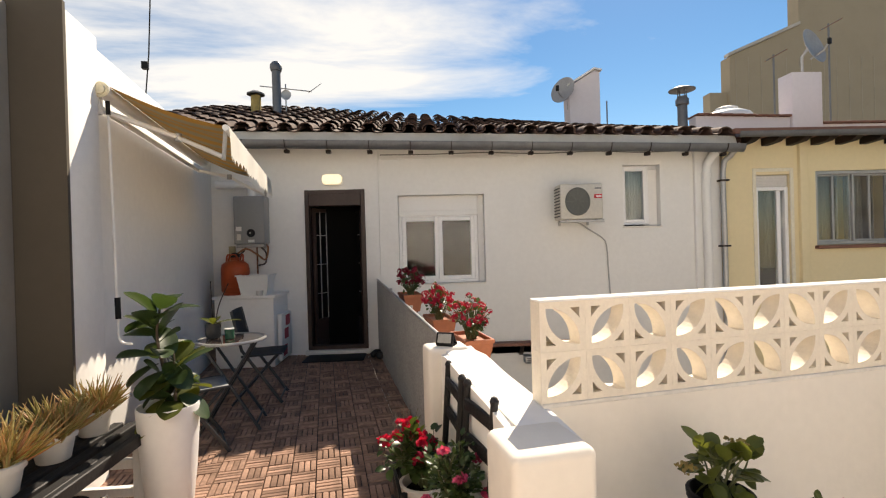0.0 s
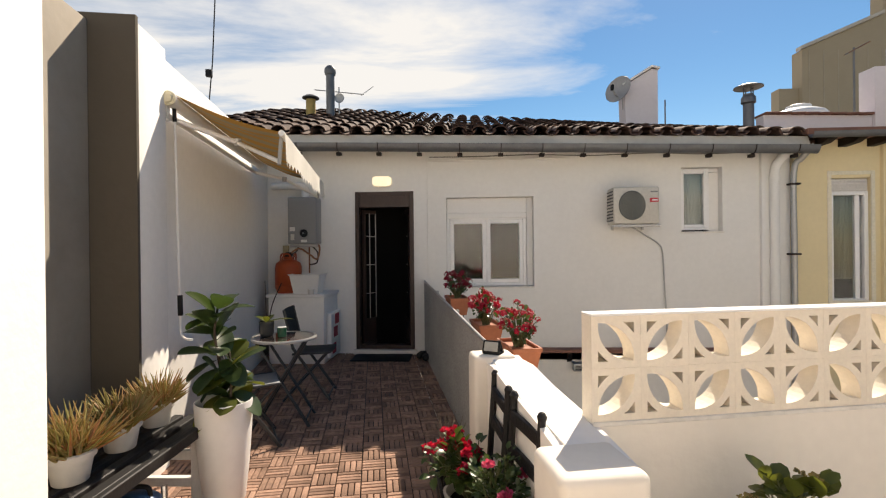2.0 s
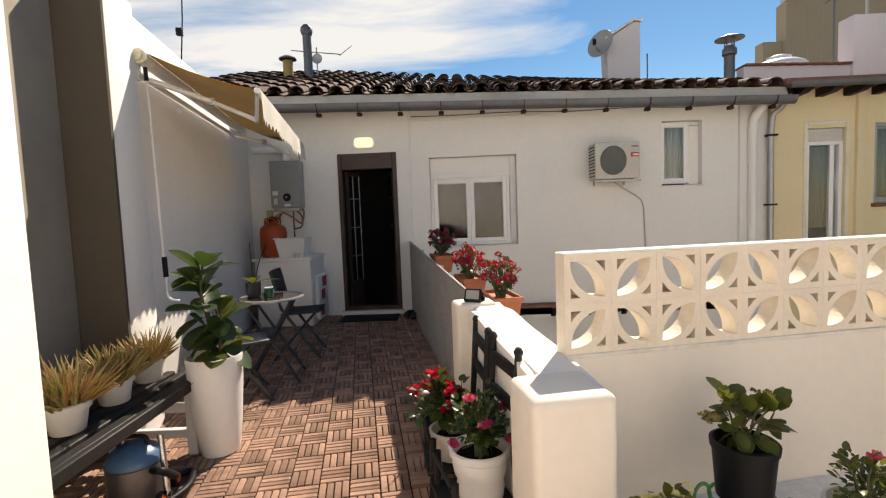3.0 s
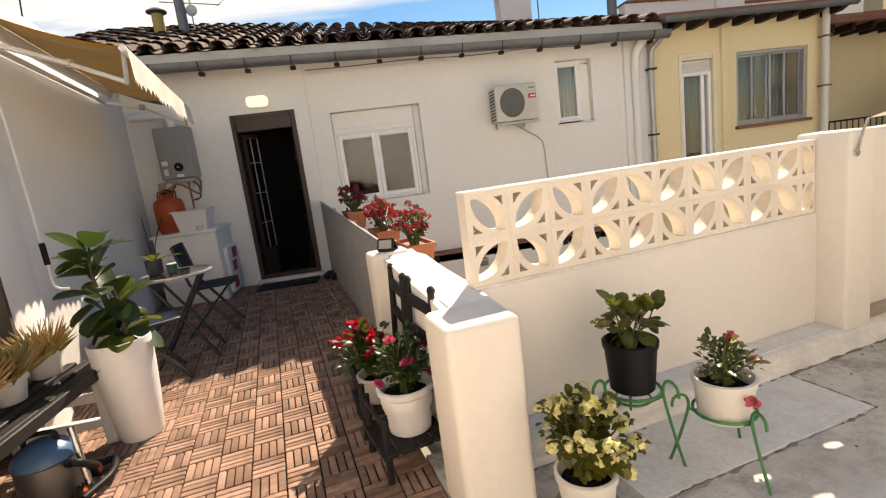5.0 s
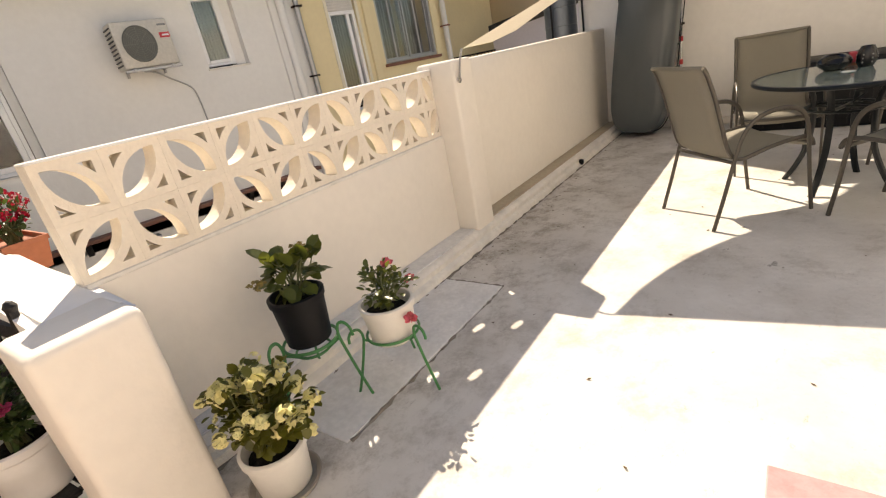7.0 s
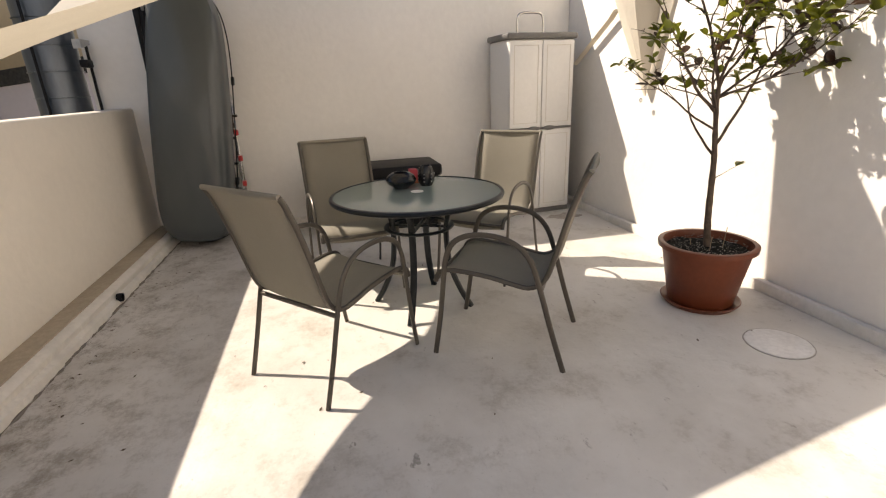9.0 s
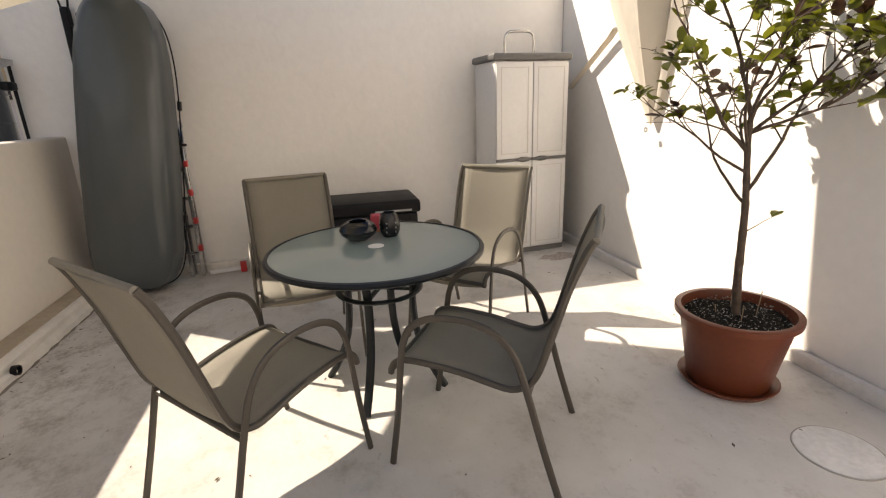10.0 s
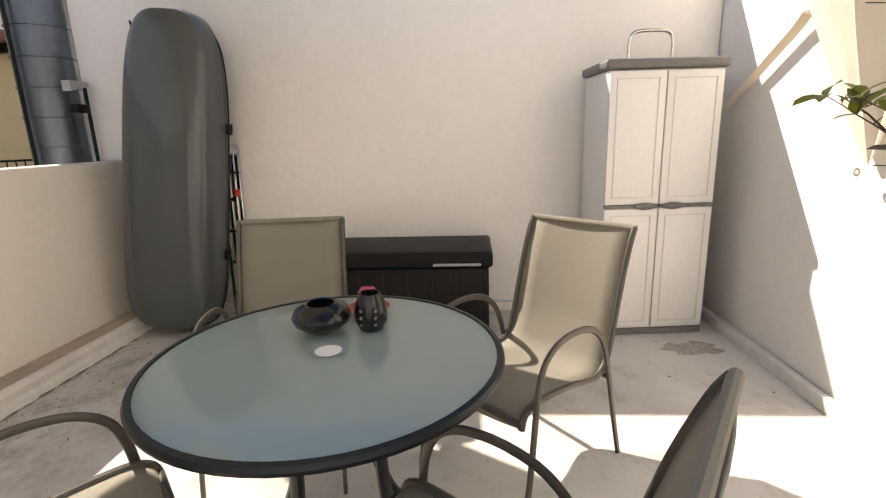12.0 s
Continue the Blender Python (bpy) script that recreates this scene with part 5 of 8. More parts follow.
def frosted():
    m = mat("frosted_table_glass", (0.62, 0.78, 0.76), 0.16, trans=0.0, grain=(300, 0.03), stain=(3, 0.05), bump=0.06, bump_scale=250, spec=0.6, dark=0.8)
    n, l = m.node_tree.nodes, m.node_tree.links
    tl = n.new("ShaderNodeBsdfTranslucent")
    tl.inputs["Color"].default_value = rgb((0.86, 0.97, 0.95))
    tr = n.new("ShaderNodeBsdfTransparent")
    tr.inputs["Color"].default_value = rgb((0.88, 0.97, 0.96))
    m1, m2 = n.new("ShaderNodeMixShader"), n.new("ShaderNodeMixShader")
    m1.inputs[0].default_value, m2.inputs[0].default_value = 0.35, 0.20
    l.new(n["Principled BSDF"].outputs[0], m1.inputs[1]); l.new(tl.outputs[0], m1.inputs[2])
    l.new(m1.outputs[0], m2.inputs[1]); l.new(tr.outputs[0], m2.inputs[2])
    rf = n.new("ShaderNodeBsdfRefraction")
    rf.inputs["Color"].default_value = rgb((0.90, 0.98, 0.97))
    rf.inputs["Roughness"].default_value, rf.inputs["IOR"].default_value = 0.26, 1.04
    m4 = n.new("ShaderNodeMixShader")
    m4.inputs[0].default_value = 0.28
    l.new(m2.outputs[0], m4.inputs[1]); l.new(rf.outputs[0], m4.inputs[2])
    gl = n.new("ShaderNodeBsdfGlossy")
    gl.inputs["Roughness"].default_value = 0.06
    fr = n.new("ShaderNodeFresnel")
    fr.inputs["IOR"].default_value = 1.5
    m3 = n.new("ShaderNodeMixShader")
    l.new(fr.outputs[0], m3.inputs[0])
    l.new(m4.outputs[0], m3.inputs[1]); l.new(gl.outputs[0], m3.inputs[2])
    l.new(m3.outputs[0], n["Material Output"].inputs["Surface"])
    return m


TC = (3.415, -2.10)
table = thing("garden_table", T(TC[0], TC[1], 0, 20), "round frosted glass garden table with dark metal legs", "table")
part("tabletop", lathe(bmesh.new(), [(0, 0.694), (0.475, 0.694), (0.475, 0.700), (0, 0.700)], 64), frosted(), table, "greenish frosted glass top")
part("rim", lathe(bmesh.new(), [(0.472, 0.680), (0.484, 0.677), (0.494, 0.683), (0.496, 0.693), (0.490, 0.703), (0.476, 0.705), (0.474, 0.700), (0.472, 0.690)], 64), TABLEMETAL, table, "dark metal rim")
for a in range(4):
    t = math.pi / 4 + a * math.pi / 2
    pr = smooth_path([(r * math.cos(t), r * math.sin(t), z) for r, z in ((0.30, 0.672), (0.21, 0.64), (0.17, 0.55), (0.16, 0.42), (0.18, 0.25), (0.24, 0.10), (0.30, 0.0))], 4)
    part("leg", tube(bmesh.new(), pr, 0.017, 8, wide=1.2), TABLEMETAL, table)
part("ring", tube(bmesh.new(), [(0.19 * math.cos(i * math.pi / 16), 0.19 * math.sin(i * math.pi / 16), 0.50) for i in range(33)], 0.009, 8, wide=1.8, cap=False), TABLEMETAL, table)
part("underframe", tube(bmesh.new(), [(0.42 * math.cos(i * math.pi / 16), 0.42 * math.sin(i * math.pi / 16), 0.682) for i in range(33)], 0.009, 8, cap=False), TABLEMETAL, table)
for a in range(2):
    t = math.pi / 4 + a * math.pi / 2
    part("crossbar", tube(bmesh.new(), [(0.47 * math.cos(t), 0.47 * math.sin(t), 0.684), (-0.47 * math.cos(t), -0.47 * math.sin(t), 0.684)], 0.009, 8), TABLEMETAL, table)
for a in range(2):
    t = math.pi / 4 + a * math.pi / 2
    part("brace", tube(bmesh.new(), [(0.185 * math.cos(t), 0.185 * math.sin(t), 0.50), (-0.185 * math.cos(t), -0.185 * math.sin(t), 0.50)], 0.008, 8, wide=1.8), TABLEMETAL, table)
part("scroll", tube(bmesh.new(), smooth_path([(-0.16, -0.02, 0.54), (-0.16, 0.03, 0.55), (-0.16, -0.03, 0.60), (-0.16, 0.03, 0.61)], 5), 0.006, 6), TABLEMETAL, table, "small bent metal scroll")
part("umbrella_ring", lathe(bmesh.new(), [(0, 0.7025), (0.036, 0.7025), (0.038, 0.7045), (0.0, 0.7055)], 24), WHITEPLASTIC, table, "white plug in the middle of the top", pose(-0.0, 0.0, 0))

bowl = thing("candle_bowl", T(3.575, -2.035, 0.7), "black glazed squat candle bowl on the glass table", "bowl")
BLACKGLAZE = mat("black_glaze", (0.012, 0.012, 0.013), 0.18, bump=0.02)
part("body", lathe(bmesh.new(), [(0, 0), (0.045, 0), (0.085, 0.03), (0.092, 0.05), (0.08, 0.075), (0.05, 0.092), (0.042, 0.09), (0.06, 0.07), (0.06, 0.03), (0, 0.02)], 32), BLACKGLAZE, bowl)
vase = thing("lantern", T(3.585, -2.19, 0.7), "black pierced ceramic lantern on the glass table", "lantern")
part("body", lathe(bmesh.new(), [(0, 0), (0.035, 0), (0.05, 0.03), (0.052, 0.06), (0.042, 0.1), (0.032, 0.12), (0.028, 0.118), (0.04, 0.08), (0.042, 0.03), (0, 0.01)], 28), BLACKGLAZE, vase)
for k in range(24):
    a, z = k * 0.9, 0.03 + 0.022 * (k // 7)
    part("hole", lathe(bmesh.new(), [(0, 0.0), (0.005, 0.0), (0.004, 0.002), (0, 0.002)], 8), mat("hole_grey", (0.2, 0.2, 0.2), 0.6), vase, "", pose(0.0515 * math.cos(a), 0.0515 * math.sin(a), z, 0, 90, math.degrees(a)))
dish = thing("saucer", T(3.735, -2.15, 0.7), "small terracotta saucer on the glass table", "saucer")
part("body", lathe(bmesh.new(), [(0, 0), (0.06, 0), (0.075, 0.022), (0.07, 0.022), (0.057, 0.006), (0, 0.005)], 28), TERRACOTTA, dish)
cup = thing("candle_packet", T(3.755, -2.14, 0.706), "red paper packet lying in the terracotta saucer", "packet")
part("body", new_box(-0.035, 0.035, -0.025, 0.025, 0.0, 0.07, 0.006, 2), mat("red_paper", (0.42, 0.05, 0.07), 0.6), cup)

# ---- along the end wall ----
rb = thing("roof_box", T(5.29, -0.43, 0.034, 0, 6.2, 4) @ pose(0, 0, 0), "dark grey car roof box standing upright against the end wall", "roof box")
BOXGREY = mat("dark_grey_abs", (0.066, 0.077, 0.082), 0.32, grain=(10, 0.06), stain=(1.3, 0.2), bump=0.03, coat=0.3, dark=0.7, stretch=(1, 1, 0.35))


def roof_shell(depth0, depth1, w, h, flare):
    """Long rounded shell: outline in (v, z), domed towards -u."""
    bm = bmesh.new()
    out = []
    n = 56
    for i in range(n):
        t = 2 * math.pi * i / n
        cx, cz = math.cos(t), math.sin(t)
        ex = math.copysign(abs(cx) ** 0.55, cx)
        ez = math.copysign(abs(cz) ** (0.30 if cz < 0 else 0.42), cz)
        out.append((0.5 * w * ex * (1.0 - 0.10 * max(0, ez)), h * 0.5 * (1 + ez)))
    rings = []
    for d, k in ((depth0, 1.0), (depth0 - (depth0 - depth1) * 0.55, 0.985), (depth0 - (depth0 - depth1) * 0.85, 0.93), (depth1 + 0.012, 0.82), (depth1, 0.62)):
        rings.append([bm.verts.new((d - 0.03 * math.sin(z / h * math.pi) * (1 - k) * 3, y * k, h * 0.5 + (z - h * 0.5) * (1 - (1 - k) * 0.35))) for y, z in out])
    for a, b in zip(rings, rings[1:]):
        for i in range(n):
            bm.faces.new((a[i], a[(i + 1) % n], b[(i + 1) % n], b[i]))
    bm.faces.new(rings[0][::-1])
    bm.faces.new(rings[-1])
    return bm


part("lid", roof_shell(0.0, -0.22, 0.61, 2.09, 0), BOXGREY, rb)
part("base_shell", roof_shell(0.10, 0.004, 0.57, 2.04, 0), mat("mid_grey_abs", (0.055, 0.06, 0.06), 0.4, bump=0.03), rb, "darker base shell")
part("seam", tube(bmesh.new(), [(0.002, 0.325 * math.copysign(abs(math.cos(t)) ** 0.55, math.cos(t)) * (1 - 0.1 * max(0, math.sin(t))), 1.025 * (1 + math.copysign(abs(math.sin(t)) ** (0.3 if math.sin(t) < 0 else 0.42), math.sin(t)))) for t in [2 * math.pi * i / 56 for i in range(57)]], 0.005, 6, cap=False), BLACKPLASTIC, rb)
for z in (0.5, 1.35):
    part("latch", new_box(-0.03, 0.03, -0.335, -0.315, z, z + 0.07, 0.006, 2), BLACKPLASTIC, rb)
strap = thing("strap_bundle", T(5.60, -0.22, 1.86), "black strap bundle hanging at the wall corner", "strap")
part("body", new_box(-0.03, 0.03, -0.03, 0.03, -0.5, 0.22, 0.02, 3), BLACKPLASTIC, strap)
part("hook", tube(bmesh.new(), [(0, -0.02, 0.2), (0, -0.03, 0.27)], 0.008, 6), BLACKPLASTIC, strap)
part("hook", tube(bmesh.new(), [(0, 0.02, 0.2), (0, 0.03, 0.26)], 0.008, 6), BLACKPLASTIC, strap)

ladder = thing("folding_ladder", T(5.54, -0.80, 0.0, 0, 0, 2), "folded aluminium ladder with red joints against the wall", "ladder")
for dx, dy in ((-0.06, -0.025), (-0.06, 0.06), (0.02, -0.02), (0.02, 0.055)):
    part("stile", new_box(dx - 0.012, dx + 0.012, dy - 0.014, dy + 0.014, 0.0, 1.24 - 0.03 * dx, 0.004, 1), STEEL, ladder)
for k in range(5):
    z = 0.2 + 0.23 * k
    part("rung", tube(bmesh.new(), [(-0.06, -0.02, z), (-0.06, 0.06, z)], 0.013, 8), STEEL, ladder)
    if k < 4:
        part("joint", new_box(-0.085, -0.045, -0.055, -0.022, z + 0.02, z + 0.07, 0.006, 2), mat("red_plastic", (0.5, 0.03, 0.03), 0.4), ladder, "red plastic joint")
part("hinge", new_box(-0.09, 0.05, -0.04, 0.07, 1.2, 1.27, 0.02, 2), ALU, ladder)
part("peg", tube(bmesh.new(), [(-0.07, -0.07, 1.08), (-0.07, 0.02, 1.08)], 0.011, 8), DARKWOOD, ladder)

chest = thing("storage_box", T(5.33, -2.06, 0.0), "black plastic garden storage box with a shut lid", "storage box")
part("body", new_box(-0.24, 0.24, -0.55, 0.55, 0.0, 0.475, 0.015, 2), BLACKPLASTIC, chest)
part("lid", new_box(-0.265, 0.265, -0.575, 0.575, 0.478, 0.585, 0.025, 3), BLACKPLASTIC, chest)
part("handle_slot", new_box(-0.268, -0.262, -0.50, -0.20, 0.495, 0.512, 0.003, 1), mat("pale_edge", (0.35, 0.35, 0.35), 0.4), chest, "pale worn slot")
for k in range(7):
    part("groove", new_box(-0.244, -0.239, -0.5 + 0.155 * k, -0.49 + 0.155 * k, 0.03, 0.45), mat("black_groove", (0.006, 0.006, 0.006), 0.5), chest)

cab = thing("storage_cabinet", T(5.36, -3.62, 0.0, 5), "tall white plastic cabinet with grey top and handles", "cabinet")
GREYPL = mat("mid_grey_plastic", (0.16, 0.155, 0.15), 0.45, bump=0.03)
part("body", new_box(-0.20, 0.22, -0.335, 0.335, 0.03, 1.63, 0.012, 2), WHITEPLASTIC, cab)
part("plinth", new_box(-0.21, 0.22, -0.34, 0.34, 0.0, 0.045, 0.006, 1), GREYPL, cab, "grey plinth")
part("top", new_box(-0.235, 0.235, -0.36, 0.36, 1.63, 1.685, 0.018, 3), GREYPL, cab, "grey top")
for s, (a, b) in enumerate(((-0.332, -0.003), (0.003, 0.332))):
    for z0, z1 in ((0.055, 0.825), (0.85, 1.62)):
        d = part("door", new_box(-0.222, -0.2, a, b, z0, z1, 0.008, 2), WHITEPLASTIC, cab)
        part("inset_panel", frame_bars(bmesh.new(), 0.0, b - a - 0.08, z0 + 0.04, z1 - 0.04, 0.007, -0.002, 0.004, 0.001), OFFWHITE, d, "", pose(-0.2235, b - 0.04, 0, 0, 0, -90))
    part("rail", new_box(-0.2215, -0.2, a, b, 0.828, 0.848, 0.002, 1), GREYPL, cab)
    part("handle", lathe(bmesh.new(), [(0, -0.07), (0.012, -0.06), (0.022, -0.02), (0.02, 0.02), (0.012, 0.06), (0, 0.07)], 14), GREYPL, cab, "grey moulded handle", pose(-0.232, 0.085 * (1 if s else -1), 0.84, 90, 0, 0) @ Matrix.Diagonal((0.7, 1, 1, 1)))
rack = thing("chrome_rack", T(5.40, -3.62, 1.685), "bent chrome tube handle standing on the white cabinet", "rack")
part("tube", tube(bmesh.new(), smooth_path([(0, 0.13, 0.0), (0, 0.13, 0.13), (0, 0.10, 0.185), (0, 0.0, 0.195), (0, -0.10, 0.185), (0, -0.13, 0.13), (0, -0.13, 0.0)]), 0.011, 10), STEEL, rack)
paint = mat("flaked_paint", (0.42, 0.37, 0.33), 0.9, stain=(12, 0.3), grain=(60, 0.3), bump=0.6)
rg = random.Random(8)
bm = bmesh.new()
prism(bm, [(4.93 + 0.12 * math.cos(t) * rg.uniform(0.5, 1.1), -3.82 + 0.2 * math.sin(t) * rg.uniform(0.6, 1.1)) for t in [2 * math.pi * k / 22 for k in range(22)]], 0.0035, "z", 0.0)
solid("flaked_patch", bm, paint, MT, "patch of flaking paint on the floor by the cabinet", "floor patch", kind="thing")
cover = thing("drain_cover", T(2.41, -3.69, 0.0), "pale painted-over round drain cover in the floor", "drain cover")
part("lid", lathe(bmesh.new(), [(0, 0.001), (0.142, 0.001), (0.145, 0.0035), (0.0, 0.004)], 36), SLAB, cover)
part("rim", tube(bmesh.new(), [(0.15 * math.cos(i * math.pi / 20), 0.15 * math.sin(i * math.pi / 20), 0.0) for i in range(41)], 0.0025, 5, cap=False), mat("dusty_joint", (0.40, 0.37, 0.33), 0.95), cover, "dusty grey rim")
br = thing("dustpan_brush", T(5.47, -1.0, 0.0, 10), "white brush with a red end lying on the floor", "brush")
part("head", new_box(-0.02, 0.02, -0.12, 0.12, 0.02, 0.05, 0.008, 2), WHITEPLASTIC, br)
part("grip", new_box(-0.03, 0.03, -0.17, -0.12, 0.0, 0.09, 0.01, 2), mat("red_plastic", (0.5, 0.03, 0.03), 0.4), br, "red grip")
dr = thing("drain_spout", T(4.03, -0.20, 0.045), "short dark drain hole in the kerb", "drain")
part("pipe", lathe(bmesh.new(), [(0.0, 0.0), (0.022, 0.0), (0.022, 0.03), (0.028, 0.03), (0.028, 0.0)], 14), BLACKPLASTIC, dr, "", pose(0, 0.01, 0, 90))

# ---- lemon tree in its pot ----
tree = thing("potted_tree", T(2.935, -3.675, 0.0), "young lemon tree with sparse leaves in a brown pot", "tree")
part("saucer", lathe(bmesh.new(), [(0, 0), (0.19, 0), (0.215, 0.03), (0.208, 0.032), (0.18, 0.012), (0, 0.01)], 36), BROWNPOT, tree)
pot(tree, 0.238, 0.17, 0.36, BROWNPOT, 0.02, z=0.012)
rng = random.Random(21)
bm = bmesh.new()
for _ in range(420):
    a_, r_ = rng.uniform(0, 6.283), 0.215 * math.sqrt(rng.random())
    q_ = Vector((r_ * math.cos(a_), r_ * math.sin(a_), 0.340 + rng.uniform(0, 0.012)))
    s_ = rng.uniform(0.003, 0.008)
    vs_ = [bm.verts.new(q_ + Vector((rng.uniform(-s_, s_), rng.uniform(-s_, s_), rng.uniform(0, s_)))) for _k in range(4)]
    for f_ in ((0, 1, 2), (0, 2, 3), (0, 3, 1), (1, 3, 2)):
        bm.faces.new([vs_[i] for i in f_])
part("gravel", bm, mat("pale_grit", (0.30, 0.28, 0.25), 0.9, per_island=0.7), tree, "pale grit strewn on the soil")["kind"] = "stuff"
bt = bmesh.new()
trunk = smooth_path([(0.0, 0.0, 0.33), (0.012, 0.008, 0.5), (0.008, 0.02, 0.66), (0.018, 0.018, 0.82), (0.022, 0.03, 0.96), (0.04, 0.03, 1.10), (0.055, 0.02, 1.22)], 5)
tube(bt, trunk, [0.019 - 0.009 * i / len(trunk) + (0.0018 if i % 4 == 0 else 0.0) for i in range(len(trunk))], 10)
part("trunk", bt, BARK, tree)
leaf_cells = {"light": bmesh.new(), "dark": bmesh.new()}


def twig_leaves(p, d, count, dark):
    for _ in range(count):
        s_ = rng.uniform(0.6, 1.3)
        leaf(leaf_cells["dark" if dark else "light"], p, d * 0.6 + rand_dir(rng, -0.5, 0.9), Vector((0, 0, 1)) + rand_dir(rng) * 0.6, 0.064 * s_, 0.038 * s_, rng.uniform(-0.1, 0.5))


def limb(p, d, length, r, level, bb, lift=0.06, leafy=0.5):
    """A crooked limb that carries twigs, spurs and leaves."""
    d = Vector(d).normalized()
    steps = max(4, int(length / 0.06))
    pts = [Vector(p)]
    for k in range(steps):
        d = (d + rand_dir(rng, -0.7, 0.7) * (0.20 if level == 1 else 0.30) + Vector((0, 0, lift))).normalized()
        pts.append(pts[-1] + d * length / steps)
        t = (k + 1) / steps
        if level < 3 and k > 0 and rng.random() < (0.52 if level == 1 else 0.42):
            out = (d * 0.7 + rand_dir(rng, -0.25, 0.75)).normalized()
            limb(pts[-1], out, length * rng.uniform(0.26, 0.52) * (1.1 - 0.4 * t), r * 0.5 * (1 - 0.4 * t), level + 1, bb, 0.03, leafy)
        if t > 0.25 and rng.random() < leafy * (0.35 + 0.65 * t):
            twig_leaves(pts[-1], d, rng.choice((2, 2, 3, 4)), rng.random() < 0.2)
        elif rng.random() < 0.3:
            q = pts[-1] + (rand_dir(rng, -0.2, 0.9)) * 0.022
            tube(bb, [pts[-1], q], [0.0022, 0.0008], 4)
    tube(bb, pts, [max(0.0012, r * (1 - 0.78 * i / steps)) for i in range(steps + 1)], 6)


for z_, way, lng, r_, lf in ((0.86, (0.55, 0.40, 0.75), 0.62, 0.0075, 0.25), (0.90, (-0.62, -0.30, 0.80), 0.85, 0.0085, 0.6),
                             (0.98, (0.15, 0.85, 0.55), 0.62, 0.0070, 0.22), (1.04, (0.75, -0.20, 0.65), 0.60, 0.0075, 0.45),
                             (1.06, (0.35, 0.62, 1.00), 0.80, 0.0095, 0.5), (1.10, (-0.45, 0.55, 0.85), 0.66, 0.0075, 0.45),
                             (1.14, (-0.70, -0.55, 0.55), 0.78, 0.0080, 0.7), (1.16, (-0.10, -0.75, 0.75), 0.72, 0.0080, 0.75),
                             (1.20, (0.45, -0.55, 1.00), 0.75, 0.0085, 0.7), (1.22, (0.05, 0.10, 1.00), 0.85, 0.0100, 0.75),
                             (1.20, (-0.35, -0.05, 1.0), 0.80, 0.0085, 0.75)):
    q_ = min(trunk, key=lambda w: abs(w.z - z_))
    bb_ = bmesh.new()
    limb(q_, way, lng, r_, 1, bb_, 0.05, lf)
    part("branch", bb_, BARK, tree)
bb_ = bmesh.new()
limb((0.015, 0.02, 0.72), (0.1, -0.6, 0.5), 0.15, 0.003, 3, bb_, 0.05, 0.9)
part("branch", bb_, BARK, tree)
part("leaves", leaf_cells["light"], LEAF_TREE, tree, "small glossy green leaves")["kind"] = "stuff"
part("leaves", leaf_cells["dark"], LEAF_BRONZE, tree, "young bronze leaves")["kind"] = "stuff"
for k in range(4):
    a = 1.0 + k * 1.6
    part("shoot", tube(bmesh.new(), [(0.08 * math.cos(a), 0.08 * math.sin(a), 0.33), (0.09 * math.cos(a), 0.09 * math.sin(a), 0.33 + 0.05 + 0.04 * k)], 0.002, 5), mat("dry_shoot", (0.30, 0.22, 0.14), 0.8), tree)

# ---- shade sails ----
SAIL = cloth("cream_shade_cloth", (0.78, 0.73, 0.64), (0.55, 0.48, 0.36), 0.35)
ROPE = mat("grey_rope", (0.42, 0.40, 0.37), 0.8)


def sail(name, corners, label, sag=0.22, inset=0.03, m=MT):
    s = thing(name, m, label, "shade sail")
    a, b, c = [Vector(q) for q in corners]
    bm = bmesh.new()
    n = 14
    cen = (a + b + c) / 3
    vs = {}
    for i in range(n + 1):
        for j in range(n + 1 - i):
            w = (i / n, j / n, 1 - i / n - j / n)
            p = a * w[0] + b * w[1] + c * w[2]
            e1, e2, e3 = 4 * w[0] * w[1] * (1 - w[2]), 4 * w[1] * w[2] * (1 - w[0]), 4 * w[2] * w[0] * (1 - w[1])
            p = p.lerp(cen, max(0.02 * e1, inset * e2, 0.15 * e3))
            p.z -= sag * 27 * w[0] * w[1] * w[2] * 0.5 + 0.48 * e3 * w[0] ** 2
            vs[i, j] = bm.verts.new(p)
    for i in range(n):
        for j in range(n - i):
            bm.faces.new((vs[i, j], vs[i + 1, j], vs[i, j + 1]))
            if j < n - i - 1:
                bm.faces.new((vs[i + 1, j], vs[i + 1, j + 1], vs[i, j + 1]))
    part("cloth", bm, SAIL, s)
    return s


sl1 = sail("shade_sail", ((2.22, -0.18, 1.25), (3.68, -3.39, 2.46), (5.52, -0.30, 2.46)), "cream triangular shade sail stretched above the terrace")
part("rope", tube(bmesh.new(), [(2.22, -0.18, 1.25), (2.19, -0.178, 1.20), (2.16, -0.172, 1.09)], 0.007, 6), ROPE, sl1)
part("ring", lathe(bmesh.new(), [(0.012, -0.004), (0.02, -0.004), (0.02, 0.004), (0.012, 0.004), (0.012, -0.004)], 14), STEEL, sl1, "", pose(2.155, -0.17, 1.08, 90))
part("rope", tube(bmesh.new(), [(3.68, -3.39, 2.46), (3.95, -4.152, 2.75)], 0.006, 6), ROPE, sl1)
part("rope", tube(bmesh.new(), [(5.52, -0.30, 2.46), (5.66, -0.28, 2.39)], 0.006, 6), ROPE, sl1)

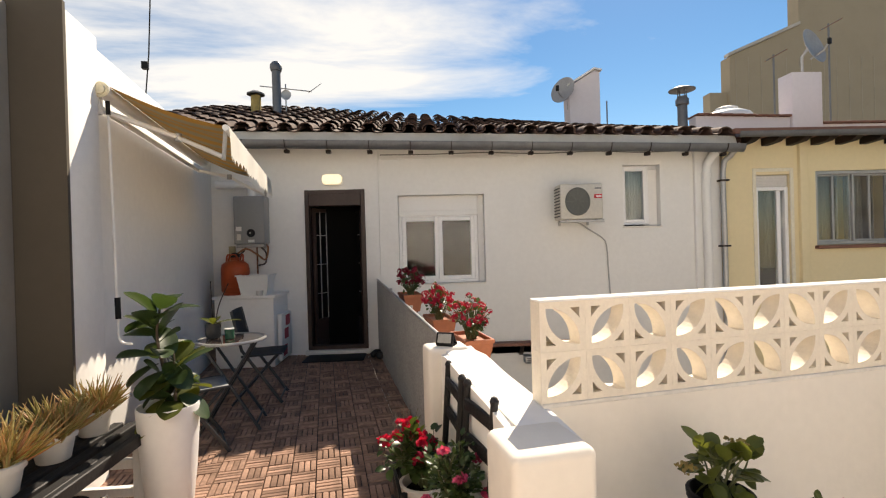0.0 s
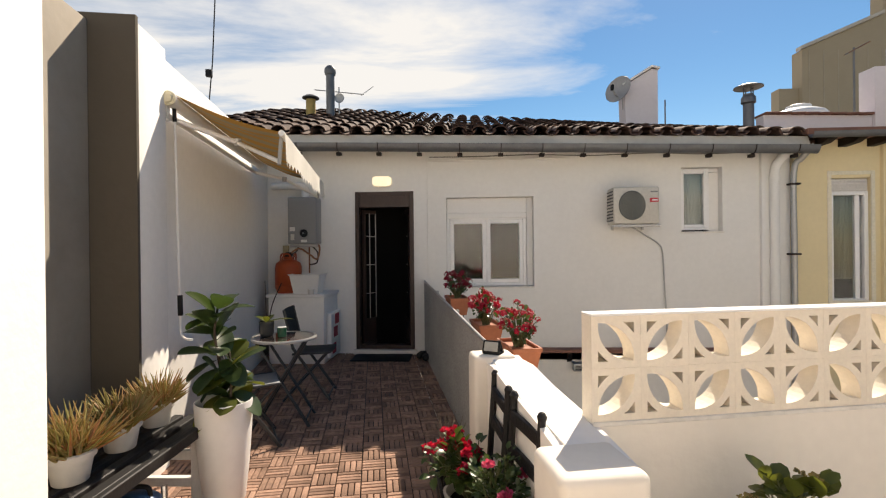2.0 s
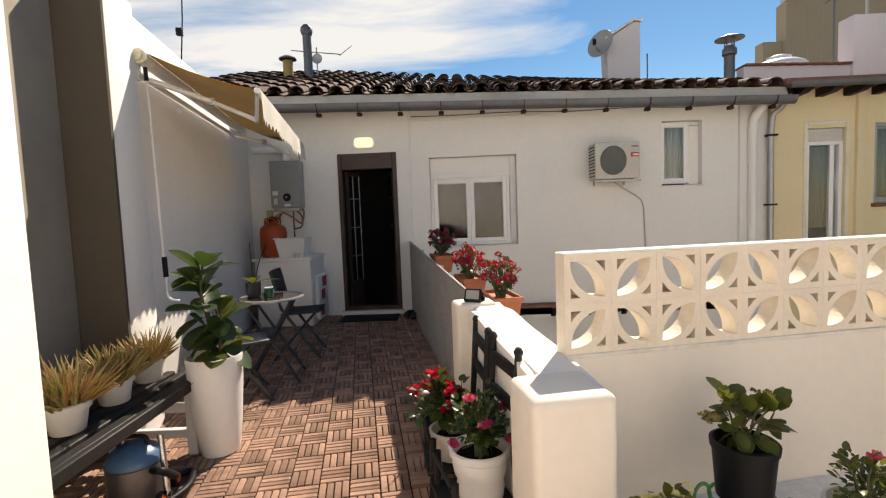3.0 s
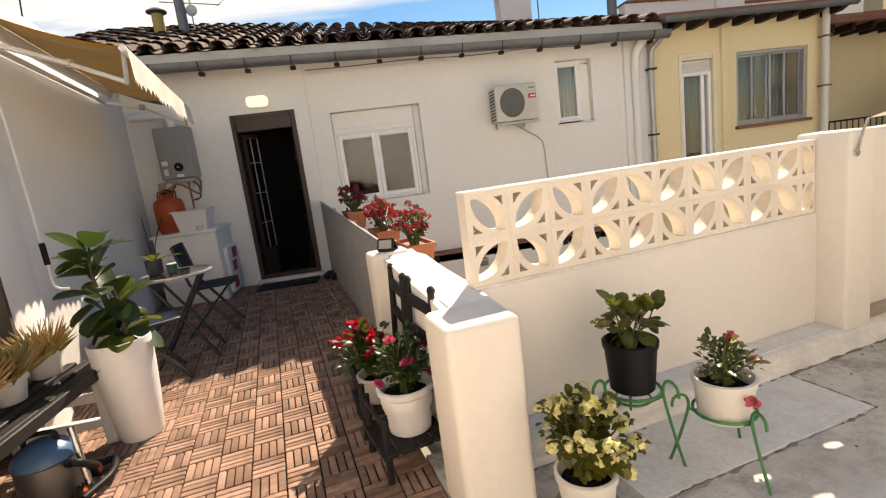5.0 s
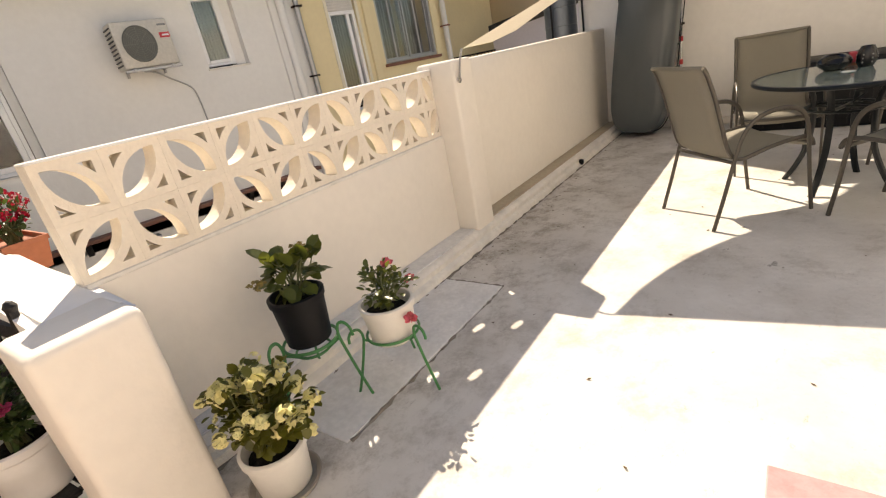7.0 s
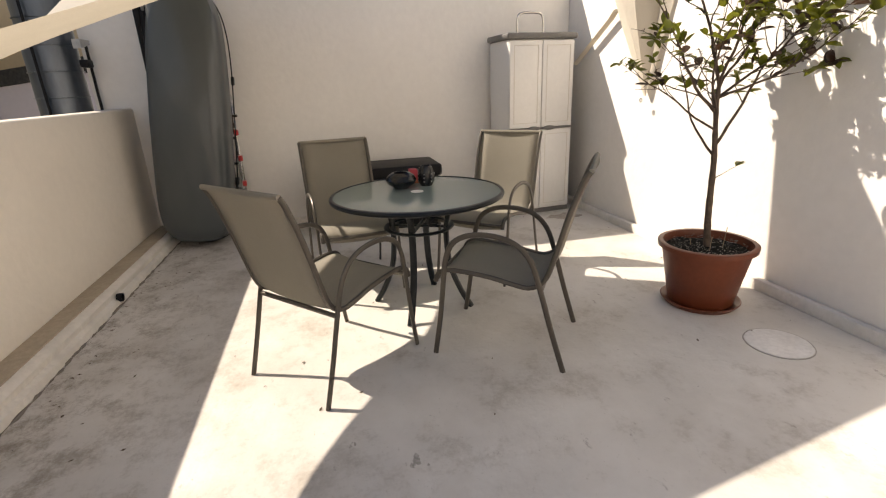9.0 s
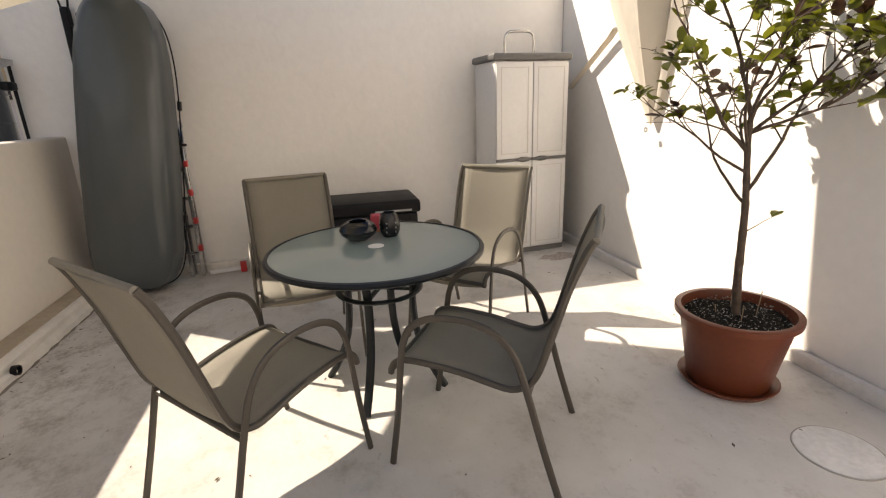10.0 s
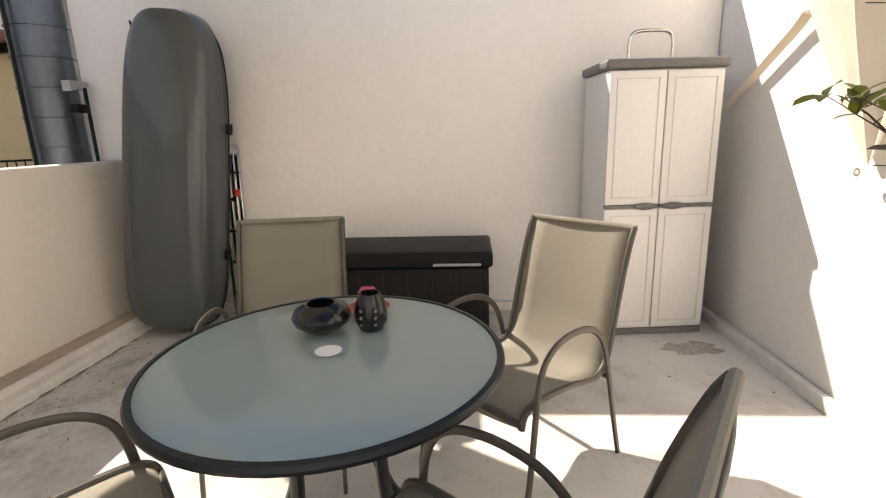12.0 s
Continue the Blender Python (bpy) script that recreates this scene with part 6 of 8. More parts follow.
hang = thing("hanging_sail", MT, "cream shade cloth hanging folded down the side wall", "shade sail")
bm = bmesh.new()
rows = []
tipu, tipv, tipz = 4.235, -4.07, 1.125
for i in range(15):
    t = i / 14
    row = []
    wid = 0.03 + 1.75 * t ** 0.95
    for j in range(13):
        s = j / 12
        u = tipu + wid * (0.62 - s)
        ridge = 0.36 * t * (s / 0.6 if s < 0.6 else max(0.0, 1 - (s - 0.6) / 0.14))
        v = -4.135 + ridge + 0.022 * min(1.0, 3 * t) * math.sin(j * 1.9 + 4 * t) + 0.03 * (1 - t)
        row.append(bm.verts.new((u + (0.30 * wid * max(0.0, s - 0.6)), max(v, -4.146), tipz + 1.75 * t - 0.04 * abs(s - 0.5) * t)))
    rows.append(row)
for a, b in zip(rows, rows[1:]):
    for j in range(12):
        bm.faces.new((a[j], a[j + 1], b[j + 1], b[j]))
part("cloth", bm, SAIL, hang)
part("ring", lathe(bmesh.new(), [(0.01, -0.004), (0.018, -0.004), (0.018, 0.004), (0.01, 0.004), (0.01, -0.004)], 12), STEEL, hang, "", pose(tipu, tipv, tipz - 0.03, 90))
part("strap", tube(bmesh.new(), [(4.70, -4.09, 1.80), (4.79, -4.10, 1.745), (5.38, -4.10, 1.41)], 0.012, 6, wide=2.4), SAIL, hang, "twisted cream hem strip")

# ---- beyond the parapet: ribbed duct and post ----
DUCTM = mat("blue_grey_steel", (0.13, 0.15, 0.175), 0.38, 0.75, stain=(2, 0.3), stretch=(1, 1, 0.3), bump=0.08)
duct = thing("ventilation_duct", T(5.62, 0.49, -3.1), "dark blue-grey ribbed metal ventilation duct beside the parapet", "duct")
for k in range(32):
    z = 0.2 * k
    part("section", lathe(bmesh.new(), [(0.188, z), (0.188, z + 0.19), (0.196, z + 0.193), (0.197, z + 0.199), (0.188, z + 0.2)], 32), DUCTM, duct)
part("cable", tube(bmesh.new(), [(-0.215, 0.03, 0.0), (-0.215, 0.03, 6.4)], 0.012, 6), BLACKPLASTIC, duct, "black cable strapped to the duct")
fl = thing("floodlight_post", T(5.59, 0.215, -3.1), "slim dark metal post with a small floodlight behind the parapet", "floodlight")
part("post", tube(bmesh.new(), [(0, 0, 0), (0, 0, 4.83)], 0.012, 8), BLACKPLASTIC, fl)
part("head", new_box(-0.13, -0.01, -0.03, 0.03, 4.62, 4.68, 0.012, 2), BLACKPLASTIC, fl, "small dark lamp head")
part("visor", prism(bmesh.new(), [(-0.16, 4.76), (0.01, 4.80), (0.01, 4.83), (-0.16, 4.83)], 0.06, "y", -0.03), ALU, fl, "grey metal visor")

# ---- deck: washing plinth, gas bottle, boiler ----
pl = thing("masonry_plinth", pose(-0.56, 6.66, 0.0), "white rendered masonry plinth with a thin top slab", "plinth", kind="thing")
part("body", new_box(-0.40, 0.30, -0.30, 0.315, 0.0, 0.83, 0.008, 2), WHITE, pl)
part("slab", new_box(-0.42, 0.325, -0.325, 0.315, 0.832, 0.868, 0.006, 2), WHITE, pl)
bag = thing("shopping_bag", pose(-0.235, 6.66, 0.0), "red and white woven shopping bag beside the plinth", "bag")
bm = new_box(-0.012, 0.045, -0.22, 0.2, 0.05, 0.62, 0.015, 3)
part("body", bm, WHITEPLASTIC, bag)
for k, z in enumerate((0.16, 0.36, 0.52)):
    part("red_patch", new_box(0.046, 0.05, -0.18 + 0.06 * k, -0.02 + 0.07 * k, z - 0.06, z + 0.07, 0.001, 1), mat("red_print", (0.42, 0.05, 0.06), 0.6), bag, "red printed patch")
gas = thing("gas_bottle", pose(-0.80, 6.62, 0.868) @ Matrix.Diagonal((1.1, 1.1, 0.95, 1.0)), "orange gas bottle with a black regulator on the plinth", "gas bottle")
ORANGE = mat("orange_paint", (0.38, 0.060, 0.012), 0.45, stain=(5, 0.2), grain=(30, 0.06), bump=0.08)
part("body", lathe(bmesh.new(), [(0, 0.02), (0.13, 0.02), (0.15, 0.06), (0.152, 0.10), (0.148, 0.105), (0.152, 0.11), (0.152, 0.34), (0.14, 0.40), (0.09, 0.445), (0.05, 0.455), (0.05, 0.49), (0, 0.49)], 32), ORANGE, gas)
part("foot_ring", lathe(bmesh.new(), [(0.125, 0.0), (0.135, 0.0), (0.135, 0.03), (0.125, 0.03), (0.125, 0.0)], 28), ORANGE, gas)
for a in range(3):
    part("guard", tube(bmesh.new(), smooth_path([(0.09 * math.cos(a * 2.1), 0.09 * math.sin(a * 2.1), 0.44), (0.085 * math.cos(a * 2.1 + .3), 0.085 * math.sin(a * 2.1 + .3), 0.52), (0.085 * math.cos(a * 2.1 + 1.0), 0.085 * math.sin(a * 2.1 + 1.0), 0.52), (0.09 * math.cos(a * 2.1 + 1.3), 0.09 * math.sin(a * 2.1 + 1.3), 0.44)], 4), 0.01, 6), ORANGE, gas)
part("regulator", lathe(bmesh.new(), [(0, 0.49), (0.05, 0.49), (0.055, 0.52), (0.03, 0.55), (0, 0.555)], 18), BLACKPLASTIC, gas)
part("hose", tube(bmesh.new(), smooth_path([(0.03, 0.0, 0.54), (0.12, 0.04, 0.60), (0.22, 0.1, 0.52), (0.28, 0.2, 0.45), (0.30, 0.24, 0.62), (0.22, 0.27, 0.68)]), 0.012, 7), mat("orange_hose", (0.32, 0.14, 0.06), 0.5), gas)
basin = thing("washing_basin", pose(-0.50, 6.50, 0.868), "white plastic rectangular basin on the plinth", "basin")
bm = bmesh.new()
lo = [bm.verts.new(c) for c in ((-0.15, -0.11, 0), (0.15, -0.11, 0), (0.15, 0.11, 0), (-0.15, 0.11, 0))]
hi = [bm.verts.new(c) for c in ((-0.19, -0.145, 0.235), (0.19, -0.145, 0.235), (0.19, 0.145, 0.235), (-0.19, 0.145, 0.235))]
hi2 = [bm.verts.new(c) for c in ((-0.175, -0.13, 0.235), (0.175, -0.13, 0.235), (0.175, 0.13, 0.235), (-0.175, 0.13, 0.235))]
lo2 = [bm.verts.new(c) for c in ((-0.14, -0.10, 0.012), (0.14, -0.10, 0.012), (0.14, 0.10, 0.012), (-0.14, 0.10, 0.012))]
bm.faces.new(lo); bm.faces.new(lo2)
for i in range(4):
    j = (i + 1) % 4
    bm.faces.new((lo[i], lo[j], hi[j], hi[i])); bm.faces.new((hi[i], hi[j], hi2[j], hi2[i])); bm.faces.new((hi2[i], hi2[j], lo2[j], lo2[i]))
part("body", bm, WHITEPLASTIC, basin)
part("rim", frame_bars(bmesh.new(), -0.205, 0.205, -0.16, 0.16, 0.022, 0.0, 0.014, 0.003), WHITEPLASTIC, basin, "", pose(0, 0, 0.25, -90))
bowl2 = thing("soap_cup", pose(-0.42, 6.36, 0.868), "small pale plastic cup on the plinth edge", "cup")
part("body", lathe(bmesh.new(), [(0, 0), (0.035, 0), (0.042, 0.06), (0.038, 0.06), (0.032, 0.006), (0, 0.005)], 20), OFFWHITE, bowl2)

boil = thing("gas_boiler", pose(-0.66, FY - 0.02, 1.50), "grey wall-mounted gas water heater with a white flue", "water heater")
BOILER = mat("grey_enamel", (0.27, 0.275, 0.275), 0.35, grain=(30, 0.02), stain=(2, 0.06), bump=0.02, dark=0.85)
part("body", new_box(-0.20, 0.19, -0.22, 0.0, 0.0, 0.62, 0.015, 3), BOILER, boil)
part("base_tray", new_box(-0.18, 0.17, -0.205, -0.01, -0.045, -0.001, 0.01, 2), ALU, boil)
part("dial", lathe(bmesh.new(), [(0, 0), (0.052, 0), (0.052, 0.012), (0.03, 0.014), (0.028, 0.03), (0, 0.032)], 28), BLACKPLASTIC, boil, "black round dial", pose(0.02, -0.221, 0.14, 90))
part("dial_hub", lathe(bmesh.new(), [(0, 0), (0.012, 0), (0.012, 0.004), (0, 0.005)], 14), ALU, boil, "", pose(0.02, -0.254, 0.14, 90))
part("label_plate", new_box(-0.17, -0.10, -0.224, -0.2205, 0.17, 0.225), WHITEPLASTIC, boil, "small white label")
part("label_plate", new_box(-0.16, -0.11, -0.224, -0.2205, 0.05, 0.13), OFFWHITE, boil, "pale label")
part("label_plate", new_box(-0.02, 0.06, -0.224, -0.2205, 0.02, 0.055), WHITEPLASTIC, boil)
part("flue", tube(bmesh.new(), smooth_path([(0.0, -0.11, 0.60), (0.0, -0.11, 0.72), (-0.04, -0.11, 0.775), (-0.14, -0.11, 0.785), (-0.45, -0.11, 0.785)], 4), 0.05, 14), WHITEPLASTIC, boil, "white flue pipe")
part("pipe", tube(bmesh.new(), [(0.05, -0.10, -0.04), (0.05, -0.10, -0.42)], 0.011, 8), mat("copper_brown", (0.20, 0.09, 0.05), 0.4, 0.6), boil)
part("pipe", tube(bmesh.new(), smooth_path([(0.10, -0.10, -0.04), (0.17, -0.12, -0.12), (0.16, -0.12, -0.25), (0.07, -0.11, -0.28)]), 0.010, 8), mat("dark_hose", (0.06, 0.04, 0.035), 0.5), boil)
part("pipe", tube(bmesh.new(), smooth_path([(-0.10, -0.10, -0.04), (-0.12, -0.13, -0.1), (-0.2, -0.16, -0.16)]), 0.010, 8), mat("dark_hose", (0.06, 0.04, 0.035), 0.5), boil)
sock = thing("wall_socket", pose(-0.96, FY - 0.02, 1.42), "small yellowed weatherproof socket on the wall", "socket")
part("body", new_box(-0.04, 0.04, -0.05, 0.0, -0.06, 0.06, 0.01, 2), mat("yellowed_plastic", (0.45, 0.38, 0.24), 0.5), sock)
sw = thing("wall_bell", pose(1.0, FY - 0.005, 0.62), "small white bell push on the wall beside the door", "bell")
part("body", new_box(-0.03, 0.03, -0.03, 0.02, -0.05, 0.05, 0.008, 2), WHITEPLASTIC, sw)

# ---- bistro table and folding chairs ----
DARKFRAME = mat("grey_painted_frame", (0.05, 0.053, 0.058), 0.4, 0.5, bump=0.03)
BISTRO = (0.0, 4.42)
bt_ = thing("bistro_table", pose(BISTRO[0], BISTRO[1], 0.0, 0, 0, 10), "small round folding bistro table with a dark glass top", "table")
part("tabletop", lathe(bmesh.new(), [(0, 0.696), (0.245, 0.696), (0.245, 0.702), (0, 0.702)], 40), mat("dark_table_glass", (0.05, 0.035, 0.03), 0.06, bump=0, coat=1.0), bt_, "dark reflective glass top")
part("rim", lathe(bmesh.new(), [(0.24, 0.685), (0.262, 0.685), (0.266, 0.695), (0.262, 0.706), (0.244, 0.706), (0.24, 0.685)], 40), ALU, bt_, "grey metal rim")
for s in (-1, 1):
    part("leg", tube(bmesh.new(), [(0.19, 0.17 * s, 0.69), (-0.22, 0.19 * s, 0.0)], 0.012, 8, wide=1.4), DARKFRAME, bt_)
    part("leg", tube(bmesh.new(), [(-0.19, 0.14 * s, 0.69), (0.22, 0.16 * s, 0.0)], 0.012, 8, wide=1.4), DARKFRAME, bt_)
for x, y in ((-0.22, 0.19), (0.22, 0.16)):
    part("stretcher", tube(bmesh.new(), [(x * 0.9, -y, 0.06), (x * 0.9, y, 0.06)], 0.009, 6), DARKFRAME, bt_)


def folding_chair(m, label, seat_m):
    c = thing("folding_chair", m, label, "chair", "folding chairs round the bistro table")
    for s in (-1, 1):
        part("leg", tube(bmesh.new(), [(0.19 * s, -0.20, 0.86), (0.19 * s, -0.12, 0.50), (0.19 * s, 0.22, 0.0)], 0.011, 8, wide=1.3), DARKFRAME, c)
        part("leg", tube(bmesh.new(), [(0.165 * s, 0.19, 0.44), (0.165 * s, -0.22, 0.0)], 0.011, 8, wide=1.3), DARKFRAME, c)
        part("seat_rail", tube(bmesh.new(), [(0.175 * s, -0.13, 0.44), (0.175 * s, 0.23, 0.45)], 0.010, 8), DARKFRAME, c)
    bm = bmesh.new()
    g = [[bm.verts.new((x * 0.175, -0.13 + 0.36 * k / 6, 0.447 + 0.01 * k / 6 - 0.018 * (1 - x * x))) for x in (-1, -0.5, 0, 0.5, 1)] for k in range(7)]
    for a, b in zip(g, g[1:]):
        for k in range(4):
            bm.faces.new((a[k], a[k + 1], b[k + 1], b[k]))
    st_ = part("seat", bm, seat_m, c)
    st_.modifiers.new("thick", "SOLIDIFY").thickness = 0.006
    bm = bmesh.new()
    g = [[bm.verts.new((x * 0.185, -0.145 - 0.06 * k / 4 - 0.015 * (1 - x * x), 0.60 + 0.26 * k / 4)) for x in (-1, -0.5, 0, 0.5, 1)] for k in range(5)]
    for a, b in zip(g, g[1:]):
        for k in range(4):
            bm.faces.new((a[k], a[k + 1], b[k + 1], b[k]))
    bk = part("backrest", bm, seat_m, c)
    bk.modifiers.new("thick", "SOLIDIFY").thickness = 0.006
    for y, z in ((0.20, 0.03), (-0.20, 0.03)):
        part("stretcher", tube(bmesh.new(), [(-0.18, y, z), (0.18, y, z)], 0.009, 6), DARKFRAME, c)
    return c


GREYFAB = mat("grey_mesh_fabric", (0.22, 0.225, 0.23), 0.8, grain=(250, 0.1), bump=0.15, bump_scale=300)
BLKFAB = mat("black_mesh_fabric", (0.02, 0.021, 0.024), 0.8, grain=(250, 0.1), bump=0.15, bump_scale=300)
folding_chair(pose(-0.12, 3.98, 0, 0, 0, -62) , "grey folding chair with fabric seat catching the sun", GREYFAB)
folding_chair(pose(-0.02, 5.12, 0, 0, 0, -82), "black folding chair in the shade beside the plinth", BLKFAB)
tp = thing("glass_planter", pose(-0.16, 4.45, 0.706), "dark glass jar with a green orchid leaf", "planter")
part("jar", lathe(bmesh.new(), [(0, 0), (0.05, 0), (0.06, 0.03), (0.062, 0.12), (0.058, 0.12), (0.055, 0.02), (0, 0.01)], 22), mat("smoky_jar", (0.05, 0.05, 0.05), 0.1, bump=0), tp)
bm = bmesh.new()
for a, L, up_ in ((0.2, 0.22, 0.35), (2.6, 0.18, 0.5), (-1.2, 0.14, 0.9), (1.4, 0.12, 0.8)):
    leaf(bm, (0, 0, 0.11), (math.cos(a), math.sin(a), up_), (0, 0, 1), L, 0.055, 0.25)
part("leaves", bm, LEAF_MID, tp)
part("stick", tube(bmesh.new(), [(0, 0, 0.05), (-0.01, 0, 0.46)], 0.003, 6), DARKWOOD, tp)
part("stick", tube(bmesh.new(), smooth_path([(0.01, 0, 0.05), (0.04, 0.02, 0.25), (0.12, 0.03, 0.44)]), 0.004, 6), DARKWOOD, tp)
cd = thing("candle_glass", pose(-0.01, 4.40, 0.706), "small green candle glass with white wax", "candle")
part("glass", lathe(bmesh.new(), [(0, 0), (0.035, 0), (0.038, 0.075), (0, 0.075)], 22), mat("green_glass", (0.02, 0.09, 0.05), 0.15, bump=0), cd)
part("wax", lathe(bmesh.new(), [(0, 0.0755), (0.036, 0.0755), (0.036, 0.082), (0, 0.082)], 22), WHITEPLASTIC, cd, "white wax")

# ---- tall planter with rubber plant ----
PLM = pose(0.14, 3.17, 0.0) @ Matrix.Diagonal((0.88, 0.88, 1.0, 1.0))
plant = thing("rubber_plant", PLM, "rubber plant with glossy dark leaves in a tall white planter", "plant")
part("planter", lathe(bmesh.new(), [(0, 0), (0.118, 0), (0.126, 0.015), (0.150, 0.20), (0.168, 0.40), (0.176, 0.56), (0.174, 0.575), (0.167, 0.575), (0.161, 0.55), (0.155, 0.51), (0, 0.51)], 40), mat("white_glossy_planter", (0.80, 0.79, 0.77), 0.35, grain=(20, 0.02), stain=(2, 0.04), bump=0.03, dark=0.9), plant, "tall white tapered planter")
part("soil", lathe(bmesh.new(), [(0, 0.525), (0.1, 0.522), (0.158, 0.515)], 24), SOIL, plant)
rng = random.Random(5)
stem_pts = smooth_path([(0.0, 0, 0.5), (-0.02, 0.01, 0.72), (-0.05, -0.01, 0.95), (-0.03, 0.0, 1.12)], 6)
part("stem", tube(bmesh.new(), stem_pts, [0.013 - 0.007 * i / len(stem_pts) for i in range(len(stem_pts))], 8), BARK, plant)
stem2 = smooth_path([(0.03, 0.02, 0.5), (0.05, 0.0, 0.68), (0.03, 0.02, 0.86)], 6)
part("stem", tube(bmesh.new(), stem2, [0.010 - 0.005 * i / len(stem2) for i in range(len(stem2))], 8), BARK, plant)


def broad_leaf(bm, width):
    """A broad oval leaf one metre long with a short point and a folded midrib."""
    prof = ((0.0, 0.04), (0.10, 0.46), (0.25, 0.80), (0.45, 1.0), (0.65, 1.02), (0.82, 0.84), (0.94, 0.46), (1.0, 0.06))
    rows = []
    for t, w in prof:
        z = 0.10 * t - 0.26 * t * t
        rows.append([bm.verts.new((s * 0.5 * width * w, t, z + 0.05 * abs(s) * w)) for s in (-1, -0.5, 0, 0.5, 1)])
    for a, b in zip(rows, rows[1:]):
        for k in range(4):
            bm.faces.new((a[k], a[k + 1], b[k + 1], b[k]))


bm = bmesh.new()
broad_leaf(bm, 0.64)
LEAF_ME = mesh_of("leaf", bm, LEAF_RUB, True)
bm = bmesh.new()
broad_leaf(bm, 0.64)
LEAF_ME2 = mesh_of("leaf_light", bm, LEAF_MID, True)
bm = bmesh.new()
broad_leaf(bm, 0.64)
LEAF_ME3 = mesh_of("leaf_yellow", bm, LEAF_YEL, True)
for k in range(48):
    path = stem_pts if k % 3 else stem2
    q = path[int((0.10 + 0.90 * (k / 48)) * (len(path) - 1))]
    a = k * 2.4 + rng.uniform(-0.3, 0.3)
    L = rng.uniform(0.16, 0.23)
    o = new("leaf", LEAF_ME3 if k in (1, 2, 4) else (LEAF_ME2 if k % 6 == 0 else LEAF_ME))
    o.parent = plant
    tilt = rng.uniform(-35, 60)
    o.matrix_basis = pose(q.x, q.y, q.z, 0, 0, math.degrees(a)) @ pose(0, 0.015, 0, tilt, rng.uniform(-25, 25), 0) @ Matrix.Diagonal((L, L, L, 1))
    if k == 30:
        o["label"] = "brownish older leaf"

# ---- black slatted bench with aloes, white trestle, vacuum cleaner ----
BLACKWOOD = mat("black_painted_wood", (0.010, 0.009, 0.009), 0.6, grain=(20, 0.3), stain=(6, 0.15), stretch=(6, 1, 1), bump=0.2)
bench = thing("slatted_shelf", T(-2.17, 0.70, 0.0, -9), "black painted slatted wooden shelf on a white trestle", "shelf")
for k in range(7):
    x = -0.26 + 0.085 * k
    part("slat", new_box(x, x + 0.055, -0.72, 0.66, 0.425, 0.455, 0.005, 1), BLACKWOOD, bench)
for y in (-0.5, 0.05, 0.52):
    part("bearer", new_box(-0.26, 0.305, y, y + 0.05, 0.38, 0.424, 0.004, 1), BLACKWOOD, bench)
part("front_rail", new_box(0.31, 0.345, -0.74, 0.68, 0.40, 0.46, 0.005, 1), BLACKWOOD, bench)
WHITEWOOD = mat("white_painted_wood", (0.74, 0.72, 0.69), 0.6, stain=(4, 0.1), grain=(20, 0.05), stretch=(3, 3, 1), bump=0.12)
for x in (-0.2, 0.26):
    part("trestle_leg", new_box(x, x + 0.06, 0.50, 0.56, 0.0, 0.379, 0.005, 1), WHITEWOOD, bench, "white painted leg")
    part("trestle_leg", new_box(x, x + 0.06, -0.6, -0.54, 0.0, 0.379, 0.005, 1), WHITEWOOD, bench, "white painted leg")
for z in (0.10, 0.25):
    part("trestle_rung", new_box(-0.139, 0.259, 0.51, 0.55, z, z + 0.05, 0.004, 1), WHITEWOOD, bench, "white painted rung")


def aloe(m, seed, r, label, n=230):
    a = thing("potted_aloe", m, label, "plant", "aloes on the slatted shelf")
    pot(a, 0.085, 0.062, 0.13, OFFWHITE, 0.008)
    rg = random.Random(seed)
    bm = bmesh.new()
    for _ in range(n):
        d = rand_dir(rg, 0.22, 1.0)
        base = Vector((rg.uniform(-0.06, 0.06), rg.uniform(-0.06, 0.06), 0.10))
        L = rg.uniform(0.5, 1.0) * r
        pts = []
        for i in range(5):
            t = i / 4
            pts.append(base + Vector((d.x * L * t, d.y * L * t, (d.z * 0.8 + 0.25) * L * t + 0.06 * L * t * t)))
        w = rg.uniform(0.006, 0.0095)
        tube(bm, pts, [w, w * 0.95, w * 0.8, w * 0.5, 0.001], 5)
    part("leaves", bm, ALOE, a, "pointed orange-green leaves")
    return a


aloe(T(-2.085, 0.53, 0.456), 1, 0.235, "aloe with orange pointed leaves in a pale pot")
aloe(T(-2.05, 0.86, 0.456), 2, 0.20, "aloe with yellow-green pointed leaves in a pale pot")
aloe(T(-2.02, 1.18, 0.456), 3, 0.19, "aloe with brownish pointed leaves in a pale pot")

DULLSTEEL = mat("dull_steel", (0.20, 0.20, 0.205), 0.4, 0.8, stain=(4, 0.15), bump=0.04)
vac = thing("vacuum_cleaner", T(-1.92, 0.72, 0.0) @ Matrix.Diagonal((0.82, 0.82, 0.82, 1.0)), "blue and black canister vacuum cleaner with a ribbed hose", "vacuum cleaner")
part("body", lathe(bmesh.new(), [(0, 0.03), (0.14, 0.03), (0.15, 0.06), (0.15, 0.24), (0.14, 0.25), (0, 0.25)], 28), DULLSTEEL, vac, "dull steel drum")
part("lid", lathe(bmesh.new(), [(0, 0.36), (0.06, 0.355), (0.12, 0.32), (0.155, 0.27), (0.155, 0.25), (0, 0.25)], 28), mat("blue_plastic", (0.06, 0.13, 0.24), 0.35, bump=0.03), vac, "blue lid")
part("grip", tube(bmesh.new(), smooth_path([(-0.08, 0, 0.33), (-0.06, 0, 0.39), (0.06, 0, 0.39), (0.08, 0, 0.33)]), 0.014, 8), BLACKPLASTIC, vac)
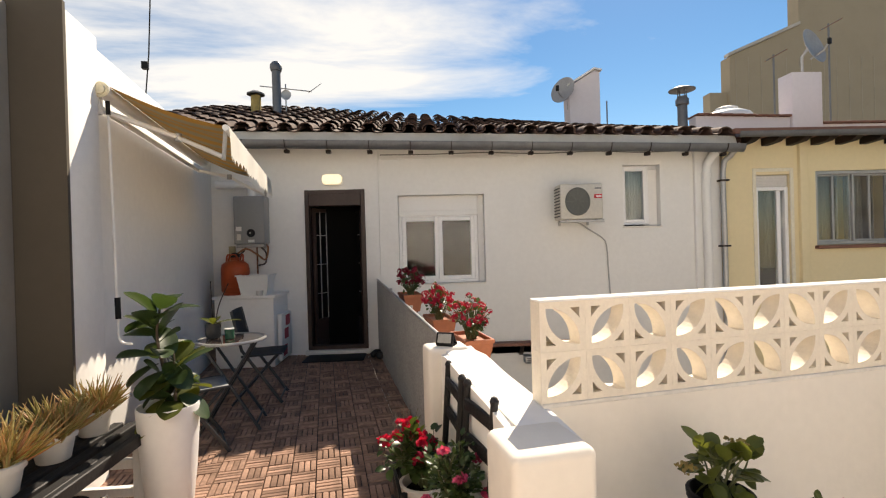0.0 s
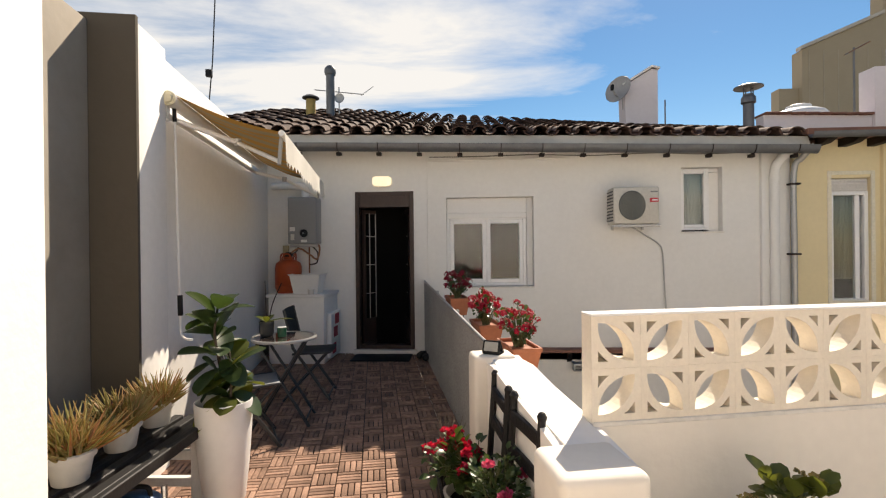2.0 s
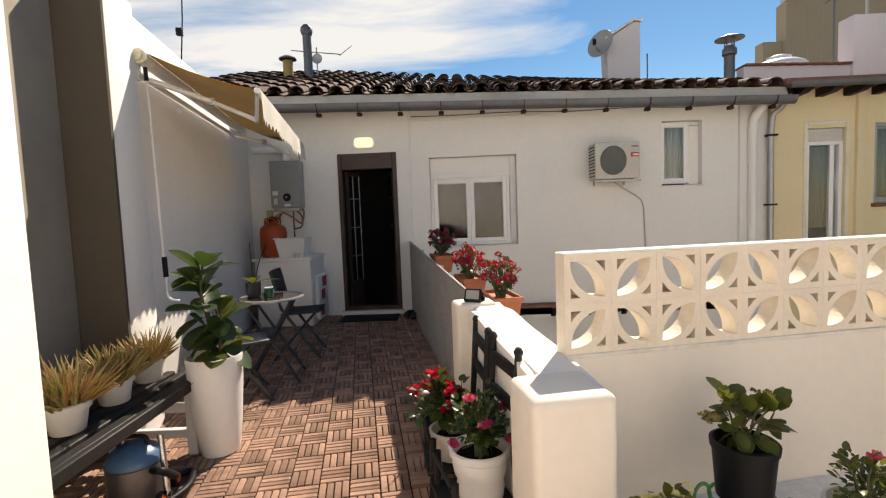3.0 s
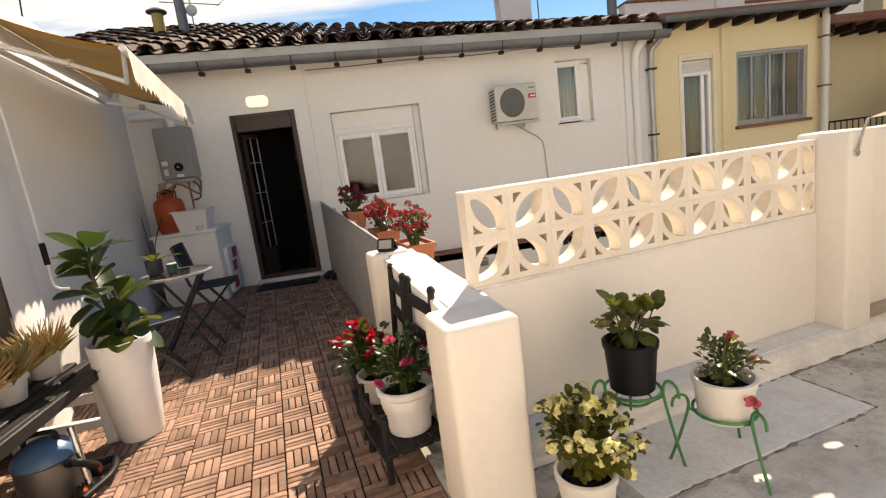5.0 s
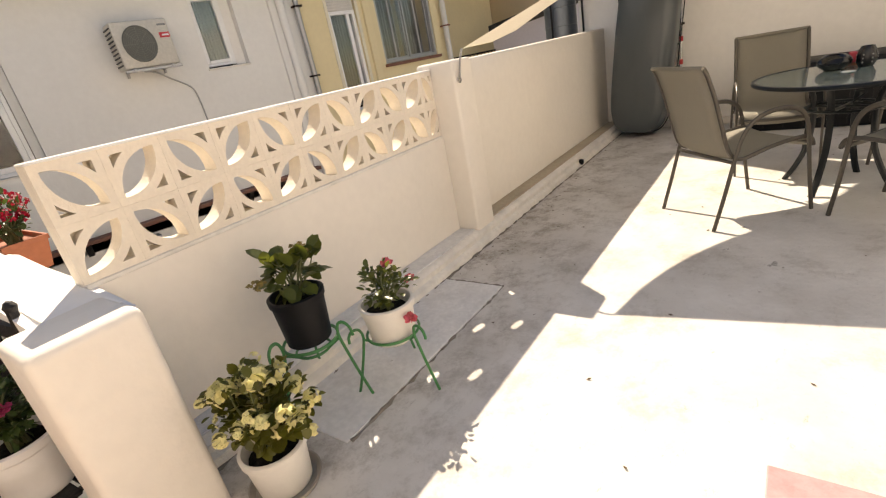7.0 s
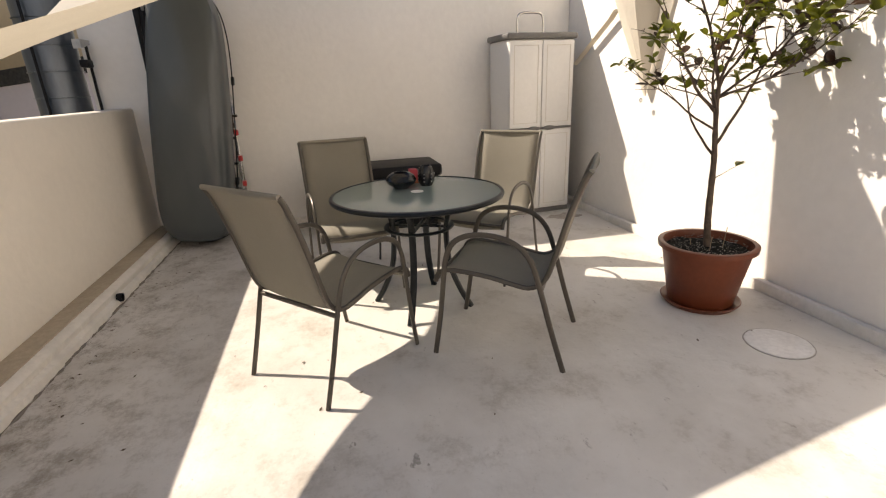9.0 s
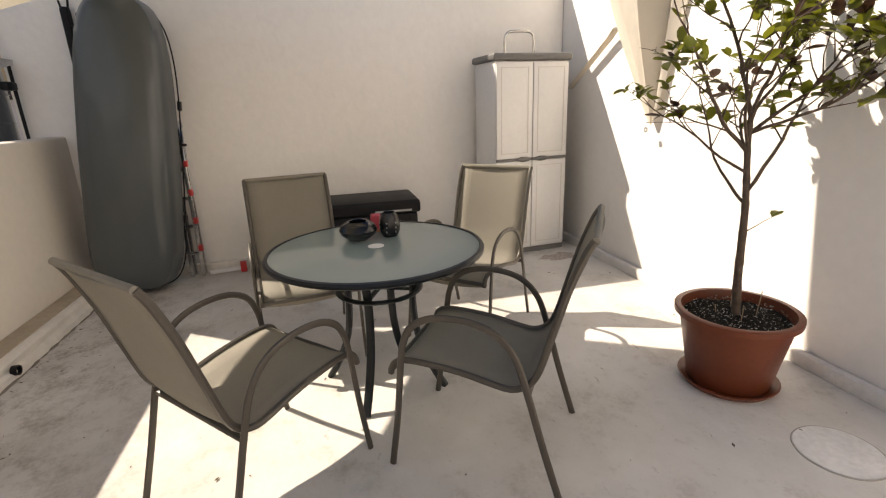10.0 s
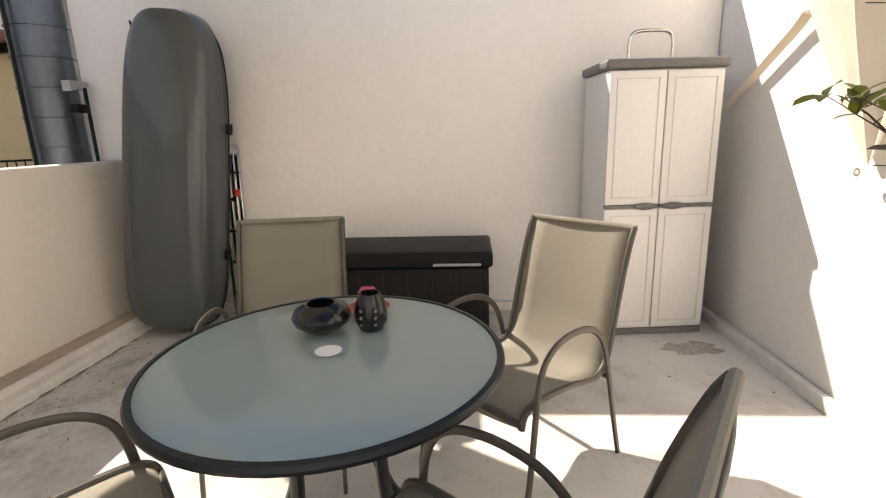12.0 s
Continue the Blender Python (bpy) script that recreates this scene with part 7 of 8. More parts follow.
hp = smooth_path([(0.10, -0.05, 0.2), (0.2, -0.15, 0.24), (0.22, -0.02, 0.14), (0.16, 0.14, 0.06), (0.24, 0.2, 0.04), (0.28, 0.0, 0.05), (0.2, -0.2, 0.05)], 8)
part("hose", tube(bmesh.new(), hp, [0.02 + 0.003 * (i % 2) for i in range(len(hp))], 10), BLACKPLASTIC, vac, "black ribbed hose")
part("wand", tube(bmesh.new(), [(0.20, -0.08, 0.02), (0.16, -0.02, 0.40)], 0.018, 12), STEEL, vac, "chrome wand")
for y in (-0.12, 0.12):
    part("wheel", lathe(bmesh.new(), [(0, -0.015), (0.045, -0.015), (0.05, 0), (0.045, 0.015), (0, 0.015)], 20), BLACKPLASTIC, vac, "", pose(0.17, y, 0.05, 0, 90, 0))
    part("wheel_hub", lathe(bmesh.new(), [(0, 0), (0.03, 0), (0.026, 0.006), (0, 0.008)], 18), mat("orange_plastic", (0.6, 0.12, 0.03), 0.4), vac, "orange hub", pose(0.186, y, 0.05, 0, 90, 0))

# ---- awning on the boundary wall ----
AWN = cloth("striped_awning", (0.30, 0.155, 0.03), (0.30, 0.155, 0.03), 0.13, (1.75, (0.21, 0.17, 0.105)))
VAL = cloth("white_valance", (0.80, 0.77, 0.70), (0.8, 0.75, 0.65), 0.3)
awn = thing("awning", T(LW, 0, 0), "half-open yellow striped awning with a scalloped white valance", "awning")
V0, V1 = 1.75, 4.30
BOXZ, FRZ, PROJ = 2.44, 2.215, 0.82
part("roller", tube(bmesh.new(), [(0.10, V0 - 0.03, BOXZ), (0.10, V1 + 0.03, BOXZ)], 0.045, 14), WHITEPLASTIC, awn)
part("end_cap", lathe(bmesh.new(), [(0, 0), (0.048, 0), (0.050, 0.012), (0.042, 0.02), (0.034, 0.018), (0.030, 0.03), (0.012, 0.034), (0, 0.03)], 20), mat("yellowed_plastic2", (0.62, 0.56, 0.40), 0.5), awn, "yellowed ribbed end cap", pose(0.10, V0 - 0.03, BOXZ, 90))
part("wall_bracket", new_box(0.0, 0.08, V0 + 0.0, V0 + 0.05, BOXZ - 0.14, BOXZ + 0.02, 0.006, 1), WHITEPLASTIC, awn)
part("torsion_bar", tube(bmesh.new(), [(0.07, V0, BOXZ - 0.10), (0.07, V1, BOXZ - 0.10)], 0.02, 8), WHITEPLASTIC, awn)
bm = bmesh.new()
g = []
for i in range(9):
    t = i / 8
    row = []
    for j in range(25):
        v = V0 + (V1 - V0) * j / 24
        row.append(bm.verts.new((0.13 + (PROJ - 0.13) * t, v, BOXZ + 0.035 + (FRZ - BOXZ - 0.01) * t - 0.05 * math.sin(math.pi * t) * (0.6 + 0.4 * math.sin(j * 0.9)))))
    g.append(row)
for a, b in zip(g, g[1:]):
    for j in range(24):
        bm.faces.new((a[j], a[j + 1], b[j + 1], b[j]))
part("cloth", bm, AWN, awn, "yellow and grey striped cloth")
part("front_bar", tube(bmesh.new(), [(PROJ, V0 - 0.02, FRZ + 0.015), (PROJ, V1 + 0.02, FRZ + 0.015)], 0.022, 8), WHITEPLASTIC, awn)
bm = bmesh.new()
n = 26 * 6
top_, bot_ = [], []
for i in range(n + 1):
    v = V0 + (V1 - V0) * i / n
    ph = (i % 6) / 6
    dz = 0.20 - 0.04 * abs(math.sin(math.pi * ph))
    wob = 0.012 * math.sin(v * 9)
    top_.append(bm.verts.new((PROJ + 0.022, v, FRZ + 0.02)))
    bot_.append(bm.verts.new((PROJ + 0.03 + wob, v, FRZ - dz)))
for i in range(n):
    bm.faces.new((top_[i], top_[i + 1], bot_[i + 1], bot_[i]))
part("valance", bm, VAL, awn, "white scalloped valance")
for v, e in ((V0 + 0.10, 0.22), (V1 - 0.10, -0.22)):
    elbow_at = (0.44, v + e, BOXZ - 0.21)
    part("arm", tube(bmesh.new(), [(0.09, v, BOXZ - 0.11), elbow_at], 0.019, 8, wide=1.25), WHITEPLASTIC, awn, "upper folding arm")
    part("arm", tube(bmesh.new(), [elbow_at, (PROJ - 0.03, v - 0.05, FRZ - 0.17)], 0.016, 8, wide=1.2), WHITEPLASTIC, awn, "lower folding arm")
    part("elbow", lathe(bmesh.new(), [(0, -0.026), (0.026, -0.026), (0.028, 0.026), (0, 0.026)], 12), ALU, awn, "", pose(*elbow_at))
    part("arm_bracket", tube(bmesh.new(), [(PROJ - 0.03, v - 0.05, FRZ - 0.19), (PROJ - 0.015, v - 0.04, FRZ + 0.01)], 0.014, 8, wide=1.6), ALU, awn)
crank = thing("awning_crank", T(LW + 0.10, 1.82, 0), "white hanging awning crank rod with a black grip", "crank")
part("rod", tube(bmesh.new(), [(0, 0, 2.33), (0.02, 0, 0.98)], 0.009, 8), WHITEPLASTIC, crank)
part("grip", tube(bmesh.new(), [(0.02, 0, 1.12), (0.022, 0, 0.98)], 0.017, 10), BLACKPLASTIC, crank, "black grip")
part("handle", tube(bmesh.new(), smooth_path([(0.022, 0, 0.98), (0.024, 0, 0.86), (0.05, 0, 0.82), (0.10, 0, 0.81)]), 0.008, 8), WHITEPLASTIC, crank)
part("hook", tube(bmesh.new(), [(0, -0.01, 2.40), (0, 0, 2.31)], 0.014, 8), BLACKPLASTIC, crank)

# ---- guard panel with flower boxes ----
PANEL = mat("grey_perforated_sheet", (0.36, 0.36, 0.355), 0.6, 0.3, grain=(90, 0.2), stain=(3, 0.12), bump=0.6, bump_scale=90)
gp = thing("guard_panel", T(-0.13, 0, 0), "grey corrugated sheet guard along the deck edge", "guard", kind="structure")
for k in range(3):
    v0, v1 = 1.06 + 1.3 * k, 1.06 + 1.3 * (k + 1) - 0.008
    bm = bmesh.new()
    m_ = 52
    rows = []
    for i in range(m_ + 1):
        v = v0 + (v1 - v0) * i / m_
        off = 0.006 * (1 if i % 2 else -1)
        zt = 0.83 + 0.045 * (v - 1.06) if v < 3.9 else 0.958
        rows.append([bm.verts.new((off, v, -0.02)), bm.verts.new((off, v, zt))])
    for a, b in zip(rows, rows[1:]):
        bm.faces.new((a[0], b[0], b[1], a[1]))
    o = part("sheet", bm, PANEL, gp, smooth=False)
    o.modifiers.new("thick", "SOLIDIFY").thickness = 0.003
part("top_rail", tube(bmesh.new(), [(0, 1.05, 0.835), (0, 4.9, 0.985)], 0.012, 8), ALU, gp)
for v in (1.06, 2.36, 3.66, 4.85):
    part("post", tube(bmesh.new(), [(0.03, v, -0.03), (0.03, v, 0.84 + 0.04 * (v - 1.06))], 0.016, 8), ALU, gp)


def umbels(name, material, spread, petal, count=13):
    """Three round heads of small four-petalled florets, to be shared by many stems."""
    out = []
    for k in range(3):
        rg_ = random.Random(900 + k)
        bm = bmesh.new()
        for _ in range(count):
            d = rand_dir(rg_, -0.25, 1.0)
            c = d * spread * rg_.uniform(0.75, 1.0)
            e = d.cross(rand_dir(rg_)).normalized()
            f2 = d.cross(e)
            for q in range(4):
                w = e * math.cos(q * 1.571) + f2 * math.sin(q * 1.571) + d * 0.35
                leaf(bm, c, w, d, petal * rg_.uniform(0.85, 1.15), petal * 0.95, 0.25, 0.12)
        out.append(mesh_of(name, bm, material, True))
    return out


def flower(parent, head, p, rg_, size=1.0):
    o = new("bloom", head)
    o.parent = parent
    o.matrix_basis = pose(p[0], p[1], p[2], rg_.uniform(-35, 35), rg_.uniform(-35, 35), rg_.uniform(0, 360)) @ Matrix.Diagonal((size, size, size, 1))
    return o


def flower_box(m, seed, label, dense, red=RED):
    f = thing("flower_box", m, label, "flower pot", "flower boxes on the guard")
    bm = bmesh.new()
    lo = [(-0.07, -0.16), (0.07, -0.16), (0.07, 0.16), (-0.07, 0.16)]
    hi = [(-0.095, -0.195), (0.095, -0.195), (0.095, 0.195), (-0.095, 0.195)]
    rings = [[bm.verts.new((x, y, 0.0)) for x, y in lo], [bm.verts.new((x, y, 0.15)) for x, y in hi],
             [bm.verts.new((x * 1.08, y * 1.04, 0.15)) for x, y in hi], [bm.verts.new((x * 1.08, y * 1.04, 0.175)) for x, y in hi],
             [bm.verts.new((x * 0.95, y * 0.97, 0.175)) for x, y in hi], [bm.verts.new((x * 0.9, y * 0.95, 0.15)) for x, y in hi]]
    bm.faces.new(rings[0][::-1]); bm.faces.new(rings[-1])
    for a, b in zip(rings, rings[1:]):
        for i in range(4):
            bm.faces.new((a[i], a[(i + 1) % 4], b[(i + 1) % 4], b[i]))
    part("trough", bm, TERRACOTTA, f, "terracotta coloured trough")
    part("hook", tube(bmesh.new(), smooth_path([(0.06, -0.1, 0.0), (0.0, -0.1, -0.08), (-0.09, -0.1, -0.02)]), 0.005, 6), DARKWOOD, f)
    tips = bush(f, seed, (0, 0, 0.28), (0.15, 0.21, 0.16), 200, 0.036, 0.026, LEAF_DARK, 34, None, (0, 0, 0.15), 0.0)
    heads = umbels("flower_head", red, 0.030, 0.013)
    rg = random.Random(seed + 50)
    for k in range(dense):
        tp_ = tips[k % len(tips)] + Vector((rg.gauss(0, 0.012), rg.gauss(0, 0.012), rg.gauss(0.005, 0.01))) * (0.4 if k < len(tips) else 2.2)
        flower(f, rg.choice(heads), tp_, rg, rg.uniform(0.65, 1.15))
    return f


DKRED = leaf_mat("dark_red_petal", (0.18, 0.006, 0.024), 0.3, 0.6)
flower_box(T(0.18, 1.52, 0.585), 11, "terracotta trough with red geraniums on tall stems", 30, RED)
flower_box(T(0.13, 2.28, 0.62), 12, "terracotta trough with dense red geraniums", 46, RED)
flower_box(T(0.05, 3.25, 0.74), 13, "terracotta trough with dark red geraniums by the window", 44, DKRED)

lampm = thing("solar_lamp", T(-0.15, 0.93, 0.826, -35), "small black solar lamp standing on the post", "lamp")
part("base", new_box(-0.05, 0.05, -0.03, 0.05, 0.0, 0.012, 0.004, 1), BLACKPLASTIC, lampm)
part("head", new_box(-0.052, 0.052, -0.008, 0.008, 0.0, 0.075, 0.006, 2), BLACKPLASTIC, lampm, "", pose(0, -0.035, 0.008, -22))
part("led_panel", new_box(-0.04, 0.04, -0.011, -0.007, 0.012, 0.064, 0.002, 1), mat("led_grey", (0.30, 0.30, 0.28), 0.3), lampm, "pale grid of small diodes", pose(0, -0.035, 0.008, -22))
part("solar_panel", new_box(-0.05, 0.05, -0.005, 0.005, 0.0, 0.09, 0.004, 1), BLACKPLASTIC, lampm, "", pose(0, 0.045, 0.008, 40))

# ---- two black chairs used as plant stands ----
def plant_chair(m, label):
    c = thing("wooden_chair", m, label, "chair", "black chairs used as plant stands")
    for s in (-1, 1):
        part("rear_leg", tube(bmesh.new(), [(0.14 * s, -0.16, 0.0), (0.14 * s, -0.13, 0.36), (0.14 * s, -0.16, 0.77)], 0.016, 8), BLACKWOOD, c)
        part("finial", lathe(bmesh.new(), [(0, 0), (0.016, 0), (0.02, 0.015), (0.012, 0.03), (0, 0.036)], 12), BLACKWOOD, c, "", pose(0.14 * s, -0.161, 0.77))
        part("front_leg", tube(bmesh.new(), [(0.14 * s, 0.13, 0.0), (0.14 * s, 0.12, 0.29)], 0.016, 8), BLACKWOOD, c)
        part("side_rail", tube(bmesh.new(), [(0.14 * s, -0.13, 0.128), (0.14 * s, 0.13, 0.128)], 0.010, 8), BLACKWOOD, c)
    for z in (0.52, 0.67):
        part("back_slat", new_box(-0.135, 0.135, -0.16, -0.14, z, z + 0.055, 0.006, 2), BLACKWOOD, c)
    for y in (-0.12, -0.04, 0.04, 0.12):
        part("seat_slat", new_box(-0.165, 0.165, y - 0.034, y + 0.034, 0.120, 0.140, 0.005, 1), BLACKWOOD, c)
    part("stretcher", tube(bmesh.new(), [(-0.14, 0.135, 0.275), (0.14, 0.135, 0.275)], 0.010, 8), BLACKWOOD, c)
    return c


plant_chair(T(-0.36, 0.16, 0.0, 95), "low black wooden chair carrying a pot of pink flowers")
plant_chair(T(-0.37, 0.54, 0.0, 88), "low black wooden chair carrying a pot of red geraniums")
wp = thing("flower_pot", T(-0.33, 0.16, 0.1415), "white plastic pot with pink roses and carnations", "flower pot")
pot(wp, 0.122, 0.092, 0.215, WHITEPLASTIC, 0.006, ribs=2)
tips = bush(wp, 31, (0, 0, 0.29), (0.14, 0.14, 0.18), 520, 0.030, 0.019, LEAF_DARK, 34, None, (0, 0, 0.18), 0.0)
rg = random.Random(3)
MAGENTA = leaf_mat("magenta_petal", (0.40, 0.05, 0.15), 0.3, 0.6)
for p in ((0.10, -0.12, 0.29), (-0.13, -0.08, 0.27), (0.0, -0.13, 0.36), (-0.05, -0.05, 0.44), (0.11, 0.02, 0.36)):
    bm = bmesh.new()
    for _ in range(4):
        bloom(bm, (rg.gauss(0, 0.008), rg.gauss(0, 0.008), rg.gauss(0, 0.006)), 0.021, 8, rg)
    part("bloom", bm, MAGENTA, wp, "pink ruffled bloom", pose(*p))
rp_ = thing("flower_pot", T(-0.38, 0.52, 0.1415), "pale pot with bright red geraniums", "flower pot")
pot(rp_, 0.11, 0.085, 0.14, OFFWHITE, 0.008)
tips = bush(rp_, 32, (-0.05, 0, 0.24), (0.16, 0.18, 0.17), 380, 0.045, 0.035, LEAF_DARK, 28, None, (0, 0, 0.12), 0.0)
BRIGHTRED = leaf_mat("bright_red_petal", (0.36, 0.008, 0.045), 0.3, 0.6)
for p in [rg.choice(tips) for _ in range(13)]:
    bm = bmesh.new()
    for _ in range(4):
        bloom(bm, (rg.gauss(0, 0.015), rg.gauss(0, 0.015), rg.gauss(0.01, 0.012)), 0.024, 8, rg)
    part("bloom", bm, BRIGHTRED, rp_, "bright red bloom", pose(*p))
dg = thing("dry_grass_pot", T(-0.40, 1.0, 0.0), "dark pot of thin dry stalks beside the guard", "plant")
pot(dg, 0.08, 0.06, 0.14, BLACKPLASTIC, 0.006)
bm = bmesh.new()
for _ in range(16):
    d = rand_dir(rg, 0.75, 1.0)
    tube(bm, [(d.x * 0.03, d.y * 0.03, 0.1), (d.x * 0.12, d.y * 0.12, 0.32), (d.x * 0.24, d.y * 0.24, 0.50 * d.z)], [0.003, 0.003, 0.001], 4)
part("stalks", bm, mat("dry_stalk", (0.22, 0.18, 0.14), 0.9), dg, "thin dry stalks")

# ---- terrace pots along the parapet ----
LEAF_KAL = leaf_mat("kalanchoe_leaf", (0.088, 0.088, 0.014), 0.25, 0.35)
KALPETAL = leaf_mat("pale_yellow_petal", (0.80, 0.72, 0.38), 0.3, 0.7, 0.12)
yk = thing("flower_pot", T(0.13, -0.515, 0.0), "cream pot of yellow kalanchoe on a dark saucer", "flower pot")
part("saucer", lathe(bmesh.new(), [(0, 0), (0.115, 0), (0.125, 0.022), (0.12, 0.022), (0.105, 0.006), (0, 0.006)], 32), mat("taupe_saucer", (0.30, 0.27, 0.23), 0.5), yk)
pot(yk, 0.105, 0.085, 0.17, OFFWHITE, 0.005, z=0.007)
tips = bush(yk, 41, (0, 0, 0.30), (0.17, 0.17, 0.165), 800, 0.036, 0.028, LEAF_KAL, 34, None, (0, 0, 0.15), -0.1)
heads = umbels("kalanchoe_head", KALPETAL, 0.019, 0.0105, 11)
for p in [t_ * 1.0 for t_ in tips] + [Vector((0, 0, 0.29)) + (t_ - Vector((0, 0, 0.29))) * rg.uniform(0.85, 1.02) + Vector((rg.gauss(0, 0.03), rg.gauss(0, 0.03), rg.gauss(0.01, 0.02))) for t_ in tips]:
    flower(yk, rg.choice(heads), p, rg, rg.uniform(0.8, 1.5))

GREENWIRE = mat("green_wire", (0.045, 0.19, 0.06), 0.4, 0.0, stain=(10, 0.15), bump=0.05)


def wire_stand(m, label):
    s = thing("plant_stand", m, label, "plant stand", "green wire plant stands")
    part("ring", tube(bmesh.new(), [(0.11 * math.cos(i * math.pi / 14), 0.11 * math.sin(i * math.pi / 14), 0.235) for i in range(29)], 0.006, 7, cap=False), GREENWIRE, s)
    part("ring", tube(bmesh.new(), [(0.07 * math.cos(i * math.pi / 14), 0.07 * math.sin(i * math.pi / 14), 0.20) for i in range(29)], 0.005, 7, cap=False), GREENWIRE, s)
    for k in range(3):
        a = 0.6 + k * 2.094
        c_, s_ = math.cos(a), math.sin(a)
        pts = [(r * c_, r * s_, z) for r, z in ((0.20, 0.0), (0.165, 0.10), (0.135, 0.20), (0.125, 0.25), (0.135, 0.285), (0.16, 0.29), (0.18, 0.27), (0.185, 0.24))]
        part("leg", tube(bmesh.new(), smooth_path(pts, 5), 0.006, 7), GREENWIRE, s)
        part("spoke", tube(bmesh.new(), [(0.07 * c_, 0.07 * s_, 0.20), (0.125 * c_, 0.125 * s_, 0.235)], 0.005, 6), GREENWIRE, s)
    return s


wire_stand(T(0.52, -0.315, 0.0, 20) @ Matrix.Diagonal((1.0, 1.0, 1.22, 1.0)), "bent green wire plant stand holding a black pot")
wire_stand(T(0.75, -0.55, 0.0, -10), "bent green wire plant stand holding a cream pot")
bp_ = thing("flower_pot", T(0.52, -0.315, 0.294), "black plastic pot with drooping hydrangea leaves", "flower pot")
pot(bp_, 0.105, 0.085, 0.21, BLACKPLASTIC, 0.004)
bush(bp_, 51, (0, 0, 0.27), (0.13, 0.13, 0.10), 70, 0.075, 0.055, LEAF_MID, 14, None, (0, 0, 0.17), 0.0)
FADED = leaf_mat("faded_bloom", (0.20, 0.16, 0.07), 0.3, 0.7)
for p in ((0.10, 0.03, 0.34), (0.05, -0.05, 0.36), (-0.13, 0.0, 0.30)):
    bm = bmesh.new()
    for _ in range(8):
        bloom(bm, (rg.gauss(0, 0.018), rg.gauss(0, 0.018), rg.gauss(0, 0.015)), 0.014, 5, rg)
    part("faded_bloom", bm, FADED, bp_, "faded green-brown flower head", pose(*p))
cp_ = thing("flower_pot", T(0.75, -0.55, 0.206), "cream plastic pot with a pink miniature rose", "flower pot")
pot(cp_, 0.108, 0.088, 0.17, OFFWHITE, 0.004)
bush(cp_, 52, (0.02, 0, 0.205), (0.135, 0.135, 0.10), 210, 0.03, 0.02, LEAF_MID, 16, None, (0, 0, 0.13), 0.0)
for p in ((0.12, 0.07, 0.27), (0.15, -0.02, 0.19), (-0.02, -0.135, 0.12)):
    bm = bmesh.new()
    for _ in range(4):
        bloom(bm, (rg.gauss(0, 0.004), rg.gauss(0, 0.004), 0), 0.024, 7, rg)
    part("bloom", bm, PINK, cp_, "pink rose bloom", pose(*p))

par = thing("folded_parasol", T(5.46, -0.245, 0.104, 0, 1.0, 3), "narrow black folded parasol standing in the corner", "parasol")
part("cloth", tube(bmesh.new(), [(0, 0, 0.45), (0, 0, 0.7), (0, 0, 1.2), (0, 0, 1.7), (0, 0, 1.84)], [0.03, 0.045, 0.042, 0.034, 0.02], 9), BLACKPLASTIC, par, "black furled cloth")
part("pole", tube(bmesh.new(), [(0, 0, 0.0), (0, 0, 0.46)], 0.012, 8), BLACKPLASTIC, par)
for k in (-1, 1):
    part("rib_tip", tube(bmesh.new(), [(0, 0.014 * k, 1.82), (0, 0.022 * k, 1.93)], 0.006, 6), BLACKPLASTIC, par)

solid("floor_mat", new_box(0.15, 0.80, -2.55, -1.85, 0.0, 0.008, 0.003, 1), mat("pink_rubber", (0.55, 0.27, 0.27), 0.8, stain=(6, 0.2), bump=0.3), MT, "thin dusty pink rubber mat on the floor", "mat", kind="thing")

# old paint marks on the screed
def paint_marks(name, m, color, spots, seed, label):
    rg_ = random.Random(seed)
    bm = bmesh.new()
    for u_, v_, r_ in spots:
        for _ in range(7):
            cu, cv, rr = u_ + rg_.gauss(0, r_ * 0.6), v_ + rg_.gauss(0, r_ * 0.45), r_ * rg_.uniform(0.15, 0.42)
            ring = [bm.verts.new((cu + rr * rg_.uniform(0.5, 1.2) * math.cos(k_ * 0.785), cv + 0.7 * rr * rg_.uniform(0.5, 1.2) * math.sin(k_ * 0.785), 0.0015 + 0.0005 * rg_.random())) for k_ in range(8)]
            bm.faces.new(ring)
    solid(name, bm, mat(name, color, 0.8, grain=(90, 0.3), stain=(30, 0.3), bump=0.2), m, label, "stain")


paint_marks("yellow_paint_marks", MT, (0.72, 0.52, 0.22), [(1.39, -2.37, 0.04), (1.29, -2.27, 0.02), (1.18, -2.22, 0.018), (1.06, -2.18, 0.02), (0.94, -2.17, 0.04), (0.9, -2.21, 0.02)], 5, "faded yellow paint drips on the screed floor")
paint_marks("grey_scuffs", MT, (0.36, 0.34, 0.31), [(1.11, -2.24, 0.045), (1.13, -2.26, 0.03), (2.12, -1.82, 0.05), (2.28, -1.6, 0.02)], 6, "grey scuffed marks on the screed floor")

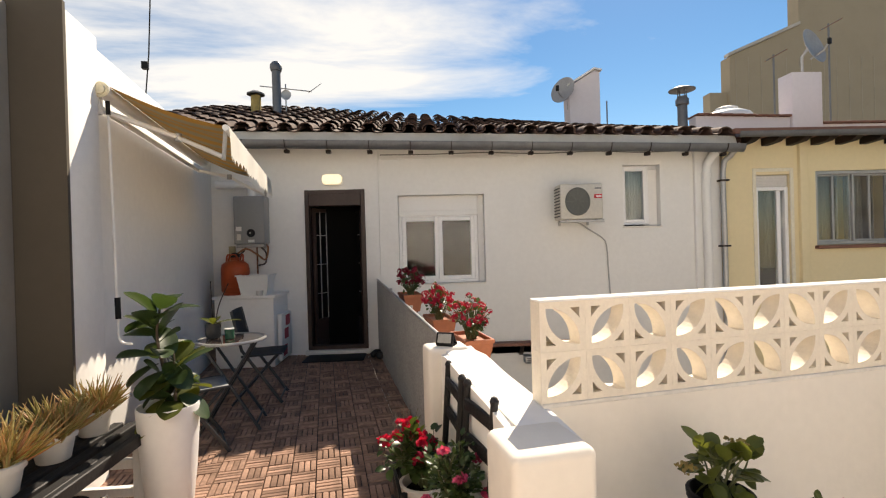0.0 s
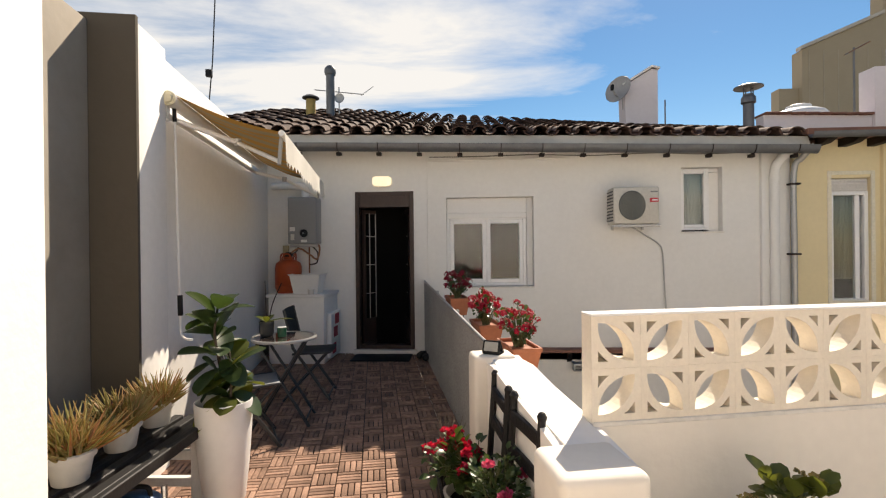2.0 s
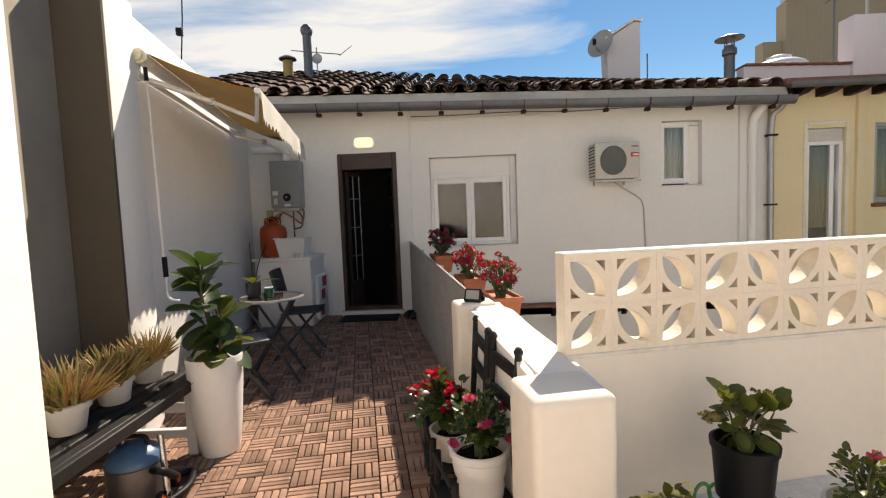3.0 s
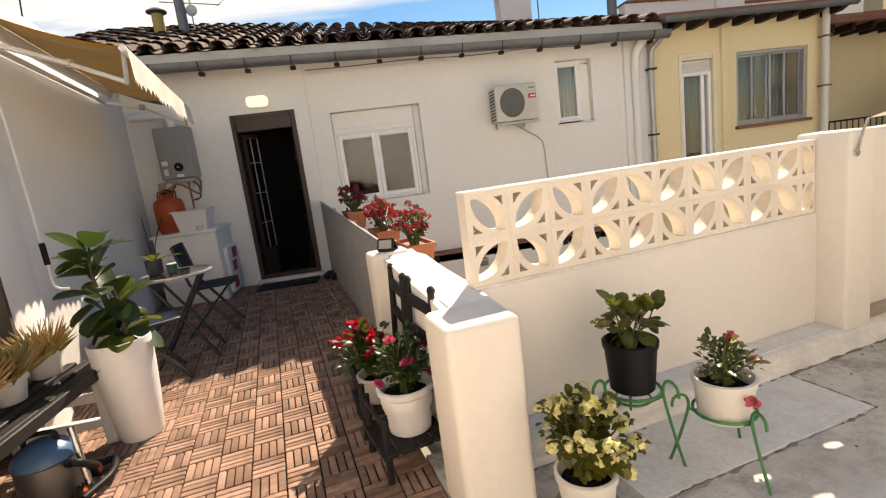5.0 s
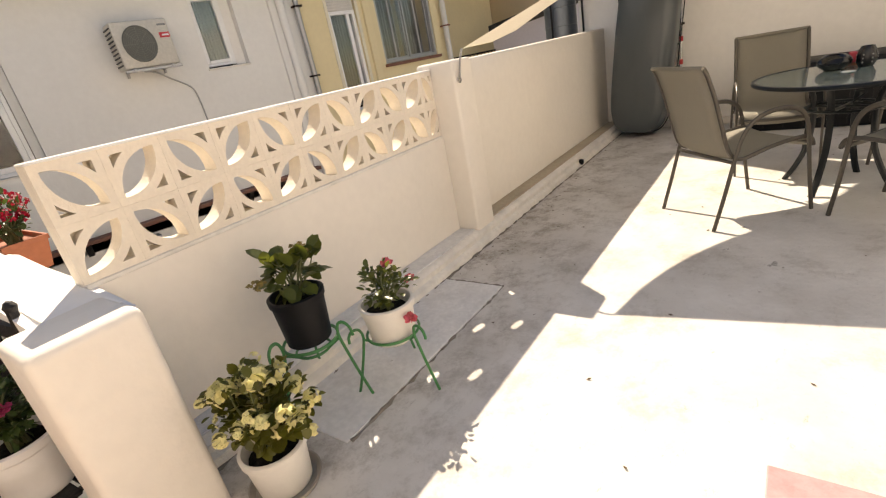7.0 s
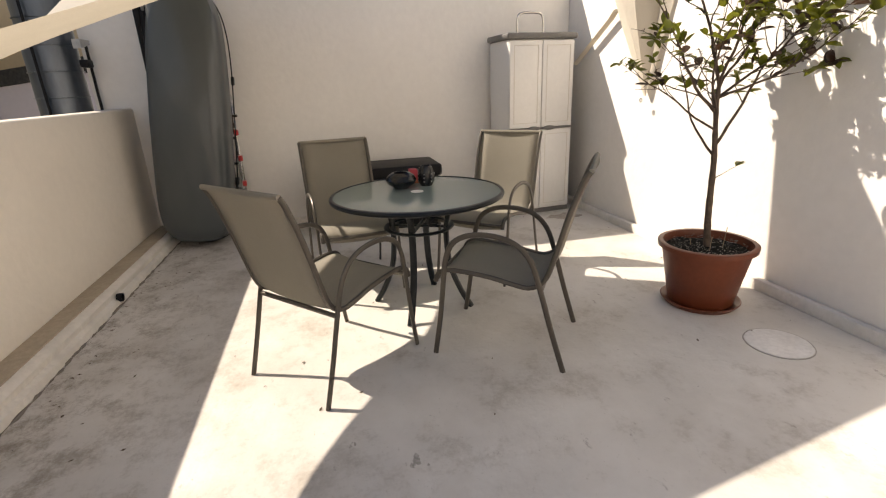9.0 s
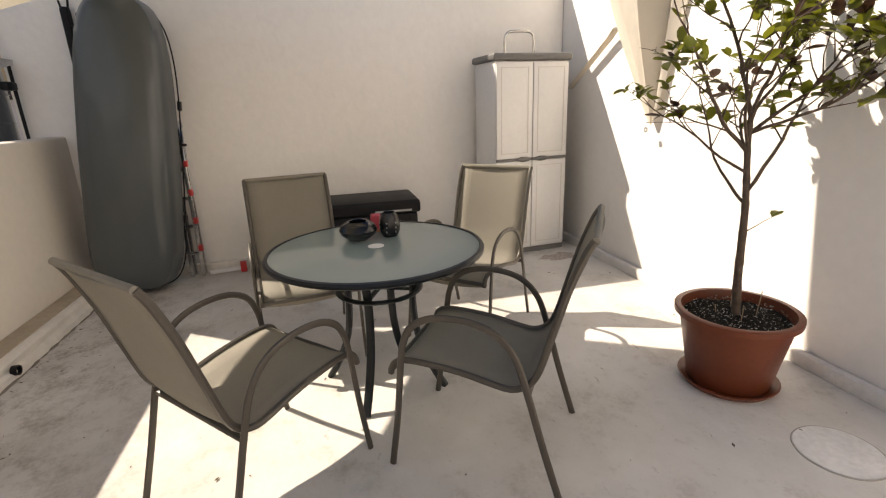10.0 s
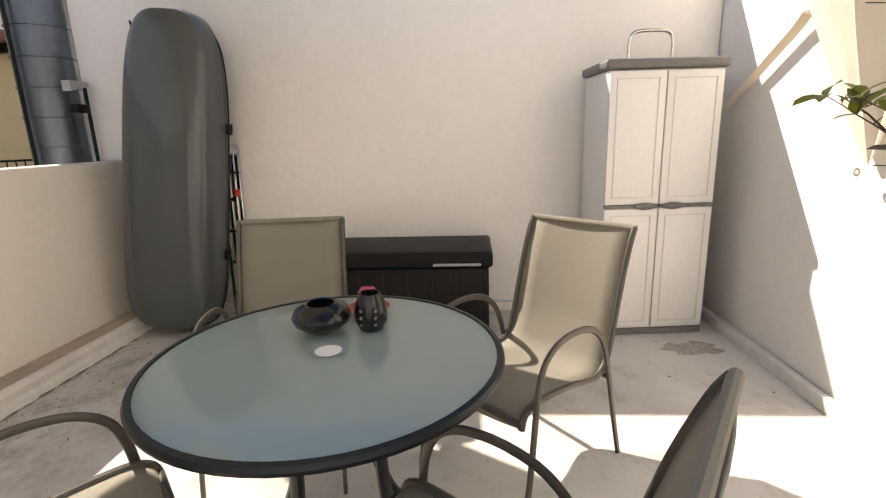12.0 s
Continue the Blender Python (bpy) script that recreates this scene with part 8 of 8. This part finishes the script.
# ---- courtyard details seen through the gap ----
vent = thing("wall_vent", pose(3.0, FY - 0.06, -0.16), "small grey metal vent box under the ledge", "vent")
part("body", new_box(-0.10, 0.10, -0.08, 0.07, -0.05, 0.05, 0.01, 2), ALU, vent)
for k in range(3):
    part("slat", new_box(-0.08, 0.08, -0.086, -0.079, -0.03 + 0.024 * k, -0.02 + 0.024 * k), BLACKPLASTIC, vent)

# ---- deck slats ----
deck = thing("deck_floor", MT, "basket-weave deck of small brown hardwood slats", "deck", kind="structure")
SW, SL, ST = 0.0318, 0.1462, 0.020
bm = new_box(-SW / 2, SW / 2, -SL / 2, SL / 2, -ST, 0.0, 0.003, 1)
SLAT_ME = mesh_of("slat", bm, DECK)
rng = random.Random(77)
farv, farf = [], []
made = 0
base_v = [v.co.copy() for v in SLAT_ME.vertices]
base_f = [tuple(p.vertices) for p in SLAT_ME.polygons]
quads = []
for iu in range(-1, 16):
    for iv in range(-32, 37):
        quads.append((iu, iv))
for iu, iv in quads:
    u = DECK_EDGE - 0.078 - 0.152 * iu
    v = -0.02 + 0.152 * iv
    if u < LW - 0.02 and v > 1.5:
        continue
    if iu < 0 and v < 1.15:
        continue
    if v > 4.98 - 0.2 * (u + 0.3) - 0.12:
        continue
    near = 0.35 < v < 1.9 and -1.55 < u < -0.35 and made < 300
    for k in range(4):
        off = -0.0565 + 0.0377 * k
        turn = 90 if (iu + iv) % 2 else 0
        m = pose(u + (0 if turn else off), v + (off if turn else 0), rng.uniform(-0.002, 0.001), rng.uniform(-0.6, 0.6), rng.uniform(-0.6, 0.6), turn)
        if near and made < 300:
            o = new("slat", SLAT_ME)
            o.parent, o.matrix_basis = deck, m
            made += 1
        else:
            off_i = len(farv)
            farv += [tuple(m @ q) for q in base_v]
            farf += [tuple(i + off_i for i in q) for q in base_f]
me = bpy.data.meshes.new("slats")
me.from_pydata(farv, [], farf)
me.materials.append(DECK_FAR)
o = new("slats", me)
o.parent = deck
tagged(o, "", "", "", "stuff")
